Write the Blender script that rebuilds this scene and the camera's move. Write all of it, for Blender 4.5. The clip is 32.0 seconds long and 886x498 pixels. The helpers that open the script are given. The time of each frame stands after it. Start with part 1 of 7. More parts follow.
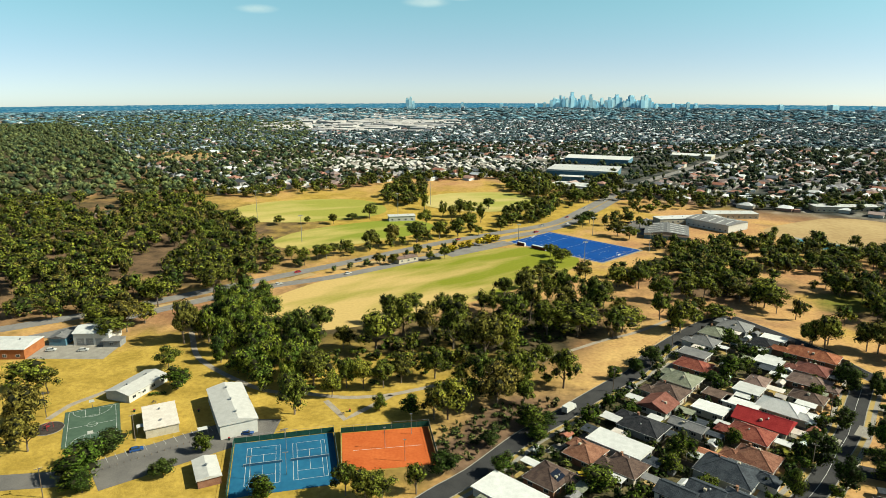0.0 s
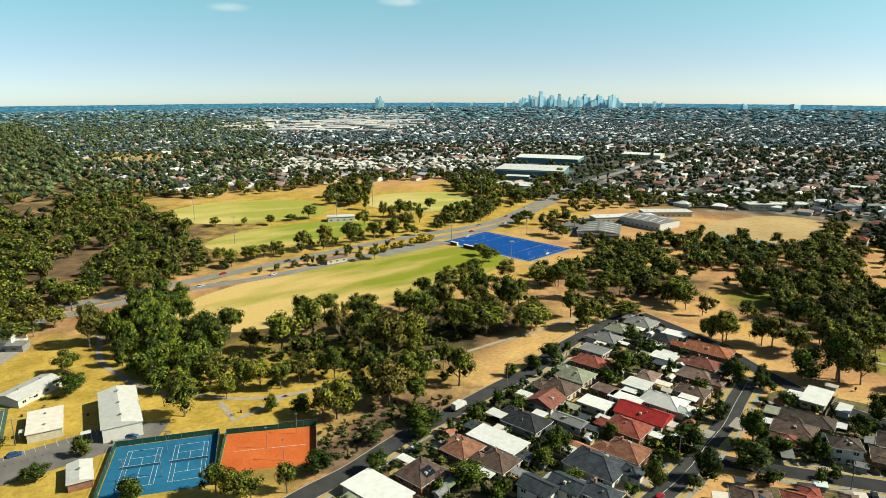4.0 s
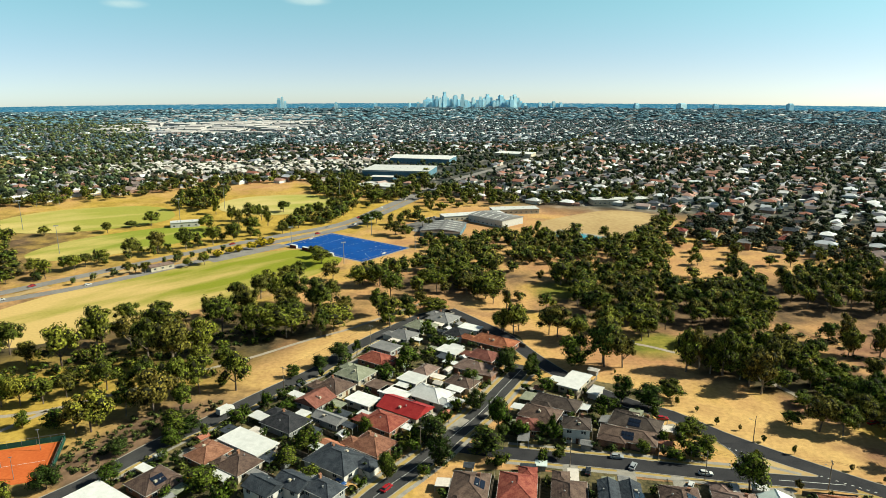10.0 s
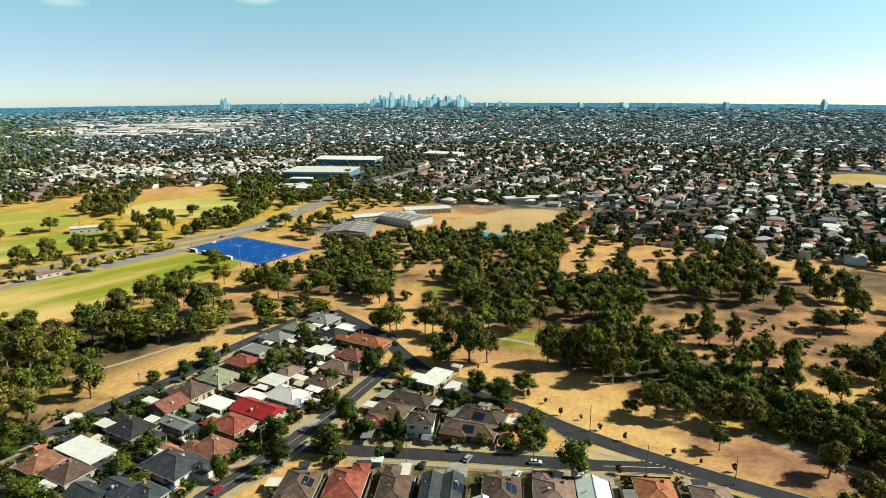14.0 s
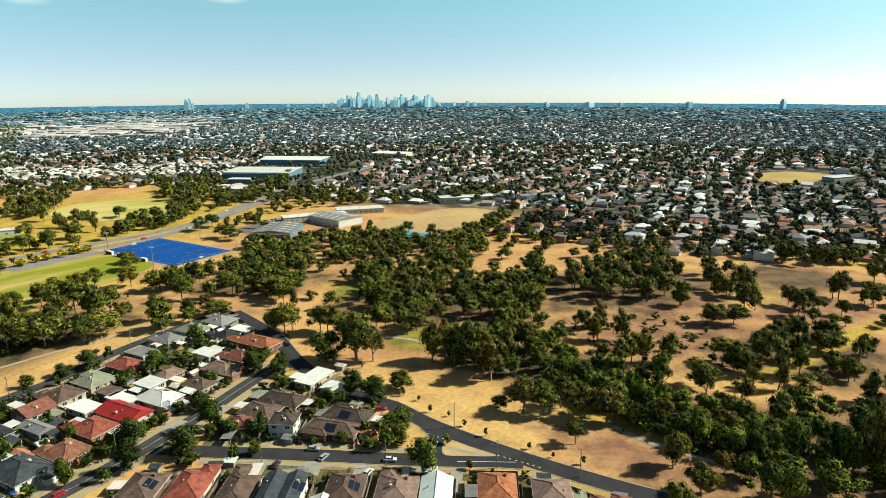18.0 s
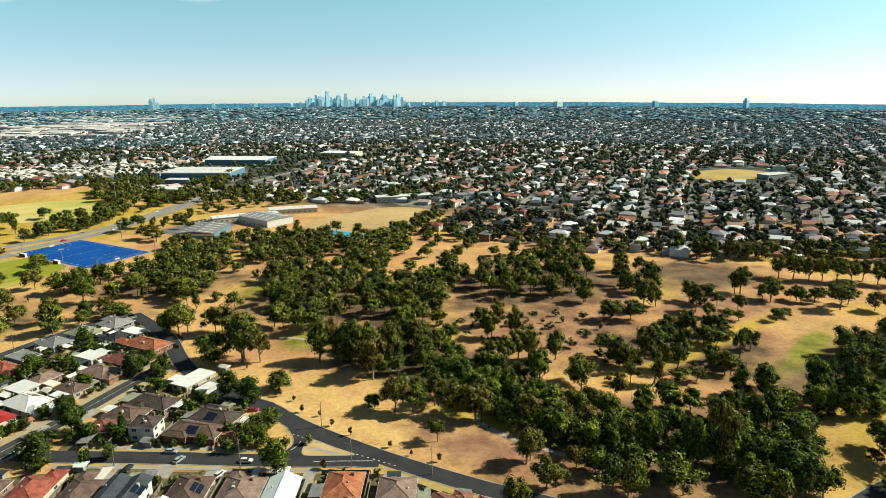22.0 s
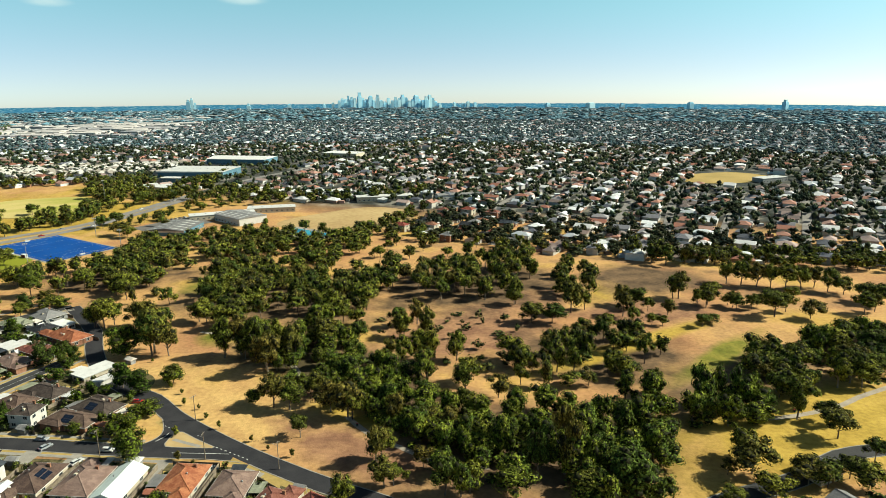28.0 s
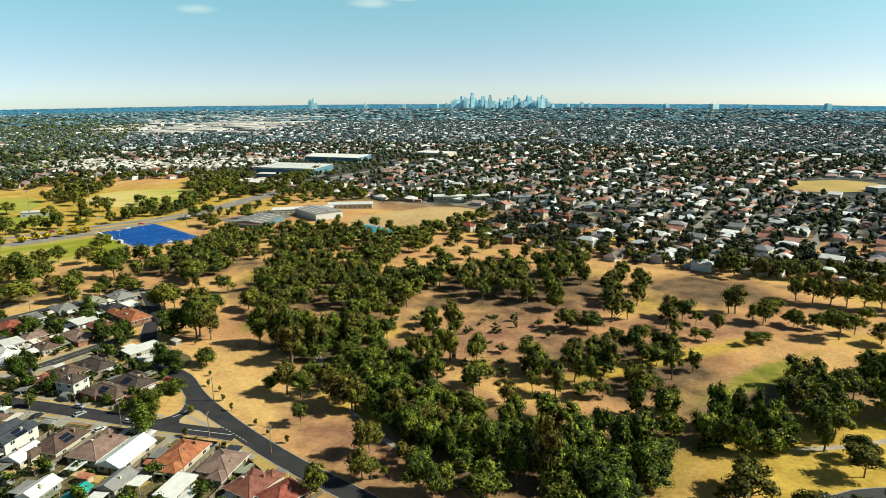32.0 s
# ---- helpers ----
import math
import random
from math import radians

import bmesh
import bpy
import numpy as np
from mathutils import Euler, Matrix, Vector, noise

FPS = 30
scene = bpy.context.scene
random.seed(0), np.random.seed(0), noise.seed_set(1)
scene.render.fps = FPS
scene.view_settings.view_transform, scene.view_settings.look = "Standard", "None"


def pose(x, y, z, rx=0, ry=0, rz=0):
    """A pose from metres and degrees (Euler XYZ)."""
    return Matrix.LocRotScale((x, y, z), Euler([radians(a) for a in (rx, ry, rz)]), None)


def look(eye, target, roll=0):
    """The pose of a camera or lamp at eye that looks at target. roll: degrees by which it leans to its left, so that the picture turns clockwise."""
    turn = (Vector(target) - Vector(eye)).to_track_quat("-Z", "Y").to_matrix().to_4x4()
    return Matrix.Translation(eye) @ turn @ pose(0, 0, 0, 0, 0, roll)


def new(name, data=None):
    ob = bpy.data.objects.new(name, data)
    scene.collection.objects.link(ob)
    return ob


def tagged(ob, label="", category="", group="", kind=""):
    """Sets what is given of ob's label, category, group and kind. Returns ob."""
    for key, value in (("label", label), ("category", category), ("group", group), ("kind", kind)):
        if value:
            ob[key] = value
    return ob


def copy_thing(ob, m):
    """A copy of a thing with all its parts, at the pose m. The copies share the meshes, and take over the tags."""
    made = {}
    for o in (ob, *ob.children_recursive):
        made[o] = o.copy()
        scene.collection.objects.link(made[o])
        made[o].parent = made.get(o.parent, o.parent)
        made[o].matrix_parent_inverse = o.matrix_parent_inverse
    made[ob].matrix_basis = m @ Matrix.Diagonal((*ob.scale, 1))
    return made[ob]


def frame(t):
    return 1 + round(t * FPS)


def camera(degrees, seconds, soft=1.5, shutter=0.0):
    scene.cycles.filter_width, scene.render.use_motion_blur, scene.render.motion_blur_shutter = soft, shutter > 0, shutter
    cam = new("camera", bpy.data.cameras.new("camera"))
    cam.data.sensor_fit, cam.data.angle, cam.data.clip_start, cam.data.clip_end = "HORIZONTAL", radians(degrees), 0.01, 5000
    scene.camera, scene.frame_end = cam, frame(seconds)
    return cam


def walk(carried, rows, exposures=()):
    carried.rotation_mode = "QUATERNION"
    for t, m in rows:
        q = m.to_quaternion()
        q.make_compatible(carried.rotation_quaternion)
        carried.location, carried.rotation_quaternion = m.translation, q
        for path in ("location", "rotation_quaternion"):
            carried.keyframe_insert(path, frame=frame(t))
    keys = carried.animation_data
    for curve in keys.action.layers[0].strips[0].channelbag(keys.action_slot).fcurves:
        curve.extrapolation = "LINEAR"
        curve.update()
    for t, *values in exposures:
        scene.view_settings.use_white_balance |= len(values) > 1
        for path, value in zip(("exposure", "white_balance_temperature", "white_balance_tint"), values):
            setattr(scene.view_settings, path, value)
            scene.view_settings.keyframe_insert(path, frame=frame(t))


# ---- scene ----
cam = camera(68.0, 32.0, 0.8)
PATH = [
    (0, (1.925, 3.824, 121.890), (1.5538, 5.7279, 121.4030), 0.0),
    (1, (9.290, 4.111, 122.542), (8.9195, 6.0145, 122.0540), -0.0),
    (2, (17.548, 4.741, 122.862), (17.1897, 6.6477, 122.3739), -0.0),
    (3, (26.320, 5.535, 123.035), (25.9888, 7.4470, 122.5471), -0.0),
    (3.5, (30.776, 6.025, 123.102), (30.4606, 7.9388, 122.6135), -0.0),
    (5.5, (49.632, 8.004, 123.378), (49.3907, 9.9287, 122.8898), -0.0),
    (6, (54.549, 8.222, 123.504), (54.3297, 10.1488, 123.0163), -0.0),
    (7, (64.630, 8.373, 123.831), (64.4549, 10.3046, 123.3430), -0.0),
    (8, (75.028, 8.352, 124.140), (74.8930, 10.2871, 123.6517), -0.0),
    (9, (85.474, 8.346, 124.282), (85.3806, 10.2833, 123.7947), -0.0),
    (10, (95.875, 8.297, 124.317), (95.8263, 10.2359, 123.8290), -0.0),
    (11, (106.282, 7.641, 124.536), (106.2714, 9.5800, 124.0476), -0.1),
    (12, (116.592, 6.579, 124.879), (116.6205, 8.5181, 124.3899), -0.1),
    (13, (126.950, 5.441, 125.110), (127.0089, 7.3791, 124.6211), -0.1),
    (14, (137.329, 4.295, 125.316), (137.4144, 6.2325, 124.8274), -0.2),
    (14.5, (142.540, 3.776, 125.363), (142.6353, 5.7125, 124.8735), -0.2),
    (16.5, (163.273, 1.632, 125.277), (163.4074, 3.5674, 124.7866), -0.2),
    (17, (168.369, 1.120, 125.240), (168.5139, 3.0542, 124.7505), -0.2),
    (18, (178.691, 0.500, 124.908), (178.8531, 2.4320, 124.4194), -0.2),
    (19, (189.037, -0.322, 124.730), (189.2169, 1.6089, 124.2401), -0.2),
    (20, (199.176, -1.422, 124.731), (199.3759, 0.5073, 124.2414), -0.2),
    (21, (209.479, -2.347, 124.523), (209.6969, -0.4198, 124.0317), -0.2),
    (22, (219.732, -3.599, 124.401), (219.9657, -1.6750, 123.9106), -0.2),
    (23, (229.886, -5.093, 124.399), (230.1384, -3.1704, 123.9094), -0.2),
    (24, (240.258, -6.172, 124.180), (240.5114, -4.2487, 123.6906), -0.2),
    (25, (250.956, -7.493, 124.088), (251.2093, -5.5695, 123.5977), -0.2),
    (25.5, (256.273, -8.250, 124.120), (256.5226, -6.3270, 123.6298), -0.2),
    (27.5, (276.676, -10.942, 124.193), (276.8345, -9.0086, 123.7043), -0.2),
    (28, (281.674, -11.152, 124.083), (281.7931, -9.2155, 123.5959), -0.2),
    (29, (291.790, -11.443, 124.055), (291.8293, -9.5043, 123.5670), -0.2),
    (30, (302.071, -12.504, 124.611), (302.0313, -10.5636, 124.1254), -0.3),
    (31, (312.366, -12.547, 124.900), (312.2325, -10.6119, 124.4137), -0.3),
    (31.5, (317.340, -11.912, 124.758), (317.1618, -9.9804, 124.2722), -0.3),
    (32, (322.100, -10.915, 124.375), (321.8791, -8.9866, 123.8899), -0.3),
]
walk(cam, [(t, look(eye, target, roll)) for t, eye, target, roll in PATH], [(0, 0.84, 6750, -3), (10, 0.88, 6750, -3), (19, 0.93, 6750, -3), (25, 0.94, 6750, -3), (32, 0.86, 6750, -3)])


# ---- light ----
SUN_ELEVATION, SUN_AZIMUTH = 38.5, 4.0          # degrees; azimuth from +x towards +y
world = bpy.data.worlds.new("daylight")
scene.world = world
world.use_nodes = True
wn = world.node_tree.nodes
sky = wn.new("ShaderNodeTexSky")
sky.sky_type, sky.sun_disc = "NISHITA", False
sky.sun_elevation, sky.sun_rotation = radians(SUN_ELEVATION), radians(90 - SUN_AZIMUTH)
sky.air_density, sky.dust_density, sky.ozone_density = 0.42, 0.45, 1.5
coords, lift = wn.new("ShaderNodeTexCoord"), wn.new("ShaderNodeVectorMath")
lift.inputs[1].default_value = (0, 0, 0.03)      # the land falls away to the horizon, so the sky begins below eye level
world.node_tree.links.new(coords.outputs["Generated"], lift.inputs[0])
world.node_tree.links.new(lift.outputs[0], sky.inputs[0])
clear = wn.new("ShaderNodeMix")                  # a clear, slightly greenish summer sky
clear.data_type, clear.blend_type = "RGBA", "MULTIPLY"
clear.inputs["Factor"].default_value = 1.0
height_up, hue = wn.new("ShaderNodeSeparateXYZ"), wn.new("ShaderNodeValToRGB")
world.node_tree.links.new(coords.outputs["Generated"], height_up.inputs[0])
world.node_tree.links.new(height_up.outputs["Z"], hue.inputs[0])
hue.color_ramp.interpolation = "EASE"
for place, tint in ((0.5, (1.19, 1.17, 0.96, 1)), (0.16, (1.38, 1.74, 1.25, 1))):
    hue.color_ramp.elements.new(place).color = tint
hue.color_ramp.elements[0].color, hue.color_ramp.elements[3].color = (1.34, 1.14, 1.0, 1), (1.19, 1.17, 0.96, 1)
world.node_tree.links.new(hue.outputs[0], clear.inputs["B"])
world.node_tree.links.new(sky.outputs[0], clear.inputs["A"])
wl = world.node_tree.links
sky_light = clear.outputs["Result"]
wisps = wn.new("ShaderNodeTexNoise")             # three thin wisps of cloud low in the sky
wisps.inputs["Scale"].default_value, wisps.inputs["Detail"].default_value = 26.0, 4.0
streaks = wn.new("ShaderNodeMapping")
streaks.inputs["Scale"].default_value = (1, 1, 3)
wl.new(coords.outputs["Generated"], streaks.inputs["Vector"])
wl.new(streaks.outputs[0], wisps.inputs["Vector"])
for bearing, height, broad in ((-26.0, 5.8, 0.034), (-12.4, 6.5, 0.040), (-9.6, 6.9, 0.03)):
    to = wn.new("ShaderNodeMapping")
    to.vector_type = "TEXTURE"
    to.inputs["Location"].default_value = (math.sin(radians(bearing)) * math.cos(radians(height)), math.cos(radians(bearing)) * math.cos(radians(height)), math.sin(radians(height)))
    to.inputs["Scale"].default_value = (broad, broad, broad * 0.22)
    wl.new(coords.outputs["Generated"], to.inputs["Vector"])
    away = wn.new("ShaderNodeVectorMath")
    away.operation = "LENGTH"
    wl.new(to.outputs[0], away.inputs[0])
    near_by = wn.new("ShaderNodeMapRange")
    near_by.interpolation_type = "SMOOTHSTEP"
    near_by.inputs["From Min"].default_value, near_by.inputs["From Max"].default_value = 1.0, 0.1
    wl.new(away.outputs["Value"], near_by.inputs["Value"])
    thick = wn.new("ShaderNodeMath")
    thick.operation = "MULTIPLY"
    wl.new(near_by.outputs[0], thick.inputs[0])
    wl.new(wisps.outputs["Fac"], thick.inputs[1])
    veil = wn.new("ShaderNodeMix")
    veil.data_type = "RGBA"
    veil.inputs["B"].default_value = (5.7, 6.4, 6.4, 1)
    wl.new(thick.outputs[0], veil.inputs["Factor"])
    wl.new(sky_light, veil.inputs["A"])
    sky_light = veil.outputs["Result"]
wl.new(sky_light, wn["Background"].inputs[0])
wn["Background"].inputs[1].default_value = 0.083
sun = new("sun", bpy.data.lights.new("sun", "SUN"))
sun.data.energy, sun.data.angle, sun.data.color = 5.0, radians(0.5), (1.0, 0.94, 0.82)
ca, ce = radians(SUN_AZIMUTH), radians(SUN_ELEVATION)
sun.matrix_world = look((0, 0, 300), (-math.cos(ca) * math.cos(ce), -math.sin(ca) * math.cos(ce), 300 - math.sin(ce)))


# ---- materials ----
MATS = {}


def tone(c):
    """A chart colour scaled down evenly, to keep shadows deep at a raised exposure."""
    return tuple(0.62 * v for v in c[:3]) + (1,)


def surface(name, dark, light, scale=0.5, rough=0.85, bump=0.0, fine=6.0, vary=0.0, island=0.0, metal=0.0, bands=0.0):
    """A surface between two colours: broad stains and fine grain, with relief; vary and island shift its value piece by piece."""
    if name in MATS:
        return MATS[name]
    m = bpy.data.materials.new(name)
    m.use_nodes = True
    n, l = m.node_tree.nodes, m.node_tree.links
    b = n["Principled BSDF"]
    b.inputs["Roughness"].default_value, b.inputs["Metallic"].default_value = rough, metal
    b.inputs["Specular IOR Level"].default_value = 0.12
    geo = n.new("ShaderNodeNewGeometry")
    wide, grain = n.new("ShaderNodeTexNoise"), n.new("ShaderNodeTexNoise")
    for tex, s, d in ((wide, scale, 4), (grain, scale * fine, 3)):
        tex.inputs["Scale"].default_value, tex.inputs["Detail"].default_value = s, d
        l.new(geo.outputs["Position"], tex.inputs["Vector"])
    mix = n.new("ShaderNodeMath")
    mix.operation = "MULTIPLY_ADD"
    l.new(grain.outputs["Fac"], mix.inputs[0])
    mix.inputs[1].default_value = 0.5
    half = n.new("ShaderNodeMath")
    half.operation = "MULTIPLY"
    half.inputs[1].default_value = 0.6
    l.new(wide.outputs["Fac"], half.inputs[0])
    l.new(half.outputs[0], mix.inputs[2])
    ramp = n.new("ShaderNodeValToRGB")
    ramp.color_ramp.elements[0].position, ramp.color_ramp.elements[1].position = (0.40, 0.70) if not bands else (0.46, 0.64)
    ramp.color_ramp.elements[0].color, ramp.color_ramp.elements[1].color = tone(dark), tone(light)
    l.new(mix.outputs[0], ramp.inputs[0])
    colour = ramp.outputs[0]
    if vary or island:
        hsv = n.new("ShaderNodeHueSaturation")
        source = n.new("ShaderNodeObjectInfo").outputs["Random"] if vary else geo.outputs["Random Per Island"]
        for socket, low, high in (("Value", 1 - (vary or island), 1 + (vary or island)), ("Hue", 0.5 - 0.05 * (vary or island), 0.5 + 0.03 * (vary or island))):
            r = n.new("ShaderNodeMapRange")
            r.inputs["To Min"].default_value, r.inputs["To Max"].default_value = low, high
            l.new(source, r.inputs["Value"])
            l.new(r.outputs[0], hsv.inputs[socket])
        l.new(colour, hsv.inputs["Color"])
        colour = hsv.outputs[0]
    l.new(colour, b.inputs["Base Color"])
    if bump:
        bp = n.new("ShaderNodeBump")
        bp.inputs["Strength"].default_value, bp.inputs["Distance"].default_value = min(1.0, bump), 0.1
        relief = grain.outputs["Fac"]
        if bands:
            wave = n.new("ShaderNodeTexWave")
            wave.bands_direction = "Z"
            wave.inputs["Scale"].default_value, wave.inputs["Distortion"].default_value = bands, 0.6
            l.new(geo.outputs["Position"], wave.inputs["Vector"])
            relief = wave.outputs["Fac"]
        l.new(relief, bp.inputs["Height"])
        l.new(bp.outputs[0], b.inputs["Normal"])
    MATS[name] = m
    return m


def palette(name, colours, rough=0.8, by_island=True):
    """A paint whose colour is picked piece by piece from a few steps."""
    m = bpy.data.materials.new(name)
    m.use_nodes = True
    n, l = m.node_tree.nodes, m.node_tree.links
    b = n["Principled BSDF"]
    b.inputs["Roughness"].default_value = rough
    b.inputs["Specular IOR Level"].default_value = 0.25
    ramp = n.new("ShaderNodeValToRGB")
    ramp.color_ramp.interpolation = "CONSTANT"
    e = ramp.color_ramp.elements
    while len(e) < len(colours):
        e.new(0.5)
    for k, c in enumerate(colours):
        e[k].position, e[k].color = k / len(colours), tone(c)
    geo = n.new("ShaderNodeNewGeometry")
    l.new(geo.outputs["Random Per Island"] if by_island else n.new("ShaderNodeObjectInfo").outputs["Random"], ramp.inputs[0])
    tex = n.new("ShaderNodeTexNoise")
    tex.inputs["Scale"].default_value = 0.6
    l.new(geo.outputs["Position"], tex.inputs["Vector"])
    r = n.new("ShaderNodeMapRange")
    r.inputs["To Min"].default_value, r.inputs["To Max"].default_value = 0.78, 1.18
    l.new(tex.outputs["Fac"], r.inputs["Value"])
    hsv = n.new("ShaderNodeHueSaturation")
    l.new(r.outputs[0], hsv.inputs["Value"])
    l.new(ramp.outputs[0], hsv.inputs["Color"])
    l.new(hsv.outputs[0], b.inputs["Base Color"])
    MATS[name] = m
    return m


def ground_cover():
    """Dry summer grass: straw, bare pinkish soil and greener damp patches, shade painted in under trees; suburb gardens
    greyed for shade and haze.
    """
    m = bpy.data.materials.new("dry_grass_ground")
    m.use_nodes = True
    n, l = m.node_tree.nodes, m.node_tree.links
    b = n["Principled BSDF"]
    b.inputs["Roughness"].default_value, b.inputs["Specular IOR Level"].default_value = 0.95, 0.1
    geo = n.new("ShaderNodeNewGeometry")

    def noise_at(scale, detail=4.0):
        t = n.new("ShaderNodeTexNoise")
        t.inputs["Scale"].default_value, t.inputs["Detail"].default_value = scale, detail
        l.new(geo.outputs["Position"], t.inputs["Vector"])
        return t.outputs["Fac"]

    def ramp(fac, stops):
        r = n.new("ShaderNodeValToRGB")
        while len(r.color_ramp.elements) < len(stops):
            r.color_ramp.elements.new(0.5)
        for el, (p, c) in zip(r.color_ramp.elements, stops):
            el.position, el.color = p, (*c, 1)
        l.new(fac, r.inputs[0])
        return r.outputs[0]

    def blend(fac, a, c, kind="MIX"):
        x = n.new("ShaderNodeMix")
        x.data_type, x.blend_type = "RGBA", kind
        if isinstance(fac, float):
            x.inputs["Factor"].default_value = fac
        else:
            l.new(fac, x.inputs["Factor"])
        l.new(a, x.inputs["A"])
        l.new(c, x.inputs["B"])
        return x.outputs["Result"]

    straw = ramp(noise_at(0.018, 5), [(0.30, (0.42, 0.205, 0.108)), (0.42, (0.60, 0.325, 0.15)), (0.54, (0.73, 0.435, 0.175)), (0.62, (0.68, 0.43, 0.125)), (0.74, (0.53, 0.38, 0.075))])
    worn = ramp(noise_at(0.035, 6), [(0.53, (0.0, 0.0, 0.0)), (0.68, (0.7, 0.7, 0.7))])
    brown = ramp(noise_at(0.11, 5), [(0.35, (0.25, 0.145, 0.085)), (0.65, (0.42, 0.26, 0.145))])
    straw = blend(worn, straw, brown)

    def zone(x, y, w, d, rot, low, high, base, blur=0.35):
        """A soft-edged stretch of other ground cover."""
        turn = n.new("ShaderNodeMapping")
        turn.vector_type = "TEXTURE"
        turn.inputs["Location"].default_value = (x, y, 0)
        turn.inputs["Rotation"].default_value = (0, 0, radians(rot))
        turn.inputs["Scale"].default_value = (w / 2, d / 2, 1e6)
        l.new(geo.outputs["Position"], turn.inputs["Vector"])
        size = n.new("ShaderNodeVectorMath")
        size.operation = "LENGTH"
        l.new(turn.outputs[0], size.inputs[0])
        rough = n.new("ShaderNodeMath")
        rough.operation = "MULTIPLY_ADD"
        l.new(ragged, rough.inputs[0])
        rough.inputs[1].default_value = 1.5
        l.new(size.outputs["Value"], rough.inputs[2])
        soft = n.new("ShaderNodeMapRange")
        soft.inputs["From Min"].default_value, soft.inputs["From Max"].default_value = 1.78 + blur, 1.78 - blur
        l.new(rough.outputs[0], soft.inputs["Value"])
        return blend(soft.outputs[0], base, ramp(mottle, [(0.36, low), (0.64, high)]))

    ragged, mottle = noise_at(0.045, 5), noise_at(0.09, 5)
    yellow = ((0.48, 0.325, 0.062), (0.68, 0.465, 0.10))
    # forest floor, with the shade between its trees painted in
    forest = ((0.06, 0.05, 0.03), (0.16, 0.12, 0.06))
    soil = ((0.30, 0.155, 0.095), (0.50, 0.275, 0.15))
    green = ((0.18, 0.19, 0.03), (0.36, 0.31, 0.06))
    # leaf litter darkened further to paint in the shade of the groves
    litter = ((0.12, 0.08, 0.048), (0.26, 0.165, 0.095))
    mulch = ((0.15, 0.095, 0.062), (0.32, 0.20, 0.125))
    pale = ((0.65, 0.395, 0.16), (0.79, 0.51, 0.20))
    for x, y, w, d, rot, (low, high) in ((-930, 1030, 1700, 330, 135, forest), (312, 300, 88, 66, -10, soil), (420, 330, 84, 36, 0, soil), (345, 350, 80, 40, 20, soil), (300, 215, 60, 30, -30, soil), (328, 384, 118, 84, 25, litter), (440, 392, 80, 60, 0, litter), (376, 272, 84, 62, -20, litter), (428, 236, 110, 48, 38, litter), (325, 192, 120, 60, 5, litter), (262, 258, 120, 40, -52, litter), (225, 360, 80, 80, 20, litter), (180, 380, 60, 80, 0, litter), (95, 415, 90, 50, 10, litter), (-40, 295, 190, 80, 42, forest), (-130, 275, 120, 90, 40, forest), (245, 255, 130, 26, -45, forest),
                                         (430, 268, 70, 13, 40, green), (195, 311, 34, 26, 20, green), (168, 398, 46, 32, 0, green), (-60, 244, 60, 12, 34, yellow), (-138, 226, 140, 70, 20, yellow), (-150, 190, 300, 150, 20, yellow), (-205, 235, 120, 60, 30, yellow),
                                         (-90, 222, 64, 34, 10, yellow), (440, 200, 130, 60, 18, yellow), (245, 235, 66, 13, -42, yellow), (256, 200, 70, 9, -36, yellow), (44, 308, 120, 44, 56, pale), (215, 225, 60, 60, 0, pale), (262, 196, 60, 22, -38, soil), (238, 246, 30, 16, -30, soil), (-180, 575, 420, 260, 30, yellow), (-60, 600, 300, 130, 40, yellow), (-340, 430, 300, 240, 40, litter), (180, 250, 60, 40, -45, pale), (395, 285, 120, 12, 30, yellow), (-14, 216, 78, 56, 58, mulch)):
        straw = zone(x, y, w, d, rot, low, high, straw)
    fine = ramp(noise_at(0.5, 6), [(0.3, (0.74, 0.73, 0.72)), (0.6, (1.0, 1.0, 1.0)), (0.8, (1.12, 1.1, 1.04))])
    park = blend(1.0, straw, fine, "MULTIPLY")
    # dark steps paint in shade between houses; the grey leans to haze
    town = ramp(noise_at(0.05, 6), [(0.35, (0.03, 0.038, 0.032)), (0.50, (0.085, 0.088, 0.082)), (0.60, (0.20, 0.185, 0.15)), (0.72, (0.38, 0.36, 0.34))])
    sides = []
    for normal, start in (((0.616, 1.0, 0.0), 763.0), ((0.35, 1.0, 0.0), 715.0)):
        dot = n.new("ShaderNodeVectorMath")
        dot.operation = "DOT_PRODUCT"
        l.new(geo.outputs["Position"], dot.inputs[0])
        dot.inputs[1].default_value = normal
        edge = n.new("ShaderNodeMapRange")
        edge.inputs["From Min"].default_value, edge.inputs["From Max"].default_value = start - 15, start + 45
        l.new(dot.outputs["Value"], edge.inputs["Value"])
        sides.append(edge.outputs[0])
    edge = n.new("ShaderNodeMath")
    edge.operation = "MINIMUM"
    l.new(sides[0], edge.inputs[0])
    l.new(sides[1], edge.inputs[1])
    albedo_scale = n.new("ShaderNodeRGB")
    albedo_scale.outputs[0].default_value = tone((1, 1, 1))
    l.new(blend(1.0, blend(edge.outputs[0], park, town), albedo_scale.outputs[0], "MULTIPLY"), b.inputs["Base Color"])
    bp = n.new("ShaderNodeBump")
    bp.inputs["Strength"].default_value, bp.inputs["Distance"].default_value = 0.6, 0.3
    l.new(noise_at(1.3, 5), bp.inputs["Height"])
    l.new(bp.outputs[0], b.inputs["Normal"])
    return m


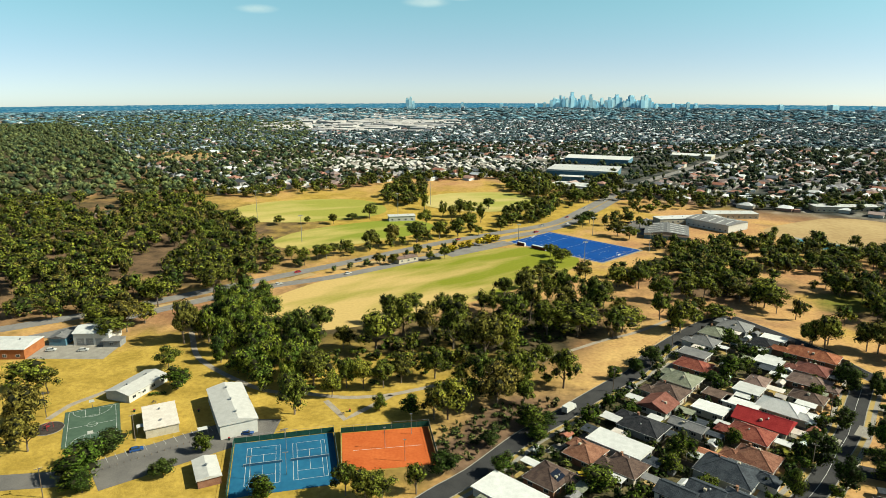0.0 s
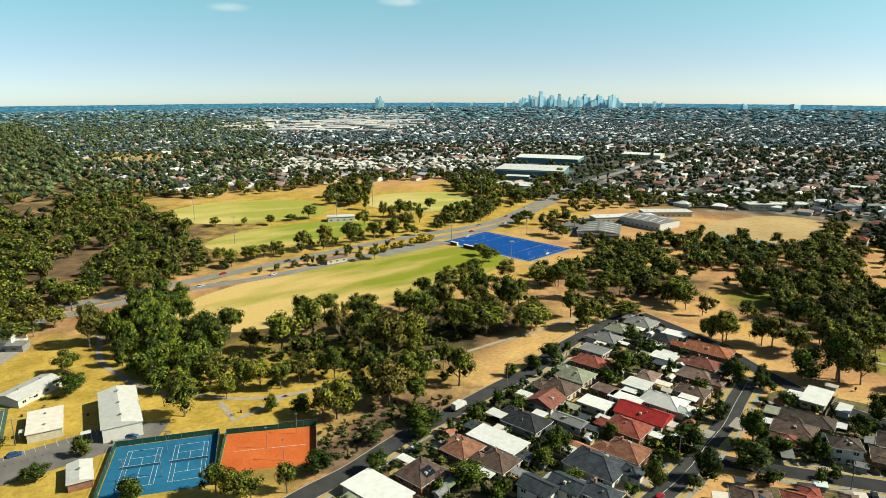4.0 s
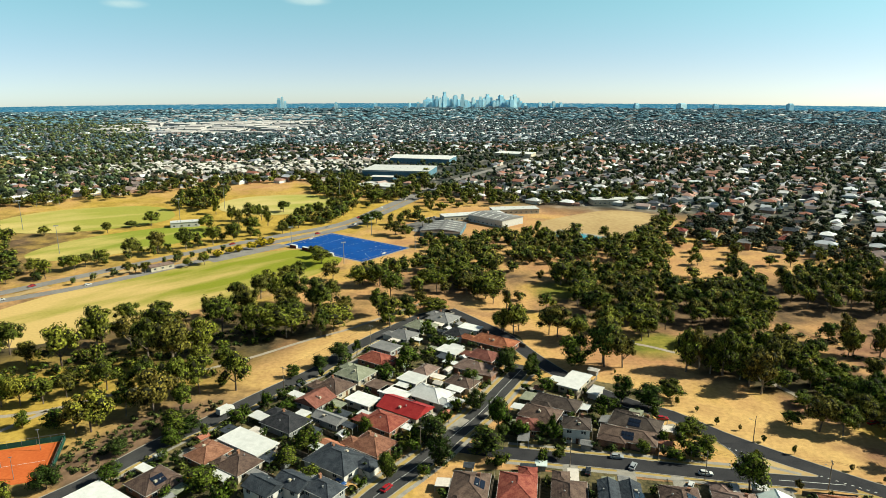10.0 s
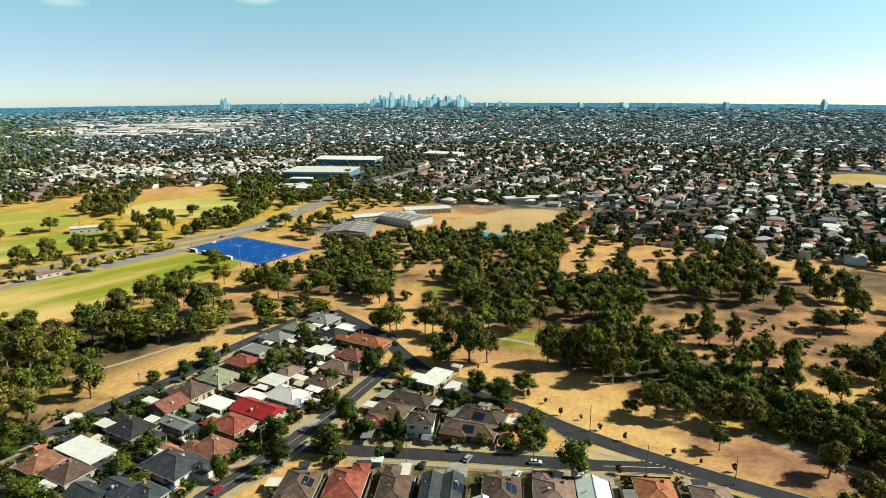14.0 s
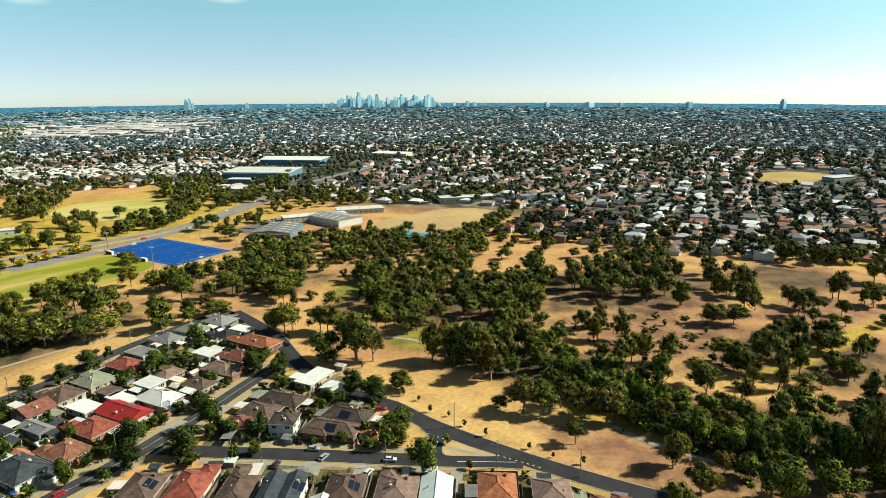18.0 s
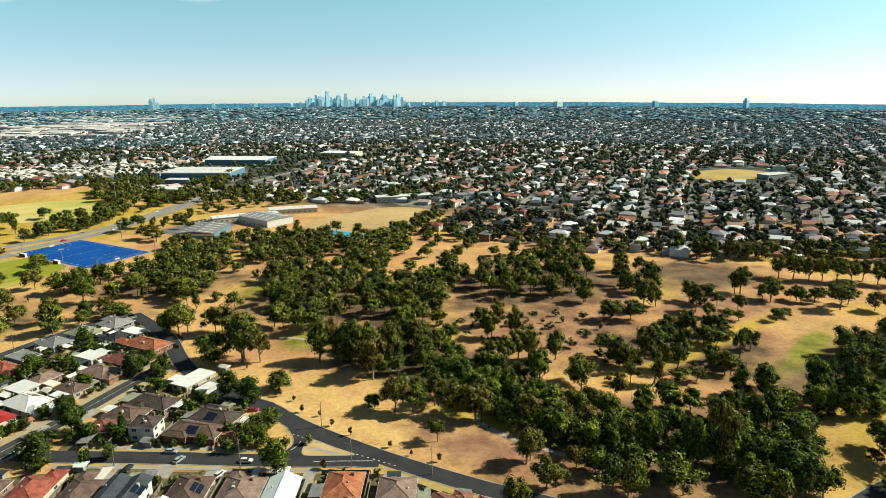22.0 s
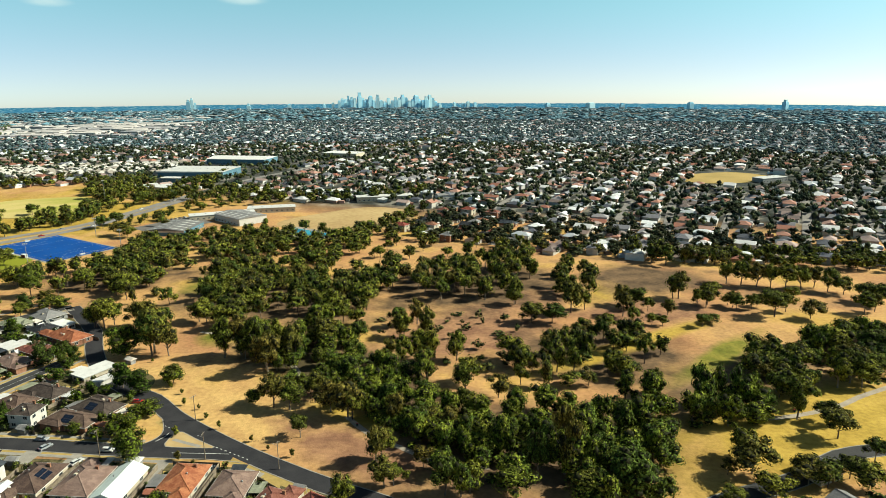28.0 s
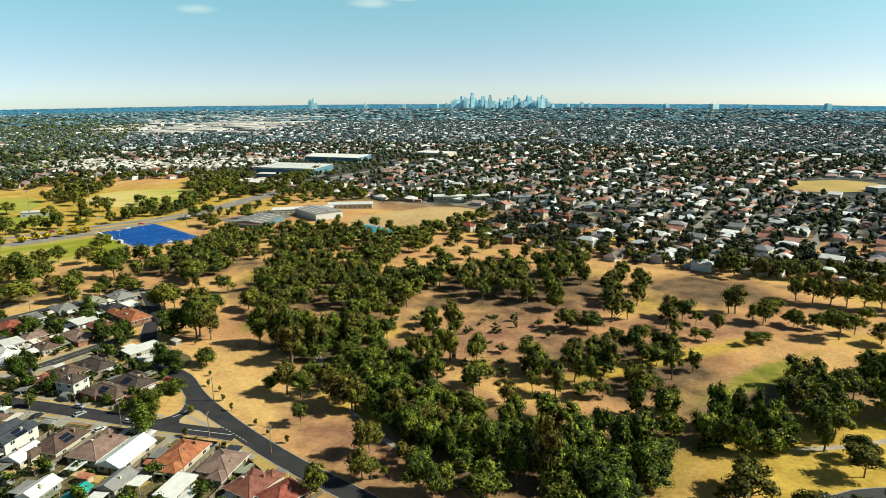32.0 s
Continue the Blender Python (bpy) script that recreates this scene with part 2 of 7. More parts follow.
def leafage(name, stops, by_island=False):
    """Foliage: a colour for each tree (or clump), lighter and darker leaf by leaf."""
    m = bpy.data.materials.new(name)
    m.use_nodes = True
    n, l = m.node_tree.nodes, m.node_tree.links
    b = n["Principled BSDF"]
    b.inputs["Roughness"].default_value, b.inputs["Specular IOR Level"].default_value = 0.7, 0.04
    geo = n.new("ShaderNodeNewGeometry")
    ramp = n.new("ShaderNodeValToRGB")
    e = ramp.color_ramp.elements
    while len(e) < len(stops):
        e.new(0.5)
    for k, c in enumerate(stops):
        e[k].position, e[k].color = k / (len(stops) - 1), tone(c)
    tex = n.new("ShaderNodeTexNoise")
    tex.inputs["Scale"].default_value = 0.065
    l.new(geo.outputs["Position"], tex.inputs["Vector"])
    pick = n.new("ShaderNodeMapRange")
    pick.inputs["From Min"].default_value, pick.inputs["From Max"].default_value = 0.32, 0.68
    l.new(tex.outputs["Fac"], pick.inputs["Value"])
    l.new(pick.outputs[0] if by_island else n.new("ShaderNodeObjectInfo").outputs["Random"], ramp.inputs[0])
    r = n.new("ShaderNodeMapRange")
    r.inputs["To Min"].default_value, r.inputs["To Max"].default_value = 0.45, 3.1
    few = n.new("ShaderNodeMath")                # most leaf sprays dull, a few bright, to strengthen the sunlit and shaded contrast
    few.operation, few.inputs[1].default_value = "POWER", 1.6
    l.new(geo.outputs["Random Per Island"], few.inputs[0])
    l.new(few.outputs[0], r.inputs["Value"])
    hsv = n.new("ShaderNodeHueSaturation")
    l.new(r.outputs[0], hsv.inputs["Value"])
    l.new(ramp.outputs[0], hsv.inputs["Color"])
    l.new(hsv.outputs[0], b.inputs["Base Color"])
    MATS[name] = m
    return m


def plain(name, colour, rough=0.5, metal=0.0, emit=0.0):
    m = bpy.data.materials.new(name)
    m.use_nodes = True
    b = m.node_tree.nodes["Principled BSDF"]
    b.inputs["Base Color"].default_value, b.inputs["Roughness"].default_value, b.inputs["Metallic"].default_value = tone(colour), rough, metal
    if emit:
        b.inputs["Emission Color"].default_value, b.inputs["Emission Strength"].default_value = (*colour, 1), emit
    MATS[name] = m
    return m


GRASS = ground_cover()
ASPHALT = surface("asphalt", (0.030, 0.030, 0.036), (0.056, 0.055, 0.060), 0.15, 0.9, 0.2, 20)
OLD_ASPHALT = surface("worn_asphalt", (0.15, 0.14, 0.135), (0.25, 0.23, 0.215), 0.12, 0.9, 0.2, 20)
PALE_ASPHALT = surface("pale_asphalt", (0.24, 0.22, 0.21), (0.34, 0.32, 0.30), 0.1, 0.9)
CONCRETE = surface("concrete", (0.30, 0.275, 0.24), (0.45, 0.415, 0.365), 0.3, 0.9, 0.2, 10)
GRAVEL = surface("gravel_path", (0.36, 0.30, 0.24), (0.52, 0.45, 0.37), 0.3, 0.95, 0.3, 12)
KERB = surface("kerb_concrete", (0.30, 0.28, 0.25), (0.46, 0.43, 0.38), 0.6, 0.9, 0.2)
PAINT = surface("line_paint", (0.62, 0.62, 0.60), (0.82, 0.82, 0.80), 1.0, 0.7)
LAWN = surface("green_lawn", (0.13, 0.17, 0.025), (0.30, 0.28, 0.04), 0.12, 0.95, 0.3, 14)
YELLOW_GRASS = surface("yellowing_grass", (0.40, 0.29, 0.10), (0.56, 0.40, 0.15), 0.03, 0.95, 0.4, 22)


def turf(name, middle, axis, tan_end, green_end, dry, wet):
    """Mown turf, streaked along its mowing direction, that passes from dry straw to watered green along an axis."""
    m = bpy.data.materials.new(name)
    m.use_nodes = True
    n, l = m.node_tree.nodes, m.node_tree.links
    b = n["Principled BSDF"]
    b.inputs["Roughness"].default_value, b.inputs["Specular IOR Level"].default_value = 0.95, 0.05
    geo = n.new("ShaderNodeNewGeometry")
    turn = n.new("ShaderNodeMapping")
    turn.vector_type = "TEXTURE"
    turn.inputs["Location"].default_value = (*middle, 0)
    turn.inputs["Rotation"].default_value = (0, 0, radians(axis))
    l.new(geo.outputs["Position"], turn.inputs["Vector"])
    split = n.new("ShaderNodeSeparateXYZ")
    l.new(turn.outputs[0], split.inputs[0])
    along = n.new("ShaderNodeMapRange")
    along.inputs["From Min"].default_value, along.inputs["From Max"].default_value = tan_end, green_end
    along.inputs["To Min"].default_value, along.inputs["To Max"].default_value = -0.47, 0.07
    l.new(split.outputs[0], along.inputs["Value"])
    squash = n.new("ShaderNodeVectorMath")
    squash.operation = "MULTIPLY"
    squash.inputs[1].default_value = (0.012, 0.045, 0.02)
    l.new(turn.outputs[0], squash.inputs[0])
    streak, grain = n.new("ShaderNodeTexNoise"), n.new("ShaderNodeTexNoise")
    streak.inputs["Scale"].default_value, streak.inputs["Detail"].default_value = 1.0, 6
    l.new(squash.outputs[0], streak.inputs["Vector"])
    grain.inputs["Scale"].default_value, grain.inputs["Detail"].default_value = 0.6, 5
    l.new(geo.outputs["Position"], grain.inputs["Vector"])
    total = n.new("ShaderNodeMath")
    total.operation = "MULTIPLY_ADD"
    l.new(streak.outputs["Fac"], total.inputs[0])
    total.inputs[1].default_value = 1.7
    l.new(along.outputs[0], total.inputs[2])
    ramp = n.new("ShaderNodeValToRGB")
    ramp.color_ramp.elements[0].position, ramp.color_ramp.elements[1].position = 0.42, 0.86
    ramp.color_ramp.elements[0].color, ramp.color_ramp.elements[1].color = tone(dry), tone(wet)
    l.new(total.outputs[0], ramp.inputs[0])
    r = n.new("ShaderNodeMapRange")
    r.inputs["To Min"].default_value, r.inputs["To Max"].default_value = 0.78, 1.16
    l.new(grain.outputs["Fac"], r.inputs["Value"])
    hsv = n.new("ShaderNodeHueSaturation")
    l.new(r.outputs[0], hsv.inputs["Value"])
    l.new(ramp.outputs[0], hsv.inputs["Color"])
    l.new(hsv.outputs[0], b.inputs["Base Color"])
    return m


FIELD = turf("mown_field", (-80, 398), 51, -90, 95, (0.72, 0.51, 0.20), (0.29, 0.31, 0.035))
OVAL_A = turf("cricket_turf", (-243, 588), 28, -120, 50, (0.68, 0.54, 0.20), (0.40, 0.39, 0.08))
OVAL_B = turf("football_turf", (-172, 518), 45, -90, 40, (0.66, 0.52, 0.18), (0.30, 0.34, 0.05))
OVAL_C = turf("dry_oval_turf", (-88, 668), 20, -70, 100, (0.68, 0.55, 0.22), (0.44, 0.43, 0.10))
STRAW = surface("straw_field", (0.45, 0.30, 0.14), (0.62, 0.45, 0.22), 0.02, 0.95, 0.3, 12)
GARDEN = surface("garden_soil", (0.05, 0.05, 0.025), (0.24, 0.19, 0.09), 0.10, 0.95, 0.3, 8)
BLUE_TURF = surface("blue_turf", (0.002, 0.062, 0.30), (0.004, 0.090, 0.40), 0.04, 0.8, 0.1, 10)
BLUE_COURT = surface("blue_court", (0.02, 0.13, 0.26), (0.03, 0.18, 0.33), 0.08, 0.8)
CLAY = surface("red_clay", (0.56, 0.115, 0.03), (0.72, 0.18, 0.05), 0.10, 0.95, 0.1, 10)
GREEN_COURT = surface("green_court", (0.07, 0.12, 0.085), (0.11, 0.17, 0.12), 0.1, 0.85)
WATER = surface("pool_water", (0.03, 0.30, 0.45), (0.06, 0.42, 0.55), 0.3, 0.15)
# near-black colour of the crown cores, painted in for shade between the leaves
CORE_SHADE = surface("crown_core_shade", (0.014, 0.016, 0.006), (0.034, 0.034, 0.014), 0.4, 0.9)
BARK = surface("bark", (0.14, 0.10, 0.075), (0.34, 0.28, 0.22), 0.8, 0.9, 0.4, 6, vary=0.4)
GUM = leafage("gum_leaves", [(0.053, 0.067, 0.011), (0.149, 0.154, 0.021), (0.078, 0.099, 0.014), (0.124, 0.099, 0.021), (0.048, 0.074, 0.013), (0.172, 0.167, 0.023)])
ROUND_LEAF = leafage("dense_leaves", [(0.024, 0.04, 0.008), (0.048, 0.078, 0.01), (0.095, 0.115, 0.014), (0.03, 0.048, 0.012)])
# outer foliage, distance haze painted into it as a blue tint
HAZED_OUTER_LEAF = leafage("haze_tinted_outer_leaves", [(0.038, 0.072, 0.088), (0.052, 0.086, 0.098), (0.070, 0.092, 0.086), (0.042, 0.078, 0.096)], True)
WOOD_LEAF = leafage("woodland_leaves", [(0.033, 0.052, 0.012), (0.078, 0.101, 0.015), (0.165, 0.163, 0.024), (0.052, 0.08, 0.013), (0.132, 0.106, 0.024), (0.045, 0.066, 0.013)], True)
CREEK_LEAF = leafage("creek_leaves", [(0.034, 0.056, 0.012), (0.070, 0.104, 0.014), (0.160, 0.180, 0.022), (0.048, 0.078, 0.014), (0.105, 0.124, 0.018)], True)
ROUND_STUFF = leafage("garden_tree_leaves", [(0.031, 0.051, 0.008), (0.055, 0.086, 0.009), (0.082, 0.102, 0.01)], True)
WATTLE_LEAF = leafage("wattle_leaves", [(0.36, 0.26, 0.02), (0.42, 0.32, 0.02)])
BUSH_LEAF = leafage("shrub_leaves", [(0.05, 0.075, 0.02), (0.09, 0.11, 0.03), (0.11, 0.10, 0.04)], True)
# suburb foliage cooled towards blue, some haze mixed into the colour
TOWN_LEAF = leafage("suburb_leaves", [(0.014, 0.026, 0.019), (0.026, 0.040, 0.024), (0.058, 0.064, 0.026), (0.017, 0.030, 0.024)], True)
FOREST_LEAF = leafage("forest_leaves", [(0.030, 0.052, 0.032), (0.062, 0.084, 0.038), (0.106, 0.114, 0.042), (0.044, 0.068, 0.038)], True)
# farthest foliage, bluer still: the haze is in the base colour
HAZED_FAR_LEAF = leafage("haze_tinted_far_leaves", [(0.070, 0.140, 0.180), (0.084, 0.156, 0.192), (0.100, 0.150, 0.172)], True)
GLASS = plain("window_glass", (0.03, 0.04, 0.05), 0.08)
WHITE_METAL = surface("white_painted_metal", (0.66, 0.65, 0.62), (0.82, 0.81, 0.78), 0.3, 0.6)
GREY_METAL = surface("galvanised_metal", (0.32, 0.33, 0.34), (0.46, 0.47, 0.48), 0.5, 0.5, metal=0.5)
TIMBER = surface("grey_timber", (0.16, 0.13, 0.10), (0.32, 0.26, 0.20), 1.2, 0.9, 0.3, 6, vary=0.25)
MESH = surface("green_windscreen", (0.012, 0.06, 0.045), (0.025, 0.10, 0.075), 0.6, 0.8)
RUBBER = plain("tyre_rubber", (0.02, 0.02, 0.02), 0.85)
SOLAR = plain("solar_glass", (0.012, 0.018, 0.035), 0.15)
ROOFS = {k: surface("roof_" + k, a, c, 0.5, r, 0.5, 5, vary=0.12, bands=3.2 if r > 0.7 else 0.0) for k, a, c, r in (
    ("white", (0.66, 0.66, 0.65), (0.85, 0.845, 0.83), 0.6), ("pale", (0.60, 0.585, 0.56), (0.74, 0.72, 0.69), 0.65), ("cream", (0.70, 0.62, 0.55), (0.88, 0.80, 0.72), 0.6), ("terracotta", (0.20, 0.085, 0.055), (0.36, 0.175, 0.115), 0.85),
    ("brown", (0.10, 0.066, 0.055), (0.185, 0.125, 0.10), 0.85), ("charcoal", (0.028, 0.03, 0.036), (0.06, 0.06, 0.068), 0.8),
    ("brownred", (0.20, 0.075, 0.055), (0.31, 0.13, 0.10), 0.85), ("grey", (0.187, 0.187, 0.191), (0.306, 0.297, 0.297), 0.7),
    ("olive", (0.26, 0.28, 0.20), (0.38, 0.39, 0.29), 0.75), ("red", (0.23, 0.055, 0.042), (0.38, 0.12, 0.085), 0.85),
    ("orange", (0.33, 0.11, 0.055), (0.52, 0.22, 0.11), 0.85), ("pink", (0.205, 0.135, 0.115), (0.312, 0.213, 0.18), 0.85),
    ("crimson", (0.30, 0.022, 0.030), (0.42, 0.045, 0.05), 0.55), ("slate", (0.040, 0.048, 0.062), (0.080, 0.092, 0.11), 0.75),
    ("rust", (0.36, 0.12, 0.06), (0.55, 0.25, 0.17), 0.7), ("darkbrown", (0.055, 0.042, 0.037), (0.11, 0.085, 0.075), 0.85),
    ("mint", (0.70, 0.80, 0.76), (0.86, 0.95, 0.90), 0.6), ("teal", (0.02, 0.25, 0.22), (0.04, 0.36, 0.31), 0.6))}
WALLS = {k: surface("wall_" + k, a, c, 0.6, 0.85, 0.15, 8, vary=0.1) for k, a, c in (
    ("white", (0.66, 0.64, 0.60), (0.80, 0.78, 0.74)), ("brick", (0.28, 0.13, 0.08), (0.42, 0.23, 0.15)),
    ("cream", (0.50, 0.44, 0.34), (0.68, 0.61, 0.49)), ("grey", (0.26, 0.27, 0.28), (0.42, 0.42, 0.42)))}


# ---- building blocks ----
def terrain(x, y):
    """Height of the land: flat parkland, a low rise to the north, then a long fall to the horizon."""
    r = math.hypot(x - 160, y)
    u = min(max((r - 600) / 250, 0.0), 1.0)
    return 10 * u * u * (3 - 2 * u) - 25 * max(0.0, (r - 1100) / 3750) - 38 * max(0.0, (r - 2900) / 1950) ** 1.6


def on_rise(x, y):
    """How far fields and roads lie proud of the uneven land on the northern rise."""
    return 0.32 * min(max((math.hypot(x - 160, y) - 570) / 60, 0.0), 1.0)


def mesh_object(name, verts, faces, material, parent=None, label="", smooth=False):
    me = bpy.data.meshes.new(name)
    me.from_pydata(verts, [], faces)
    me.materials.append(material)
    if smooth:
        me.shade_smooth()
    ob = new(name, me)
    if parent:
        ob.parent = parent
    if label:
        tagged(ob, label)
    return ob


def share(name, me, parent, m):
    ob = new(name, me)
    ob.parent, ob.matrix_basis = parent, m
    return ob


def solid(pieces):
    """One vertex and face list out of several."""
    v, f = [], []
    for pv, pf in pieces:
        k = len(v)
        v += pv
        f += [tuple(i + k for i in q) for q in pf]
    return v, f


def box(x0, y0, z0, x1, y1, z1):
    v = [(x, y, z) for z in (z0, z1) for x, y in ((x0, y0), (x1, y0), (x1, y1), (x0, y1))]
    return v, [(3, 2, 1, 0), (4, 5, 6, 7), (0, 1, 5, 4), (1, 2, 6, 5), (2, 3, 7, 6), (3, 0, 4, 7)]


def bar(a, c, wide, high):
    """A straight bar from a to c with a roof-shaped top."""
    a, c = Vector(a), Vector(c)
    d = (c - a).normalized()
    s = d.cross(Vector((0, 0, 1))).normalized() * wide / 2
    u = Vector((0, 0, high))
    v = [tuple(p) for q in (a, c) for p in (q - s, q + s, q + u)]
    return v, [(0, 1, 2), (5, 4, 3), (0, 3, 4, 1), (1, 4, 5, 2), (2, 5, 3, 0)]


def tube(a, c, r0, r1, n=6):
    a, c = Vector(a), Vector(c)
    d = (c - a).normalized()
    s = d.cross(Vector((0.3, 1, 0.2))).normalized()
    t = d.cross(s)
    v = [tuple(p + (s * math.cos(6.2832 * k / n) + t * math.sin(6.2832 * k / n)) * r) for p, r in ((a, r0), (c, r1)) for k in range(n)]
    return v, [(k, (k + 1) % n, n + (k + 1) % n, n + k) for k in range(n)] + [tuple(range(n - 1, -1, -1)), tuple(range(n, 2 * n))]


def inside(x, y, poly):
    hit = False
    for (x0, y0), (x1, y1) in zip(poly, poly[1:] + poly[:1]):
        if (y0 > y) != (y1 > y) and x < (x1 - x0) * (y - y0) / (y1 - y0) + x0:
            hit = not hit
    return hit


def smooth_line(pts, step=6.0):
    """Points along a soft curve through the given ones."""
    p = [Vector((*q, 0)) for q in pts]
    p = [2 * p[0] - p[1]] + p + [2 * p[-1] - p[-2]]
    out = []
    for a, b, c, d in zip(p, p[1:], p[2:], p[3:]):
        n = max(1, int((c - b).length / step))
        for k in range(n):
            t = k / n
            out.append(0.5 * (2 * b + (c - a) * t + (2 * a - 5 * b + 4 * c - d) * t * t + (3 * b - a - 3 * c + d) * t ** 3))
    return out + [p[-2]]


def strip(name, pts, wide, material, z=0.05, label="", thick=0.0, offset=0.0, step=6.0, category="road"):
    """A ribbon that follows a curve on the land; thick gives it sides."""
    line = smooth_line(pts, step)
    v, f = [], []
    for k, p in enumerate(line):
        d = (line[min(k + 1, len(line) - 1)] - line[max(k - 1, 0)]).normalized()
        s = Vector((-d.y, d.x, 0))
        for e in (offset - wide / 2, offset + wide / 2):
            q = p + s * e
            h = terrain(q.x, q.y) + z + on_rise(q.x, q.y)
            v.append((q.x, q.y, h))
            if thick:
                v.append((q.x, q.y, h - thick))
    w = 4 if thick else 2
    for k in range(len(line) - 1):
        a, c = k * w, (k + 1) * w
        if thick:
            f += [(a + 2, a, c, c + 2), (a, a + 1, c + 1, c), (a + 3, a + 2, c + 2, c + 3)]
        else:
            f.append((a + 1, a, c, c + 1))
    if thick:
        f += [(0, 2, 3, 1), (len(v) - 4, len(v) - 3, len(v) - 1, len(v) - 2)]
    ob = mesh_object(name, v, f, material)
    return tagged(ob, label, category, kind="structure")


def patch(name, cx, cy, wide, deep, rot, material, z=0.04, label="", category="ground", round_off=0.0, wobble=0.0, seed=1):
    """A flat piece of ground laid on the land: a rectangle or, with round_off, an oval with an uneven rim."""
    rng = random.Random(seed)
    c, s = math.cos(radians(rot)), math.sin(radians(rot))
    if round_off:
        n, ph = 48, rng.random() * 6
        rim = []
        for k in range(n):
            a = 6.28318 * k / n
            e = 1 + wobble * (math.sin(2 * a + ph) + 0.6 * math.sin(3 * a + 2 * ph) + 0.4 * math.sin(5 * a - ph))
            ca_, sa_ = math.cos(a), math.sin(a)
            rim.append((wide / 2 * e * math.copysign(abs(ca_) ** round_off, ca_), deep / 2 * e * math.copysign(abs(sa_) ** round_off, sa_)))
    else:
        rim = [(-wide / 2, -deep / 2), (wide / 2, -deep / 2), (wide / 2, deep / 2), (-wide / 2, deep / 2)]
    v, rings = [], (1.0, 0.85, 0.7, 0.55, 0.4, 0.25, 0.1, 0.0) if math.hypot(cx - 160, cy) > 520 else (1.0, 0.55, 0.0)
    for ring in rings:
        for x, y in rim if ring else [(0, 0)]:
            X, Y = cx + (x * c - y * s) * ring, cy + (x * s + y * c) * ring
            v.append((X, Y, terrain(X, Y) + z + on_rise(X, Y)))
    n, last = len(rim), len(rings) - 2
    f = [(j * n + k, j * n + (k + 1) % n, (j + 1) * n + (k + 1) % n, (j + 1) * n + k) for j in range(last) for k in range(n)]
    f += [(last * n + k, last * n + (k + 1) % n, (last + 1) * n) for k in range(n)]
    return tagged(mesh_object(name, v, f, material), label, category, kind="structure")


def at(x, y, rot=0.0, z=0.0):
    return pose(x, y, terrain(x, y) + z, 0, 0, rot)


def thing(name, m, label, category, group=""):
    ob = new(name)
    ob.empty_display_size = 0.2
    ob.matrix_basis = m
    return tagged(ob, label, category, group)


# ---- the land ----
def make_ground():
    """One round sheet out to the horizon, finer near by."""
    radii = [0, 60, 120, 180, 240, 300, 360, 420, 480, 540, 600, 640, 680, 720, 760, 800, 850, 950, 1100, 1300, 1600, 2000, 2500, 3100, 3800, 4400, 4900]
    n = 120
    v, f = [(160, 0, terrain(160, 0))], []
    for r in radii[1:]:
        for k in range(n):
            x, y = 160 + r * math.cos(6.28318 * k / n), r * math.sin(6.28318 * k / n)
            v.append((x, y, terrain(x, y)))
    f += [(0, 1 + k, 1 + (k + 1) % n) for k in range(n)]
    for j in range(len(radii) - 2):
        a, c = 1 + j * n, 1 + (j + 1) * n
        f += [(a + k, c + k, c + (k + 1) % n, a + (k + 1) % n) for k in range(n)]
    tagged(mesh_object("ground", v, f, GRASS, smooth=True), "dry straw-coloured summer parkland and suburb ground", "ground", kind="structure")


make_ground()


def far_plain():
    """The last suburbs under the horizon, painted in hazy blue on a plain glowing backdrop round the end of the land.
    """
    m = bpy.data.materials.new("glowing_haze")
    m.use_nodes = True
    n, l = m.node_tree.nodes, m.node_tree.links
    b = n["Principled BSDF"]
    geo, squash, grain, ramp = n.new("ShaderNodeNewGeometry"), n.new("ShaderNodeMapping"), n.new("ShaderNodeTexNoise"), n.new("ShaderNodeValToRGB")
    squash.inputs["Scale"].default_value = (0.05, 0.05, 0.26)
    grain.inputs["Scale"].default_value, grain.inputs["Detail"].default_value = 1.0, 4.0
    l.new(geo.outputs["Position"], squash.inputs["Vector"])
    l.new(squash.outputs[0], grain.inputs["Vector"])
    # haze colours used as emission, so the strip glows by itself
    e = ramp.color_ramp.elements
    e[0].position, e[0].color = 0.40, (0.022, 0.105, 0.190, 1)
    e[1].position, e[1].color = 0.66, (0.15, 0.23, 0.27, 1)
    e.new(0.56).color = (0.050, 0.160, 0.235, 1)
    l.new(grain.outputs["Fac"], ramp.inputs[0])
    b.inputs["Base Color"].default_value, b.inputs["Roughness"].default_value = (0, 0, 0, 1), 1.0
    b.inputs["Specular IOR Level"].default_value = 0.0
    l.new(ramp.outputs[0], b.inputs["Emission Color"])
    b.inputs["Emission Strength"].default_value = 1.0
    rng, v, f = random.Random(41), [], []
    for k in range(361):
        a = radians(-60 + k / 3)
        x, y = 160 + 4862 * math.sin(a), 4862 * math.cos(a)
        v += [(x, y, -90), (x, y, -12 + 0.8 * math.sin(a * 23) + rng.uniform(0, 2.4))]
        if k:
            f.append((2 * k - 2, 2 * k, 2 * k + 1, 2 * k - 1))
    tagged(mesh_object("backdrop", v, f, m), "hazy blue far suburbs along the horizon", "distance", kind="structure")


far_plain()
ROAD_FAR = [(-420, 150), (-340, 218), (-278, 274), (-241, 312), (-207, 356), (-160, 416), (-98, 498), (-58, 541), (-12, 591), (17, 656), (46, 722), (100, 830), (157, 940), (207, 1050), (300, 1260), (420, 1560)]
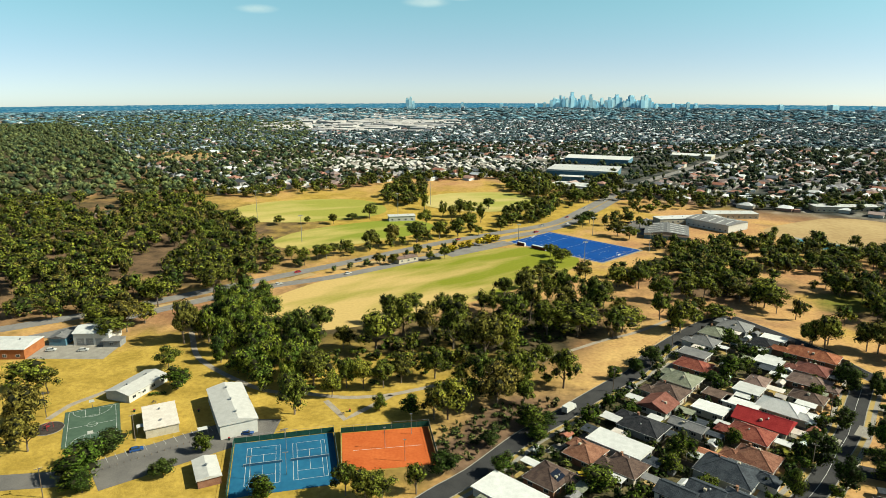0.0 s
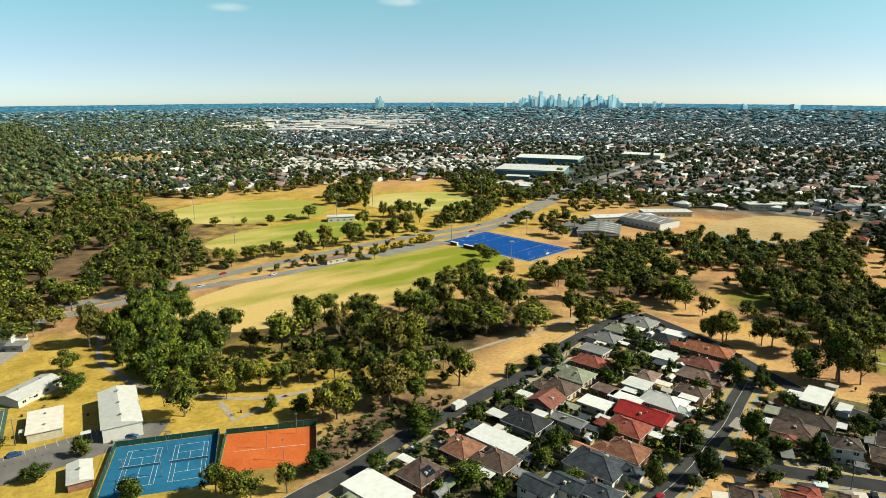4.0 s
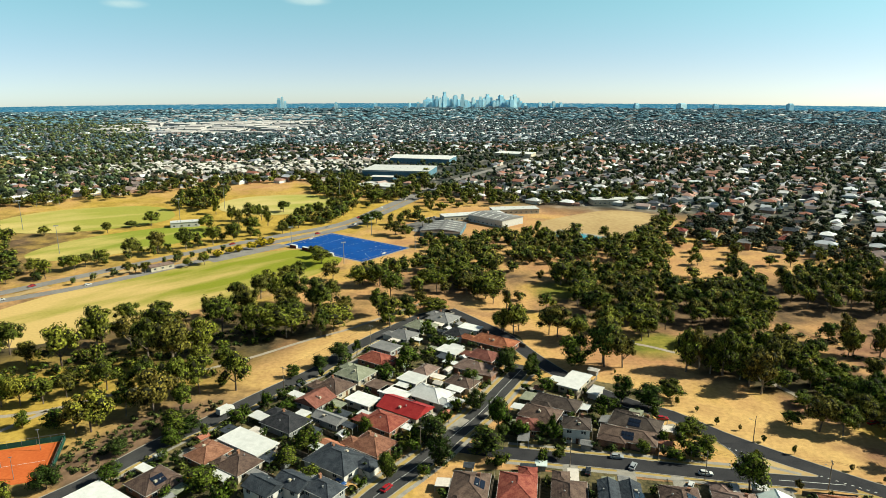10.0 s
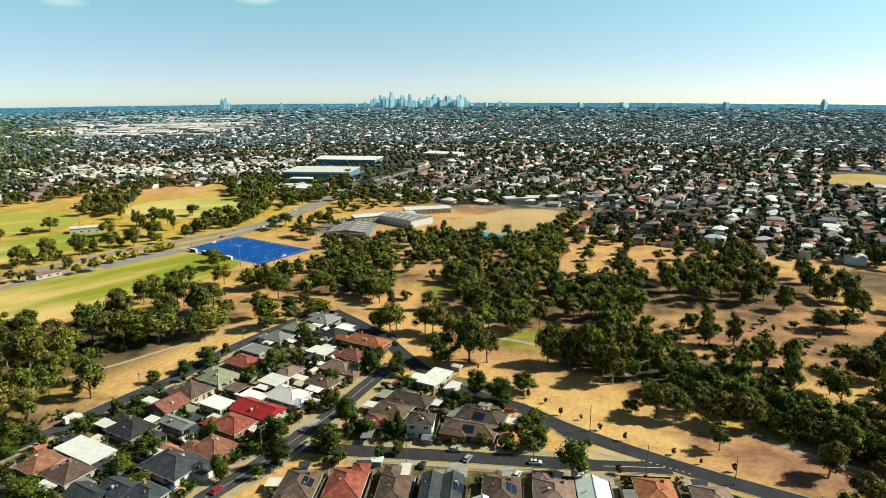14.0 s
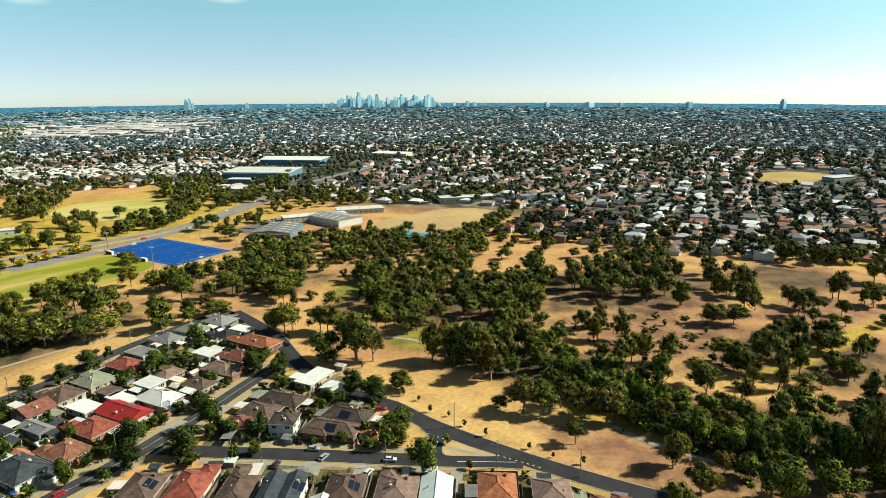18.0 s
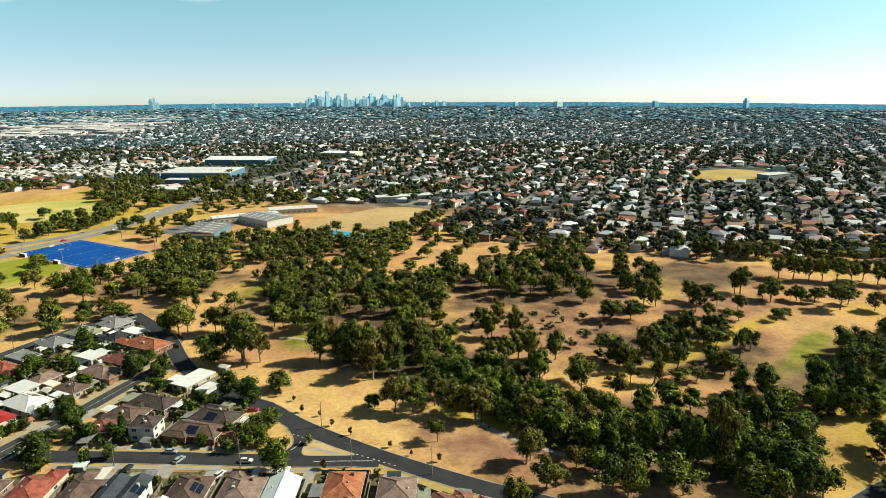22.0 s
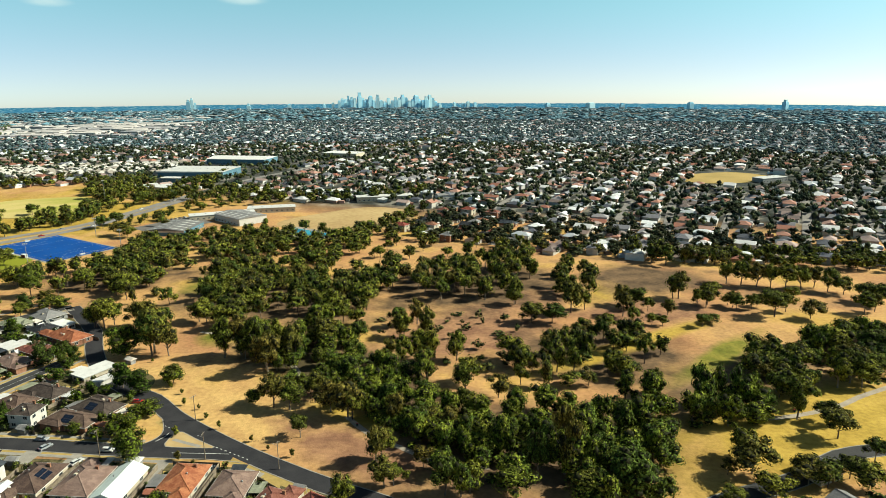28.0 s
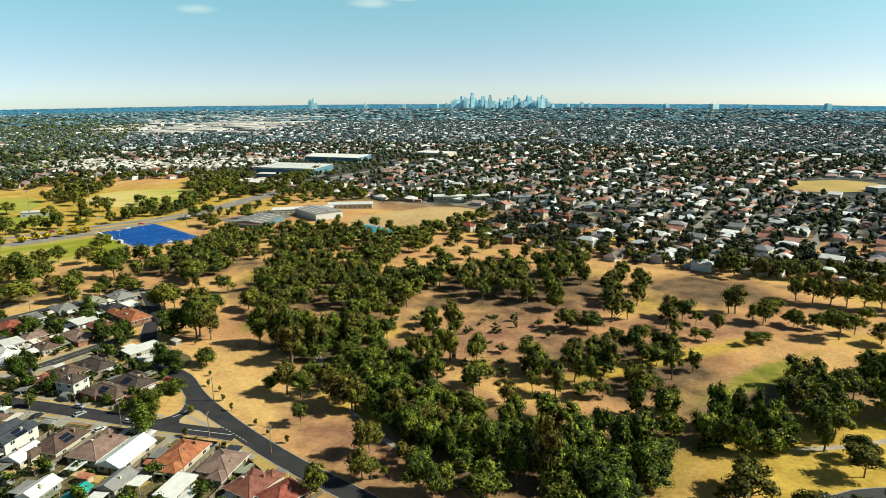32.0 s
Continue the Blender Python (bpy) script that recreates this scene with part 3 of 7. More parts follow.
ROAD_NEAR = [(-400, 128), (-322, 200), (-262, 257), (-218, 315), (-186, 359), (-150, 390), (-124, 419), (-90, 464), (-59, 514), (-9, 572), (22, 640), (52, 712), (106, 822), (163, 932)]
STREET_A = [(-60, 132), (-44, 160), (-32, 179), (-24, 190), (-10, 216), (1, 231), (11, 247), (24, 266), (33, 278), (42, 299), (52, 316), (64, 334), (76, 350), (90, 361)]
STREET_B = [(90, 361), (106, 340), (120, 320), (129, 300), (137, 284), (149, 266), (165, 250), (178, 241), (191, 226), (205, 213), (222, 199), (237, 188), (255, 176), (274, 165), (296, 150), (330, 128)]
STREET_C = [(126, 286), (124, 281), (114, 261), (104, 240), (96, 227), (87, 211), (79, 199), (71, 188), (60, 168), (48, 146)]
STREET_D = [(93, 217), (113, 212.6), (153, 206.6), (180, 201.8), (203, 198.6), (222, 196)]
D_NORTH = STREET_D[1:4] + [(187, 200.9)]
STREET_E = [(340, 141), (378, 159), (395, 164.5), (412, 171), (430, 181), (447, 184), (480, 188), (520, 200)]
strip("road", ROAD_FAR, 10, PALE_ASPHALT, 0.06, "grey asphalt carriageway of the arterial road", step=15)
strip("road", ROAD_NEAR[:12], 9, PALE_ASPHALT, 0.09, "grey asphalt carriageway beside the median", step=15)
for pts, wide, label in ((STREET_A, 7.4, "asphalt residential street beside the creek"), (STREET_B, 7.6, "dark asphalt park road with white markings"), (STREET_C, 7.4, "asphalt residential street between houses"),
                         (STREET_D, 7.4, "asphalt cross street with parked cars"), (STREET_E, 7.0, "asphalt street at the park edge")):
    strip("road", pts, wide, ASPHALT if pts in (STREET_B, STREET_D) else surface("street_asphalt", (0.045, 0.045, 0.048), (0.085, 0.083, 0.085), 0.15, 0.9, 0.2, 20), 0.05 if pts is not STREET_D else 0.045, label)
    for side in (-1, 1):
        runs = [pts]
        if pts is STREET_B and side < 0:                 # open where the slip and the cross street join
            runs = [STREET_B[:9], [(230.5, 192.8)] + STREET_B[11:]]
        if pts is STREET_D:
            runs = [D_NORTH if side > 0 else STREET_D[1:-1] + [(214, 197.4), (226, 194.6)]]
        for run in runs:
            strip("kerb", run, 0.35, KERB, 0.13, "pale concrete kerb along the street", 0.12, side * (wide / 2 + 0.17), category="kerb")
for pts, side in ((STREET_A, -6.2), (STREET_C, 6.4), (STREET_C, -6.4), (D_NORTH, 6.4), (STREET_D[1:-1], -6.0)):
    strip("pavement", pts, 1.6, CONCRETE, 0.07, "pale concrete footpath beside the street", offset=side, category="pavement")
    strip("nature_strip", pts, 2.2, YELLOW_GRASS, 0.04, "dry yellow grass verge", offset=side * 0.72, category="verge")
strip("nature_strip", STREET_B[8:13], 3.0, YELLOW_GRASS, 0.035, "yellow grass verge along the park road", offset=-5.6, category="verge")
CREEK_TREES = [(-120, 276, 22.1, 14.1), (-116, 292, 17.4, 13.1), (-98, 238, 17.2, 14.8), (-88, 232, 10.1, 8.6), (-100, 280, 12.5, 11.1), (-84, 280, 20.6, 19.1), (-76, 300, 21.6, 17.2), (-63, 302, 17.4, 14.3), (-49, 290, 20.8, 15.1), (-51, 312, 20.6, 17.5), (-51, 257, 15.2, 13.7), (-64, 250, 11.3, 9.9), (-70, 244, 12.3, 10.9), (-78, 242, 13.6, 11), (-85, 241, 13.6, 9.8), (-39, 223, 16.9, 16), (-44, 222, 13.6, 11.1), (-33, 280, 24, 18.5), (-25, 295, 19.4, 16.5), (-22, 237, 19.8, 19.5), (-18, 248, 19.3, 14.3), (-30, 251, 17.2, 13.3)]
CREEK_TREES_EAST = [(-11, 255, 19.6, 14.6), (3, 258, 19.6, 15.9), (-6, 273, 15.5, 12.8), (-20, 282, 13.4, 11.9), (-38, 250, 12.3, 10.9), (-32, 235, 14.1, 11.5), (-12, 240, 12.9, 12.7), (-81, 332, 14.2, 12.5), (-62, 331, 15.5, 15.4), (-77, 333, 14.2, 12.5), (-88, 317, 18.2, 13.6), (-48, 321, 10.6, 8.9), (-36, 341, 14.2, 12.5), (-24, 318, 23.5, 20.5), (-16, 336, 24.5, 18.4), (-22, 378, 17.1, 17.1), (-33, 371, 15.2, 13.5), (-6, 313, 21.6, 17.3), (10, 324, 20.6, 22.2), (19, 352, 18.8, 19.1), (26, 319, 17.4, 13.2), (2, 348, 18.8, 19)]
ROUND_TREES = [(-66, 225, 7, 6.9), (-54, 225, 8.7, 8.1), (-34, 188, 9, 10.2), (-153, 227, 10.4, 11.8), (-117, 185, 7.4, 7), (-148, 166, 11, 16.7), (-149, 180, 7.4, 11.5), (-141, 157, 7.7, 7.5), (-122, 170, 6, 8.5), (-146, 160, 5.9, 13.1), (-85, 165, 8.5, 8.7), (-3, 224, 6.7, 7.4), (-21, 208, 7.5, 7.5), (-15, 191, 9, 7.8)]
PARK_GUMS_WEST = [(-168, 244, 11.7, 11.7), (-178, 272, 22.6, 15.1), (-175, 280, 14.5, 10.7), (-223, 318, 17.8, 15.9), (-228, 278, 14.7, 16.5), (-215, 280, 17.7, 19.5), (-214, 293, 12.2, 13.3), (-216, 268, 12.9, 19.1), (-241, 290, 12.3, 13.8), (-97, 216, 17.2, 15), (-209, 211, 14.5, 19.6), (-190, 187, 16.6, 18), (-176, 174, 14.6, 14.5), (-202, 213, 12.1, 11.1), (-206, 348, 20.7, 16.5), (-174, 280, 17.4, 9.2), (-40, 176, 10.6, 7.2), (-61, 171, 11.4, 9.5), (-54, 169, 11.3, 11.2), (-49, 170, 10.4, 9.3)]
FIELD_EDGE_TREES = [(-2, 457, 12, 19.8), (14, 416, 14.7, 18.8), (2, 366, 23, 18.7), (15, 352, 23.9, 19.5), (23, 361, 19.5, 16.6), (-2, 325, 17.8, 18.5), (9, 317, 17.6, 30), (52, 350, 17.5, 14.3), (57, 338, 13, 11.1), (32, 359, 9.8, 9.2), (33, 406, 14.5, 18.3), (46, 404, 17.3, 18.1), (55, 384, 17.2, 19), (74, 410, 11, 14.6), (82, 394, 14.7, 16.1), (74, 366, 10.6, 11.8), (101, 390, 12.5, 15.2), (116, 373, 14.1, 17.3), (-21, 392, 15.8, 14.6), (-14, 404, 14.5, 14.9), (-8, 366, 19.8, 17.1), (-8, 416, 14.7, 13.7)]
HOUSE_TREES = [(41, 290, 9.5, 10.9), (34, 281, 6.4, 9.1), (24, 271, 6.2, 6.3), (41, 215, 6.9, 9.1), (87, 216, 12.4, 10.5), (90, 203, 12.2, 8.8), (73, 196, 11.5, 7.5), (-8, 224, 8.9, 11.9), (-5, 215, 6.9, 9.2), (38, 204, 6.6, 8), (15, 188, 8.1, 12.7), (117, 277, 12.5, 10.8), (101, 266, 7.6, 6.9), (103, 243, 9.9, 7.8), (111, 228, 15.6, 10.1), (105, 212, 10.6, 12), (120, 290, 7.7, 6.4), (129, 280, 9, 6.5), (130, 224, 10.6, 3.9), (112, 222, 6.2, 4.7), (73, 283, 11.2, 10.5), (67, 356, 11, 9.6)]
STREET_TREES = [(160, 214, 5.3, 5.3), (130, 209, 5.9, 4.9), (127, 275, 7.9, 6.6), (188, 193, 14.1, 11.9), (181, 227, 6.2, 10.4), (181, 212, 8.9, 8.7), (149, 287, 15.5, 16), (162, 252, 12.1, 8.5), (171, 247, 11, 12.5), (182, 255, 7.9, 10.4), (221, 234, 6.9, 8.3), (126, 225, 5.5, 6.5), (118, 225, 6.2, 6.5), (58, 338, 6.8, 9.9), (84, 361, 7.2, 11), (62, 225, 6.2, 5.7), (77, 213, 4.3, 5), (-4, 261, 5, 5.2), (82, 318, 5.9, 7), (64, 275, 5.7, 7.7)]
PARK_LONE = [(162, 289, 24.2, 17.8), (187, 317, 14.5, 13.6), (146, 322, 16.2, 15.3), (156, 320, 13.3, 10.6), (124, 324, 17.3, 14.7), (118, 326, 11.3, 10), (230, 370, 12, 5.6), (197, 281, 21, 10.8), (204, 284, 21.1, 12.4), (207, 279, 15.7, 9.8), (212, 278, 22.8, 13.6), (220, 290, 16.2, 11.3), (219, 267, 18.1, 12), (221, 260, 19.7, 14.4), (231, 273, 20.5, 13.7), (243, 290, 16.2, 13.1), (272, 428, 11.3, 10.5), (273, 415, 17.6, 15.7), (214, 415, 9.2, 15.1), (221, 392, 10.5, 12.6), (218, 365, 11.5, 10.2)]
PARK_EAST = [(345, 347, 12.6, 11.7), (243, 206, 9.7, 8.1), (229, 230, 15, 13.7), (236, 227, 12.7, 11.3), (245, 233, 14.2, 11.6), (252, 225, 13.8, 13.7), (259, 220, 15.8, 13.5), (182, 255, 8.9, 9.8), (162, 286, 21.5, 16.2), (170, 285, 16.2, 12.1), (444, 351, 17.7, 14), (453, 334, 12.4, 11.4), (469, 330, 8.4, 10), (290, 243, 18.4, 12.5), (306, 236, 14.5, 11.3), (319, 232, 10.9, 10.1), (304, 220, 11.4, 8.6), (309, 212, 10.8, 8.5), (298, 222, 9.3, 7.2), (271, 188, 15.2, 9.9), (274, 174, 11.5, 10.3)]
PARK_EAST_FAR = [(349, 316, 12.3, 16.1), (360, 315, 11.6, 14.7), (374, 331, 19.1, 15.4), (412, 336, 13.1, 14.5), (407, 342, 12.6, 13.1), (386, 304, 9, 11.2), (403, 314, 9.3, 8.9), (412, 309, 6.8, 8.3), (417, 307, 6.1, 7.6), (445, 309, 5.5, 10.8), (374, 245, 11.4, 10.3), (382, 228, 11.5, 10), (288, 272, 16.1, 10.8), (293, 271, 18.7, 10.9), (280, 266, 15.8, 10.6), (305, 270, 16, 9.9), (274, 273, 10.8, 9.7), (293, 299, 17.4, 10.5), (329, 267, 13.4, 14), (281, 300, 14.5, 11.6), (308, 246, 12.5, 12.9), (383, 335, 11.6, 9.1)]
PARK_MID = [(192, 322, 15, 11.9), (242, 287, 16.6, 13.6), (259, 292, 12.7, 11.2), (279, 300, 11.6, 8.7), (278, 316, 12.1, 10.9), (288, 319, 15.2, 9.2), (241, 337, 15.8, 14.4), (260, 344, 16.1, 16), (154, 314, 14.6, 14.6), (142, 324, 14.9, 15.1), (112, 382, 15.3, 17.6), (75, 409, 10.8, 15.2), (60, 333, 17.9, 13.7), (69, 347, 8.7, 10), (32, 353, 8.8, 9.8), (31, 328, 14.7, 23.2), (82, 356, 8.9, 15.5), (119, 326, 13.8, 12.3), (127, 329, 13.9, 13.6), (105, 280, 5.2, 5.5), (374, 362, 6.9, 7.3)]
FAR_SIDE_TREES = [(394, 173, 13.9, 19.1), (395, 181, 12.2, 10.9), (436, 192, 12.4, 15), (439, 202, 10, 11.3), (430, 207, 15.7, 7.5), (409, 166, 9.7, 15), (414, 164, 9.6, 10.8), (424, 168, 8.8, 11.1), (426, 162, 9.6, 13.2), (439, 177, 9.1, 9.4), (395, 160, 7.6, 12.3), (462, 231, 17.1, 11.2), (470, 235, 17.4, 12.9), (472, 230, 13.5, 14.2), (380, 158, 5.6, 9.9), (386, 173, 5.9, 5.9), (384, 232, 11, 8.5), (350, 162, 16.8, 19.1), (338, 160, 11.2, 16.8)]
CREEK_MOUTH = [(273, 190, 12.4, 9.2), (281, 176, 4.4, 3.5), (277, 174, 8.7, 8), (262, 164, 11.3, 9.7), (293, 168, 14.2, 11.1), (301, 169, 11.3, 9.3), (315, 165, 10.2, 14.6), (324, 176, 18.1, 7.6), (333, 177, 26.6, 10.6), (261, 218, 13.7, 11.3), (266, 230, 7.2, 7), (307, 215, 11.2, 11), (320, 207, 13, 9.6), (297, 202, 12.9, 10.5), (308, 192, 12.3, 10.1), (289, 206, 10.9, 9.6), (277, 214, 13.5, 9.9), (244, 266, 10.7, 9.5), (287, 184, 8.1, 7.9)]
SAPLINGS = [(197.6, 210.2, 4.2, 3.2), (203.6, 193.6, 3.8, 2.6), (183, 249, 4.4, 1.9), (189, 244, 2.8, 1.7), (193, 234, 3.7, 1.9), (200, 230, 2.7, 1.4), (205, 222, 3.1, 2.1), (212, 214, 3.9, 1.8), (226, 204, 2.9, 1.8), (233, 198, 2.4, 1.1), (242, 193, 3.6, 2), (165, 278, 2.3, 1.3), (21, 392, 2.8, 1.4), (25, 272, 3.1, 2.1), (83, 261, 1.5, 1.2)]
OVAL_TREES = [(-191, 428, 11.3, 12.5), (-176, 416, 13.4, 12.1), (-174, 434, 10.6, 12.5), (-158, 454, 11, 11.1), (-145, 470, 15.5, 15.7), (-131, 482, 18.3, 15.9), (-115, 495, 18.6, 18), (-100, 512, 16.4, 16.6), (-87, 524, 16.7, 15.9), (-83, 558, 14.6, 16.9), (-178, 574, 13.4, 15.8), (-203, 546, 9.9, 11.3), (-225, 540, 7.5, 7.2), (-192, 566, 6.1, 11.5), (-247, 530, 8.8, 12.4), (-55, 552, 12.5, 12.7), (-46, 610, 15.6, 13.9), (-103, 583, 15.3, 10.4), (-98, 600, 17.8, 16), (-88, 603, 15.7, 12.8), (-76, 582, 19.2, 7.2), (-114, 597, 15.6, 8.5), (-137, 621, 19.5, 10)]
OVAL_TREES_NORTH = [(-56, 610, 11.5, 11.8), (-39, 625, 13.9, 13.1), (-30, 646, 14.3, 13.5), (-18, 630, 12.8, 12.1), (14, 580, 12.8, 15.3), (11, 684, 13.7, 17.9), (-10, 475, 9.1, 12.6), (20, 594, 13, 15.5), (42, 550, 13, 19.3), (51, 541, 11.4, 14.3), (-168, 436, 11.4, 13.3), (-165, 444, 10.4, 12.7), (-126, 428, 8.7, 8.8), (-116, 430, 8.7, 8), (-107, 461, 8.3, 8.4), (-93, 446, 7.3, 8.1), (-84, 452, 9.8, 10.6), (-122, 561, 14.8, 15.1), (-76, 636, 12, 14.5), (-71, 532, 7.5, 9.5)]
OPEN_TREES = [(486, 377, 15.5, 13.3), (494, 374, 17.3, 14.1), (502, 370, 16.8, 13.3), (510, 368, 16.0, 13.4), (518, 365, 16.6, 15.8), (526, 362, 15.8, 14.3), (537, 366, 14.5, 12.1), (540, 357, 16.1, 13.6), (546, 351, 12.0, 14.4), (548, 337, 12.6, 15.6), (554, 332, 13.2, 14.1), (448, 335, 11.7, 8.3), (469, 361, 7.2, 9.7), (467, 337, 6.8, 7.8), (477, 329, 9.6, 9.2), (483, 316, 16.7, 18.0), (501, 312, 11.8, 14.1), (510, 345, 8.0, 10.6), (535, 317, 13.0, 12.6), (543, 320, 11.5, 9.0), (494, 324, 11.5, 10.7), (345, 348, 9.2, 8.6), (401, 323, 15.2, 11.0), (418, 331, 8.3, 8.0), (497, 278, 13.1, 16.3), (496, 260, 15.2, 18.9), (512, 276, 11.7, 15.3), (484, 268, 12.8, 13.8), (474, 241, 15.6, 15.7), (480, 237, 14.2, 14.6), (346, 348, 15.4, 10.3), (456, 339, 13.8, 13.7), (468, 333, 10.2, 9.2), (483, 334, 8.2, 10.2), (426, 323, 9.9, 9.3), (437, 304, 7.9, 7.7)]
WATTLES = [(-83, 474, 5.5, 8.5), (-77, 484, 5.6, 6.9), (-72, 490, 5.6, 7), (-65, 497, 6.1, 8), (-59, 508, 7.2, 11.7), (-54, 515, 5.4, 7.3)]
GROVE_DARK = [(-154, 253), (-183, 301), (-187, 335), (-170, 346), (-142, 300), (-128, 303), (-105, 263), (-97, 229), (-112, 223), (-132, 236)]
WOOD_WEST = [(-527, 522), (-370, 600), (-291, 532), (-249, 492), (-202, 427), (-191, 386), (-196, 358), (-220, 336), (-235, 306), (-267, 286), (-309, 300)]
CLEARING_A = [(-264, 347), (-289, 386), (-304, 429), (-289, 441), (-269, 404), (-248, 366), (-249, 339)]
CLEARING_B = [(-459, 527), (-448, 590), (-399, 533), (-376, 487), (-415, 494)]
WOOD_NORTH_WEST = [(-1603, 1604), (-1481, 1739), (-808, 1070), (-588, 814), (-374, 605), (-532, 527)]
GROVE_A = [(156, 427), (197, 415), (213, 381), (207, 336), (192, 320), (165, 332), (159, 376)]
GROVE_B = [(193, 402), (226, 411), (256, 388), (270, 352), (265, 316), (243, 310), (213, 335)]
CREEK_LINE = [(206, 322), (232, 311), (240, 295), (238, 262), (260, 253), (262, 232), (282, 225), (277, 200), (266, 209), (255, 232), (234, 240), (218, 264), (199, 292)]
GROVE_D = [(295, 416), (374, 437), (371, 407), (330, 345), (289, 340), (280, 368)]
GROVE_E = [(396, 426), (411, 388), (393, 343), (370, 362)]
GROVE_F = [(445, 444), (489, 439), (472, 388), (438, 343), (405, 358)]
GROVE_G = [(347, 282), (364, 296), (411, 286), (394, 256), (381, 240), (370, 247), (347, 222), (320, 228), (318, 253), (333, 263)]
GROVE_H = [(338, 202), (350, 210), (371, 208), (376, 197), (360, 158), (352, 153), (326, 155)]
GROVE_I = [(388, 213), (402, 227), (428, 225), (413, 194), (407, 189), (380, 190)]
GROVE_J = [(426, 244), (450, 272), (463, 253), (451, 225), (439, 208), (423, 205), (432, 226)]
GROVE_K = [(464, 270), (485, 288), (538, 287), (496, 235), (478, 231), (474, 246), (465, 244)]
CREEK_LOW = [(244, 269), (263, 250), (280, 229), (290, 219), (303, 219), (310, 202), (340, 209), (339, 186), (315, 182), (300, 185), (284, 195), (265, 223), (247, 244)]
PITCH_EAST = [(24, 425), (53, 432), (77, 478), (110, 495), (122, 438), (88, 405), (68, 432), (52, 412), (30, 394)]
POOL_TREES = [(76, 495), (111, 513), (123, 486), (106, 450), (82, 450)]
BAND_O = [(87, 439), (129, 438), (127, 388), (96, 388)]
BAND_P = [(148, 533), (186, 543), (201, 519), (199, 485), (174, 456), (143, 469)]
BAND_Q = [(202, 477), (250, 554), (254, 499), (230, 427), (197, 414)]
BAND_R = [(245, 405), (287, 411), (264, 356), (231, 361)]
OVAL_BELT_A = [(-199, 690), (-160, 733), (-143, 666), (-160, 618), (-178, 623)]
OVAL_BELT_B = [(-85, 763), (-33, 759), (-9, 681), (-11, 585), (-51, 566), (-60, 591), (-27, 622), (-25, 678), (-54, 711)]
ROADSIDE_BELT = [(-3, 682), (44, 717), (64, 782), (53, 873), (13, 741)]
MID_BAND = [(71, 467), (75, 527), (116, 534), (149, 568), (217, 554), (208, 473), (236, 497), (273, 469), (268, 425), (197, 410), (102, 416)]
MID_SCATTER = [(42, 420), (101, 429), (199, 423), (263, 432), (273, 382), (220, 345), (181, 334), (126, 350), (79, 373)]
EDGE_SCATTER = [(232, 526), (272, 578), (315, 520), (368, 462), (400, 437), (388, 423), (322, 442), (246, 463)]
WEST_SCATTER = [(-102, 295), (-71, 334), (-27, 383), (7, 389), (24, 352), (1, 314), (-29, 274), (-77, 259)]
PITCH_SIDE = [(60, 533), (147, 581), (141, 512), (188, 489), (185, 447), (128, 436), (66, 451)]
CREEK_MASS = [(292, 225), (314, 238), (345, 230), (390, 232), (378, 193), (368, 173), (356, 162), (291, 167), (289, 192)]
SUBURB_EDGE_WEST = [(-473, 662), (-346, 632), (-267, 687), (-207, 751), (-65, 813), (5, 704), (90, 739), (174, 700), (319, 718)]
PATH_PAVILION = [(-186.1, 194.5), (-186.1, 205.9), (-182.5, 214), (-178.1, 225.2)]
PATH_MAIN = [(-183.1, 286.5), (-164.9, 260.8), (-150.9, 249.5), (-131, 238.2), (-115, 232.2), (-97.9, 232.9), (-83.2, 232.8), (-67.9, 237.3), (-57.8, 243.9), (-48.6, 251), (-39.3, 259.4)]
PATH_COURTS = [(-89.3, 228.6), (-82.2, 221.5), (-76.9, 215.8), (-74.1, 220.8), (-68.4, 231.2), (-64.7, 238.4)]
PATH_RIGHT = [(411.8, 207), (424.5, 208.2), (437.3, 210.7), (451.5, 215.1), (466.1, 222.6), (479.3, 228.2), (498.1, 235.9)]
PATH_CREEK = [(258.6, 220.2), (266, 209.1), (272.1, 202.6), (279.8, 196.2), (288.7, 189), (301.4, 182.9), (308.8, 182.2)]
PATH_BRIDGE = [(175.9, 315.2), (187.5, 310.8), (199.1, 302.3)]
PATH_MID = [(229.6, 271.2), (234.6, 260.3), (238.5, 248.8)]
PATH_DIRT = [(-34, 262), (-17, 278), (0.3, 293), (21.5, 314.8), (38.8, 329.7), (64.9, 360.5), (75.8, 373.9)]

OPEN_SOIL = [(253, 331), (268, 353), (342, 347), (348, 328), (340, 299), (342, 268), (316, 268), (309, 299), (289, 298), (284, 264), (272, 290)]
OPEN_BANK = [(167, 268), (157, 329), (187, 312), (198, 268), (236, 240), (266, 219), (268, 206), (252, 182), (189, 239)]
OPEN_TRACK = [(272, 264), (291, 241), (307, 223), (345, 219), (384, 235), (399, 266), (404, 257), (436, 283), (469, 296), (501, 314), (518, 351), (481, 371), (432, 346), (420, 301), (396, 260), (368, 237), (324, 234), (313, 242)]
OPEN_LAWN = [(383, 197), (413, 203), (448, 218), (478, 240), (454, 200), (410, 175), (372, 169)]
OPEN_RISE = [(380, 439), (405, 411), (395, 358), (433, 349), (484, 376), (521, 351), (554, 361), (565, 380), (481, 394), (480, 416), (420, 440)]
OPEN_GROUND = (OPEN_SOIL, OPEN_BANK, OPEN_TRACK, OPEN_LAWN, OPEN_RISE)

PATHS = [(PATH_PAVILION, 2.6), (PATH_MAIN, 2.6), (PATH_COURTS, 2.4), (PATH_RIGHT, 2.6), (PATH_CREEK, 2.4), (PATH_BRIDGE, 2.4), (PATH_MID, 2.6), (PATH_DIRT, 2.2)]
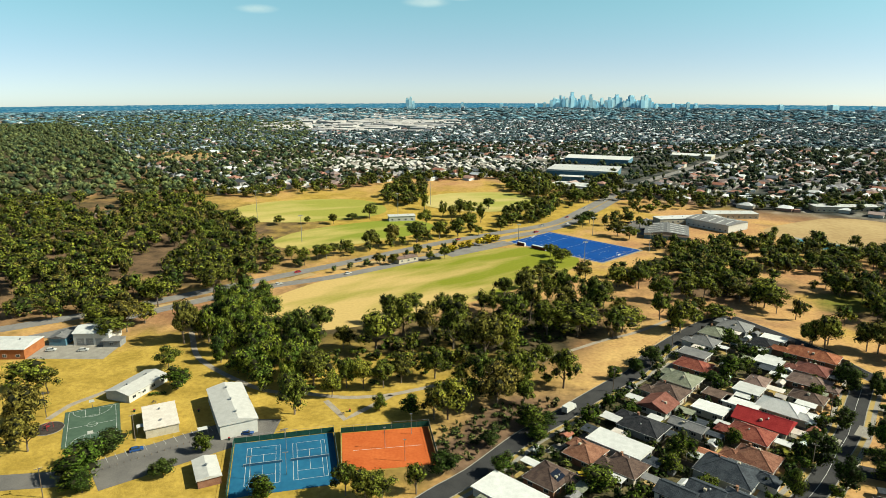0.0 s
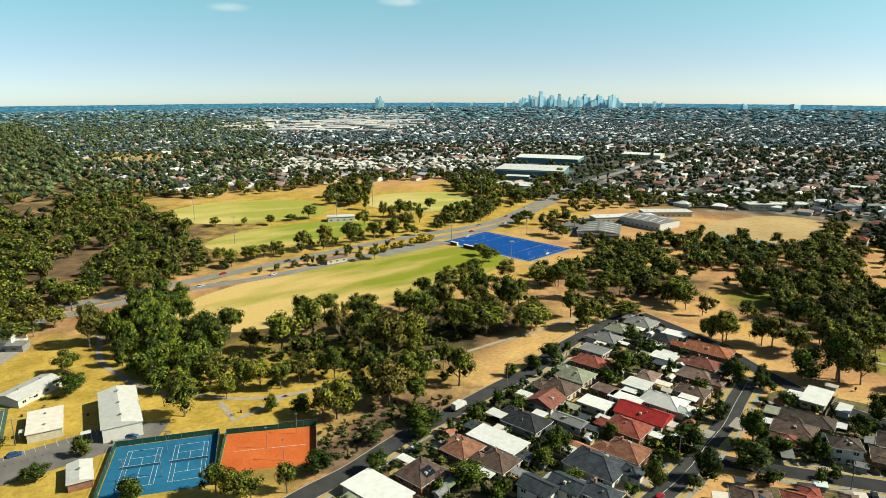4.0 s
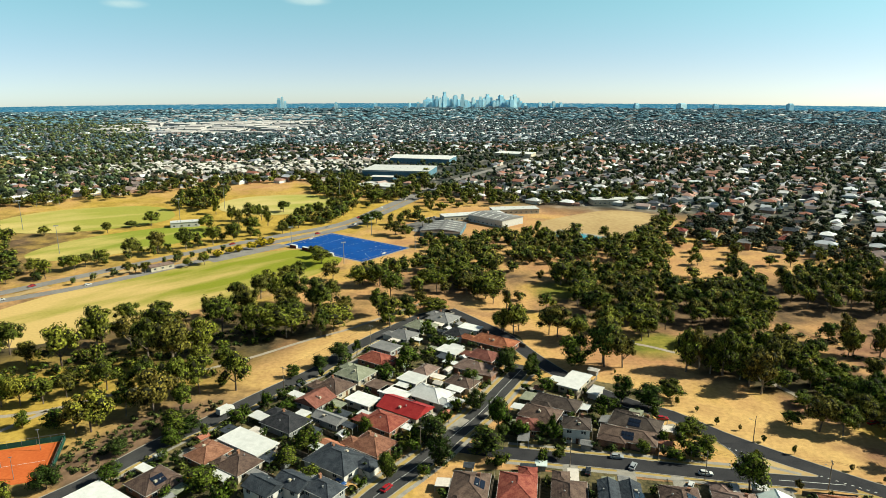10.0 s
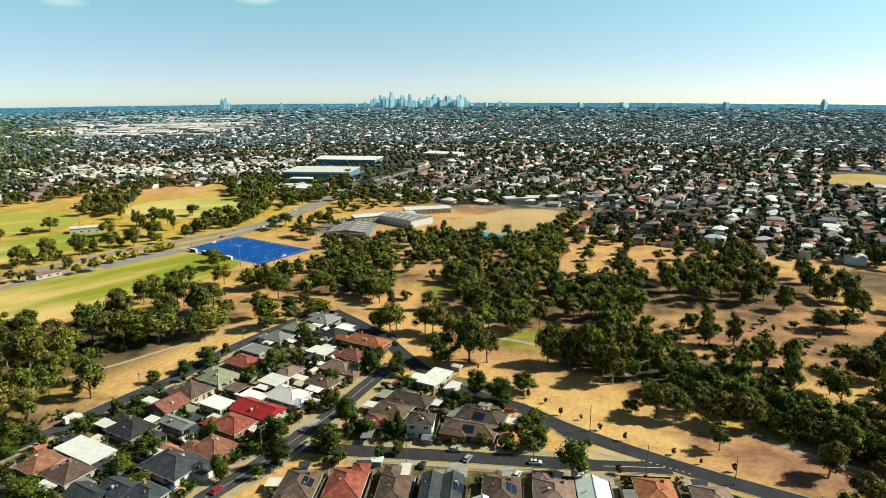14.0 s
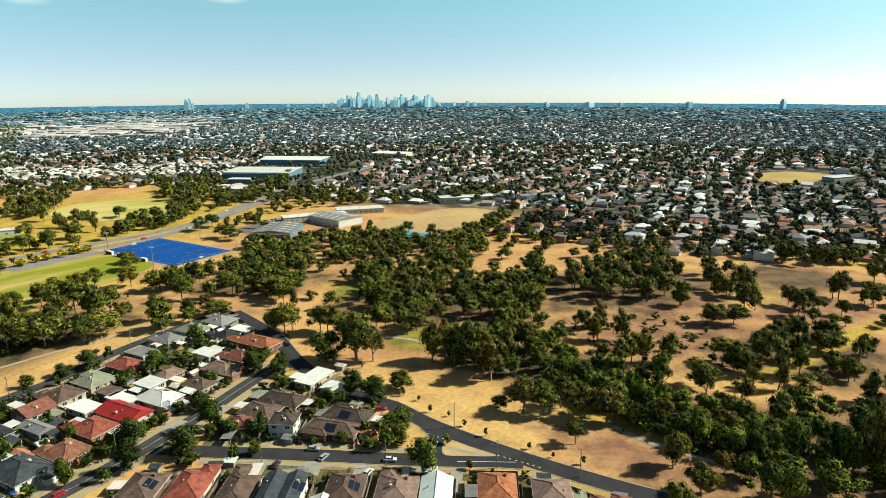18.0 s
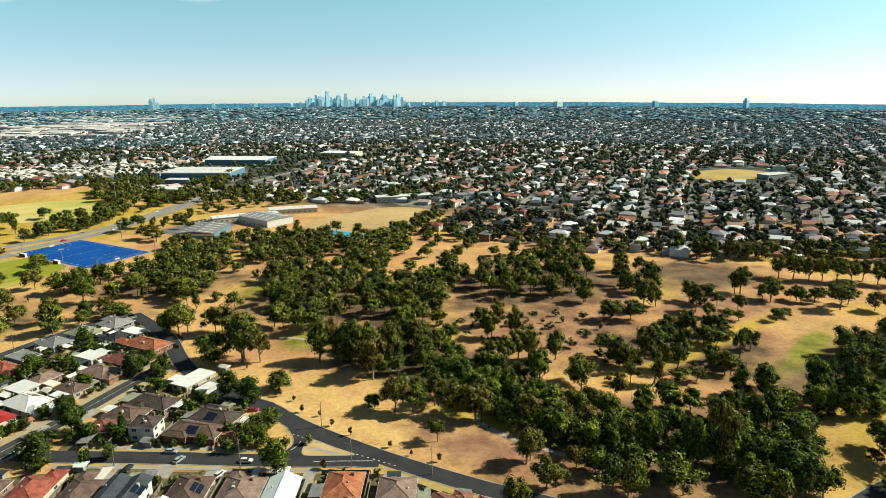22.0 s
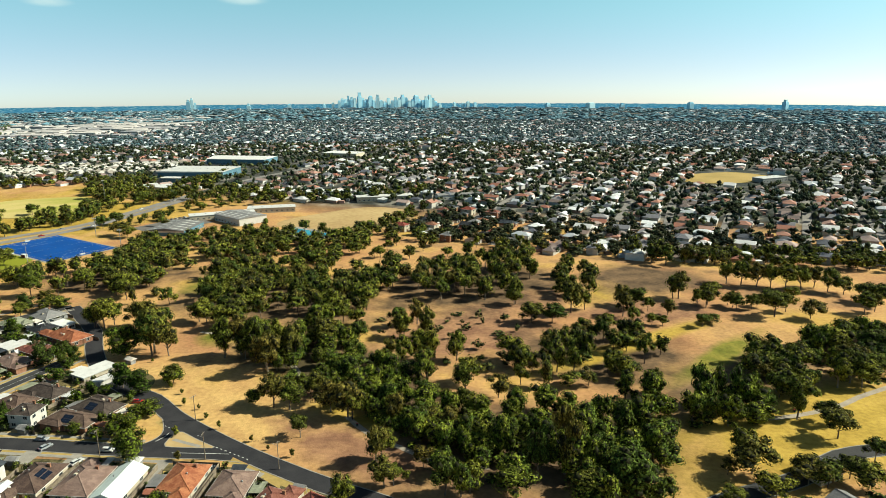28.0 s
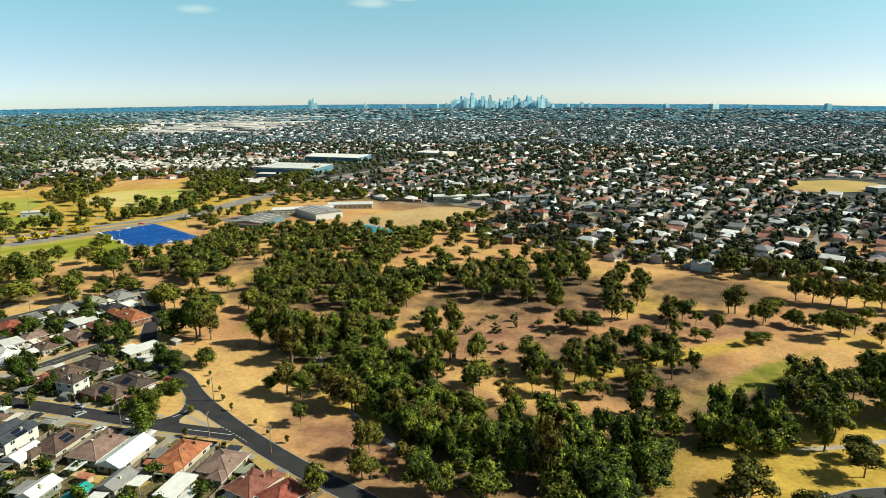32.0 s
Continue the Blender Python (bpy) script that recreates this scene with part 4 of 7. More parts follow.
for pts, wide in PATHS:
    strip("footpath", pts, wide, GRAVEL, 0.06, "pale gravel walking path through the park", step=4, category="path")
for a, c in (((-160, 416), (-13, 593)), ((-241, 312), (-170, 403))):
    strip("median", [a, ((a[0] + c[0]) / 2 + 4, (a[1] + c[1]) / 2 - 4), c], 7, STRAW, 0.05, "dry grass median between carriageways", offset=-9.0, category="verge")

# markings of the park road junction
for name, pts in (("STREET_B", [(214.0, 201.4), (220.6, 197.0), (227.4, 192.4)]), ("STREET_D", [(190.9, 217.9), (197.7, 212.9)])):
    line = smooth_line(pts, 1.0)
    for k in range(0, len(line) - 1, 2):
        m = (line[k] + line[k + 1]) / 2
        d = (line[k + 1] - line[k])
        ob = mesh_object("lane_marking", *box(-d.length * 0.36, -0.15, 0, d.length * 0.36, 0.15, 0.02), PAINT)
        ob.matrix_basis = pose(m.x, m.y, 0.065 if name == "STREET_B" else 0.066, 0, 0, math.degrees(math.atan2(d.y, d.x)))
        ob.name = "lane_marking"
        tagged(ob, "white painted give-way dash on asphalt", "road marking", "junction dashes", "structure")
strip("centre_line", [(199.8, 198.6), (209.6, 197.6), (219.9, 196.4)], 0.25, PAINT, 0.075, "white painted centre line", category="road marking")


def flat_piece(name, rim, z, material, label, category, skirt=0.0):
    """A flat outline laid on the land; skirt gives it upright sides."""
    v = [(x, y, terrain(x, y) + z) for x, y in rim]
    f = [tuple(range(len(rim)))]
    if skirt:
        v += [(x, y, h - skirt) for x, y, h in v]
        f += [(k, k + len(rim), (k + 1) % len(rim) + len(rim), (k + 1) % len(rim)) for k in range(len(rim))]
    return tagged(mesh_object(name, v, f, material), label, category, kind="structure")


CORNER = [(188.3, 223.1), (190.0, 219.0), (191.3, 215.3), (191.7, 211.3), (190.2, 207.8), (187, 204.8)]
ISLAND = [(213.6, 201.4), (206, 207.0), (199.2, 212.6), (197.6, 212.8), (196.5, 211.4), (195.7, 208.0), (195.4, 204.6), (196.2, 202.9), (198.5, 202.3), (206, 201.4), (213.0, 200.7)]
flat_piece("road", CORNER[::-1] + [(191, 225), (207, 210), (214, 201), (200, 200), (187, 202)], 0.057, ASPHALT, "short asphalt slip between cross street and park road", "road")
strip("kerb", CORNER, 0.35, KERB, 0.13, "pale concrete kerb round the corner", 0.12, step=1.5, category="kerb")
flat_piece("traffic_island", ISLAND, 0.15, STRAW, "three-cornered road island of dry straw grass", "traffic island", 0.14)
strip("kerb", ISLAND + ISLAND[:1], 0.35, KERB, 0.165, "pale concrete kerb round the road island", 0.15, step=1.2, category="kerb")
strip("footpath", [(197.6, 207.4), (203, 204.6), (208.6, 202.0)], 1.5, CONCRETE, 0.158, "pale concrete path across the road island", step=3, category="path")
strip("centre_line", [(194.4, 212.4), (193.6, 209.6), (191.4, 206.7)], 0.25, PAINT, 0.08, "white painted centre line", category="road marking")
strip("centre_line", STREET_C[1:9], 0.14, PAINT, 0.075, "thin pale centre line", category="road marking")

# fields, lawns and bare ground
patch("sports_field", -80, 398, 236, 96, 50, FIELD, 0.03, "large mown oval, straw and green grass", "field", 0.8, 0.02, 3)
patch("sports_field", -243, 588, 146, 92, 28, OVAL_A, 0.03, "pale green cricket oval", "field", 0.9, 0.03, 7)
patch("sports_field", -172, 518, 140, 70, 45, OVAL_B, 0.03, "pale green football oval", "field", 0.85, 0.03, 8)
patch("sports_field", -88, 668, 118, 88, 20, OVAL_C, 0.03, "dry oval ringed by trees", "field", 0.9, 0.03, 9)
patch("sports_field", 232, 600, 130, 92, 40, STRAW, 0.03, "bare straw-coloured school field", "field", 0.8, 0.05, 10)
patch("sports_field", 678, 778, 128, 84, 20, YELLOW_GRASS, 0.05, "yellow oval among suburban houses", "field", 0.7, 0.02, 11)
patch("sports_field", -610, 940, 150, 90, 30, STRAW, 0.05, "distant dry sports ground", "field", 0.8, 0.05, 12)
patch("garden_ground", 58, 255, 66, 190, -32, GARDEN, 0.02, "dry gardens and yards between houses", "ground", 0.35, 0.0, 23)
patch("garden_ground", 142, 236, 52, 74, -20, GARDEN, 0.022, "shaded gardens between brick houses", "ground", 0.5, 0.0, 24)
patch("garden_ground", 175, 172, 170, 46, -8, GARDEN, 0.021, "yards of the row south of the cross street", "ground", 0.4, 0.0, 25)
patch("car_park", -127, 183.5, 50, 19, 48, OLD_ASPHALT, 0.05, "grey asphalt car park with bays", "car park")
patch("car_park", -108, 203, 18, 14, 10, OLD_ASPHALT, 0.055, "asphalt apron of the hall", "car park")
patch("car_park", -64, 487, 64, 13, 50, PALE_ASPHALT, 0.1, "pale asphalt car park beside the oval", "car park")
patch("car_park", 72, 590, 60, 40, 52, OLD_ASPHALT, 0.06, "asphalt car park of the sports centre", "car park")
patch("car_park", -225, 253, 40, 18, 10, CONCRETE, 0.05, "pale concrete yard of the workshops", "car park")
patch("road", -190, 150, 90, 9, 18, OLD_ASPHALT, 0.05, "asphalt street by the car park", "road")

# ---- sports courts ----
def lines_on(parent, segments, wide=0.12, z=0.03):
    for x0, y0, x1, y1 in segments:
        d = Vector((x1 - x0, y1 - y0, 0))
        ob = mesh_object("line", *box(0, -wide / 2, 0, d.length, wide / 2, 0.012), PAINT, parent)
        ob.matrix_basis = pose(x0, y0, z, 0, 0, math.degrees(math.atan2(d.y, d.x)))


def rect(x, y, w, h):
    return [(x - w / 2, y - h / 2, x + w / 2, y - h / 2), (x + w / 2, y - h / 2, x + w / 2, y + h / 2), (x + w / 2, y + h / 2, x - w / 2, y + h / 2), (x - w / 2, y + h / 2, x - w / 2, y - h / 2)]


def arc(cx, cy, r, a0, a1, n=12):
    p = [(cx + r * math.cos(radians(a0 + (a1 - a0) * k / n)), cy + r * math.sin(radians(a0 + (a1 - a0) * k / n))) for k in range(n + 1)]
    return [(*a, *b) for a, b in zip(p, p[1:])]


def court_fence(parent, w, d, high, skip=()):
    """Posts, a top rail and windscreen cloth round a court."""
    for side, (x0, y0, x1, y1) in enumerate(rect(0, 0, w, d)):
        if side in skip:
            continue
        n = max(2, int(math.hypot(x1 - x0, y1 - y0) / 4))
        for k in range(n):
            x, y = x0 + (x1 - x0) * k / n, y0 + (y1 - y0) * k / n
            mesh_object("post", *tube((x, y, 0), (x, y, high), 0.05, 0.05, 5), GREY_METAL, parent)
        mesh_object("rail", *tube((x0, y0, high), (x1, y1, high), 0.04, 0.04, 4), GREY_METAL, parent)
        mesh_object("windscreen", *box(min(x0, x1) - 0.03, min(y0, y1) - 0.03, 0.15, max(x0, x1) + 0.03, max(y0, y1) + 0.03, high * 0.75), MESH, parent, "dark green cloth on mesh")


def net(parent, x, y, w, along):
    a, c = ((x - w / 2, y), (x + w / 2, y)) if along == "x" else ((x, y - w / 2), (x, y + w / 2))
    for p in (a, c):
        mesh_object("net_post", *tube((*p, 0), (*p, 1.1), 0.06, 0.05, 6), GREY_METAL, parent)
    mesh_object("net", *box(min(a[0], c[0]) - 0.02, min(a[1], c[1]) - 0.02, 0.1, max(a[0], c[0]) + 0.02, max(a[1], c[1]) + 0.02, 0.9), surface("net_cord", (0.03, 0.10, 0.19), (0.05, 0.15, 0.26), 2.0, 0.9), parent)
    mesh_object("net_tape", *box(min(a[0], c[0]) - 0.03, min(a[1], c[1]) - 0.03, 0.9, max(a[0], c[0]) + 0.03, max(a[1], c[1]) + 0.03, 0.98), PAINT, parent, "white net tape")


tennis = thing("tennis_court", pose(-86.7, 184.2, 0.04, 0, 0, 24.3), "pair of blue hard tennis courts with white lines", "tennis court")
mesh_object("playing_surface", *box(-16.9, -16, 0, 16.9, 16, 0.03), BLUE_COURT, tennis)
for cx in (-7.0, 8.2):
    lines_on(tennis, rect(cx, 0.6, 10.97, 22.6) + [(cx - 4.1, -10.7, cx - 4.1, 11.9), (cx + 4.1, -10.7, cx + 4.1, 11.9), (cx - 4.1, -5.6, cx + 4.1, -5.6), (cx - 4.1, 6.8, cx + 4.1, 6.8), (cx, -5.6, cx, 6.8)], 0.11)
    net(tennis, cx, 0.6, 12.4, "x")
court_fence(tennis, 34.4, 32.6, 2.8, (0,))
clay = thing("clay_court", pose(-55.6, 199.6, 0.04, 0, 0, 20), "orange-red clay tennis court with faded lines", "tennis court")
mesh_object("playing_surface", *box(-15.6, -12.4, 0, 15.6, 12.4, 0.03), CLAY, clay)
lines_on(clay, [(-12, 0.2, 12, 0.2)], 0.14)
court_fence(clay, 31.8, 25.4, 2.8, (0,))
for x, y in ((-1, 0), (5, -9), (9, 8)):
    mesh_object("light_pole", *tube((x, y, 0), (x, y, 8), 0.11, 0.08), GREY_METAL, clay)
    mesh_object("lamp_head", *box(x - 0.5, y - 0.15, 7.9, x + 0.5, y + 0.15, 8.1), GREY_METAL, clay)
bball = thing("basketball_court", pose(-167.2, 194.4, 0.04, 0, 0, 37.5), "green basketball court with pale lines", "basketball court")
mesh_object("playing_surface", *box(-9.4, -14.6, 0, 9.4, 14.6, 0.03), GREEN_COURT, bball)
lines_on(bball, rect(0, 0, 16, 27) + [(-8, 0, 8, 0)] + arc(0, 0, 1.8, 0, 360) + arc(0, 13.5, 6.7, 180, 360) + arc(0, -13.5, 6.7, 0, 180) + rect(0, 10.6, 4.9, 5.8) + rect(0, -10.6, 4.9, 5.8), 0.12)
for s in (-1, 1):
    mesh_object("hoop_post", *tube((0, s * 14.2, 0), (0, s * 13.2, 3.2), 0.09, 0.08), GREY_METAL, bball)
    mesh_object("backboard", *box(-0.9, s * 13.1 - 0.04, 2.9, 0.9, s * 13.1 + 0.04, 4.0), WHITE_METAL, bball, "white backboard")
pitch = thing("hockey_pitch", pose(6.7, 509, 0.05, 0, 0, -35.6), "vivid blue artificial hockey pitch with white lines", "hockey pitch")
mesh_object("playing_surface", *box(-42.6, -25.6, 0, 42.6, 25.6, 0.05), BLUE_TURF, pitch)
lines_on(pitch, rect(0, 0, 78, 46) + [(0, -23, 0, 23), (-20, -23, -20, 23), (20, -23, 20, 23)] + arc(39, 0, 13, 90, 270) + arc(-39, 0, 13, -90, 90), 0.10, 0.05)
mesh_object("border", *solid([box(-44.6, -27.8, 0, 44.6, -25.6, 0.04), box(-44.6, 25.6, 0, 44.6, 27, 0.04), box(-44.6, -25.6, 0, -42.6, 25.6, 0.04), box(42.6, -25.6, 0, 44.6, 25.6, 0.04)]), CONCRETE, pitch, "pale concrete border")
for s in (-1, 1):
    mesh_object("goal", *solid([tube((s * 39, -1.8, 0), (s * 39, -1.8, 2.1), 0.06, 0.06), tube((s * 39, 1.8, 0), (s * 39, 1.8, 2.1), 0.06, 0.06), tube((s * 39, -1.8, 2.1), (s * 39, 1.8, 2.1), 0.06, 0.06), box(s * 40.2 - 0.03, -1.8, 0, s * 40.2 + 0.03, 1.8, 1.2)]), WHITE_METAL, pitch, "white goal frame")
    court = s * 42.9
    for k in range(14):
        mesh_object("fence_post", *tube((court, -25.6 + k * 3.9, 0), (court, -25.6 + k * 3.9, 1.6), 0.04, 0.04, 5), GREY_METAL, pitch)
    mesh_object("fence_rail", *tube((court, -25.6, 1.6), (court, 25.6, 1.6), 0.04, 0.04, 4), GREY_METAL, pitch)
for x, w in ((-12, 13), (-29, 7), (12, 6)):
    dug = thing("dugout_shelter", pose(6.7, 509, 0.09, 0, 0, -35.6) @ pose(x, -27.6, 0), "low team shelter with pale roof", "shelter", "pitch shelters")
    mesh_object("roof", *box(-w / 2, -1.4, 2.3, w / 2, 1.0, 2.45), WHITE_METAL, dug)
    mesh_object("back_wall", *box(-w / 2, -1.3, 0, w / 2, -1.15, 2.3), surface("dark_red_panel", (0.12, 0.03, 0.025), (0.2, 0.05, 0.04), 0.5, 0.7), dug)
    mesh_object("bench", *box(-w / 2 + 0.3, -1.1, 0.4, w / 2 - 0.3, -0.6, 0.5), TIMBER, dug)
    for s in (-1, 1):
        mesh_object("side_wall", *box(s * w / 2 - 0.06, -1.15, 0, s * w / 2 + 0.06, 0.6, 2.3), WHITE_METAL, dug)


def light_tower(x, y, high, label):
    t = thing("light_tower", at(x, y, 20), label, "light tower", "sports ground lights")
    mesh_object("mast", *tube((0, 0, 0), (0, 0, high), 0.28, 0.14, 8), GREY_METAL, t)
    mesh_object("crossarm", *box(-1.6, -0.1, high - 0.3, 1.6, 0.1, high), GREY_METAL, t)
    for k in (-1.2, 0, 1.2):
        mesh_object("floodlight", *box(k - 0.4, -0.35, high - 0.9, k + 0.4, 0.05, high - 0.3), WHITE_METAL, t)


for x, y, hgt in ((-36, 508, 16), (22, 548, 16), (62, 500, 16), (14, 458, 16), (-150, 570, 26), (-275, 545, 26), (-135, 640, 26), (-30, 690, 24), (-205, 480, 22), (-300, 640, 24)):
    light_tower(x, y, hgt, "tall galvanised floodlight mast beside a sports ground")


# ---- trees ----
POOL_YARD = [(60, 520), (100, 515), (190, 590), (180, 670), (60, 640), (40, 580)]
PITCH_YARD = [(-50, 515), (-10, 555), (62, 505), (30, 455)]


def ico():
    """Points and faces of a twenty-sided ball."""
    g = (1 + 5 ** 0.5) / 2
    p = np.array([(-1, g, 0), (1, g, 0), (-1, -g, 0), (1, -g, 0), (0, -1, g), (0, 1, g), (0, -1, -g), (0, 1, -g), (g, 0, -1), (g, 0, 1), (-g, 0, -1), (-g, 0, 1)], float)
    f = np.array([(0, 11, 5), (0, 5, 1), (0, 1, 7), (0, 7, 10), (0, 10, 11), (1, 5, 9), (5, 11, 4), (11, 10, 2), (10, 7, 6), (7, 1, 8), (3, 9, 4), (3, 4, 2), (3, 2, 6), (3, 6, 8), (3, 8, 9), (4, 9, 5), (2, 4, 11), (6, 2, 10), (8, 6, 7), (9, 8, 1)])
    return p / np.linalg.norm(p[0]), f


def crown(seed, kind, clumps, leaves, size=0.062, coarse=False, light=True):
    """A crown in a box one wide and one high (trunk foot at 0,0,0): clumps of leaf sprays round uneven cores painted
    dark as inner shade.
    """
    rng = np.random.default_rng(seed)
    ip, jf = ico()
    if coarse or light:
        ip, jf = np.array([(1, 0, 0), (0, 1, 0), (-1, 0, 0), (0, -1, 0), (0, 0, 1), (0, 0, -1)], float), np.array([(0, 1, 4), (1, 2, 4), (2, 3, 4), (3, 0, 4), (1, 0, 5), (2, 1, 5), (3, 2, 5), (0, 3, 5)])
    V, F, C, k = [], [], [], 0
    low, flat = {"gum": (0.24, 0.8), "round": (0.08, 0.9), "cone": (0.06, 1.0), "tall": (0.17, 0.75)}[kind]
    for i in range(clumps):
        d = rng.normal(size=3)
        d /= np.linalg.norm(d)
        r = rng.random() ** 0.45
        c = d * r
        zz = low + (1 - low) * (0.5 + 0.5 * c[2] * 0.86)
        wide = 1.0
        if kind == "cone":
            wide = 1.15 - zz
        if kind == "gum":
            wide = 0.75 + 0.4 * math.sin(3.1 * min(max(zz, 0), 1))
        rad = rng.uniform(0.10, 0.21) * (1.12 if kind != "gum" else 1.0) * max(1.0, 24 / clumps) ** 0.4
        centre = np.array([c[0] * 0.40 * wide, c[1] * 0.40 * wide, zz])
        sq = np.array([1, 1, 0.55 * flat + 0.25])
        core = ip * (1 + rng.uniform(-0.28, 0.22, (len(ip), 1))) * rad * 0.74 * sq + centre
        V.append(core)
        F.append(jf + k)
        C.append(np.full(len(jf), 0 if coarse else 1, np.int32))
        k += len(ip)
        q = rng.normal(size=(leaves, 3))
        q /= np.linalg.norm(q, axis=1)[:, None]
        base = centre + q * rad * rng.uniform(0.82, 1.12, (leaves, 1)) * sq
        nrm = q * 1.1 + np.array([c[0], c[1], 0.3 + c[2] * 0.5]) * 0.45 + rng.normal(size=(leaves, 3)) * 0.26
        nrm /= np.linalg.norm(nrm, axis=1)[:, None]
        a = np.cross(nrm, rng.normal(size=(leaves, 3)))
        a /= np.linalg.norm(a, axis=1)[:, None]
        b = np.cross(nrm, a)
        s = size * rng.uniform(0.55, 1.3, (leaves, 1))
        tri = np.stack([base + a * s, base - a * s * 0.6 + b * s * 0.8, base - a * s * 0.6 - b * s * 0.8], 1).reshape(-1, 3)
        V.append(tri)
        F.append(np.arange(leaves * 3).reshape(-1, 3) + k)
        C.append(np.zeros(leaves, np.int32))
        k += leaves * 3
    v = np.concatenate(V)
    v[:, 2] = np.maximum(v[:, 2], 0.03)
    v[:, 2] *= 1.0 / max(1.0, v[:, 2].max())
    return v, np.concatenate(F), np.concatenate(C)


def trunk(seed, kind):
    """A tapered, leaning trunk with forking limbs, one high."""
    rng = random.Random(seed)
    top = {"gum": 0.62, "round": 0.45, "cone": 0.7, "tall": 0.6}[kind]
    lean = (rng.uniform(-0.04, 0.04), rng.uniform(-0.04, 0.04))
    fork = (lean[0], lean[1], top * 0.55)
    parts = [tube((0, 0, -0.03), fork, 0.026, 0.018), tube(fork, (lean[0] * 2, lean[1] * 2, top), 0.018, 0.008, 5)]
    for k in range(4 if kind in ("gum", "tall") else 2):
        a = rng.random() * 6.28
        h = rng.uniform(0.5, 1.0) * fork[2]
        p = (fork[0] * h / fork[2], fork[1] * h / fork[2], h)
        r = rng.uniform(0.16, 0.30)
        parts.append(tube(p, (p[0] + r * math.cos(a), p[1] + r * math.sin(a), h + rng.uniform(0.14, 0.30)), 0.012, 0.005, 5))
    return solid(parts)


def fast_mesh(name, v, f, material, slots=None):
    me = bpy.data.meshes.new(name)
    me.vertices.add(len(v))
    me.vertices.foreach_set("co", np.ascontiguousarray(v, dtype=np.float32).ravel())
    me.loops.add(len(f) * 3)
    me.loops.foreach_set("vertex_index", np.ascontiguousarray(f, dtype=np.int32).ravel())
    me.polygons.add(len(f))
    me.polygons.foreach_set("loop_start", np.arange(0, len(f) * 3, 3, dtype=np.int32))
    me.polygons.foreach_set("loop_total", np.full(len(f), 3, dtype=np.int32))
    me.materials.append(material)
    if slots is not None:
        me.materials.append(CORE_SHADE)
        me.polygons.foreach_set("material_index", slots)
    me.update(calc_edges=True)
    return me


PROTO = {}


def prototypes(kind, n, clumps, leaves, leaf, size):
    for k in range(n):
        v, f, core = crown(100 + k * 7 + len(PROTO), kind, clumps, leaves, size)
        cm = fast_mesh("crown", v, f, leaf, core)
        tm = bpy.data.meshes.new("trunk")
        tm.from_pydata(*[trunk(k + 31 * len(PROTO), kind)[0], [], trunk(k + 31 * len(PROTO), kind)[1]])
        tm.materials.append(BARK)
        PROTO.setdefault(kind + leaf.name, []).append((cm, tm))


prototypes("gum", 8, 22, 112, GUM, 0.030)
prototypes("tall", 5, 22, 112, GUM, 0.030)
prototypes("round", 5, 24, 112, ROUND_LEAF, 0.029)
prototypes("cone", 2, 22, 120, ROUND_LEAF, 0.031)
prototypes("round", 2, 20, 40, WATTLE_LEAF, 0.07)
tree_rng = random.Random(5)


def tree(x, y, high, wide, key, name, label, category="tree", group="park trees"):
    cm, tm = tree_rng.choice(PROTO[key])
    t = thing(name, at(x, y, tree_rng.uniform(0, 360)), label, category, group)
    share("trunk", tm, t, Matrix.Diagonal((high * 0.9, high * 0.9, high, 1)))
    share("crown", cm, t, Matrix.Diagonal((wide, wide * tree_rng.uniform(0.88, 1.12), high, 1)))
    return t


for rows, label in ((CREEK_TREES, "spreading eucalyptus with grey trunk beside the creek"), (CREEK_TREES_EAST, "tall olive-green eucalyptus at the creek"), (PARK_GUMS_WEST, "olive eucalyptus with open crown on dry grass"),
                    (FIELD_EDGE_TREES, "eucalyptus with visible limbs at the field edge"), (PARK_LONE, "tall eucalyptus on dry parkland"), (PARK_EAST, "scattered eucalyptus on straw-coloured grass"),
                    (PARK_EAST_FAR, "small open eucalyptus on dry parkland"), (PARK_MID, "olive eucalyptus amid dry grass"), (FAR_SIDE_TREES, "spreading eucalyptus on yellow grass"), (CREEK_MOUTH, "dense eucalyptus at the creek bend"),
                    (OPEN_TREES, "eucalyptus on open grass before the last houses"), (OVAL_TREES, "eucalyptus beside a sports oval"), (OVAL_TREES_NORTH, "eucalyptus beside the arterial road")):
    for x, y, hgt, wid in rows:
        if hgt > 1.6:
            if rows in (FIELD_EDGE_TREES, CREEK_TREES_EAST):
                hgt, wid = hgt * 0.92, wid * 0.86
            tall = hgt > 1.5 * wid
            tree(x, y, hgt, wid * 0.98, ("tall" if tall else "gum") + "gum_leaves", "gum_tree", label)
for x, y, hgt, wid in ROUND_TREES + HOUSE_TREES + STREET_TREES:
    kind = "cone" if hgt > 1.5 * wid else "round"
    tree(x, y, hgt, wid * 1.1, kind + "dense_leaves", "garden_tree", "dense dark green garden tree" if kind == "round" else "narrow dark green conifer in a garden", "tree", "street and garden trees")
for x, y, hgt, wid in SAPLINGS:
    tree(x, y, hgt, max(wid, 1.2), "tallgum_leaves", "sapling", "staked young tree on dry verge", "sapling", "young street trees")
for x, y, hgt, wid in WATTLES:
    tree(x, y, hgt, wid * 1.1, "rounddense_leaves" if hgt > 7.5 else "roundwattle_leaves", "wattle_tree", "yellow-leaved small tree beside the car park", "tree", "yellow trees")


# ---- groves and woods ----
ROAD_SPOTS = [(p.x, p.y) for line in (ROAD_FAR[6:12], ROAD_NEAR[6:12]) for p in smooth_line(line, 9)]


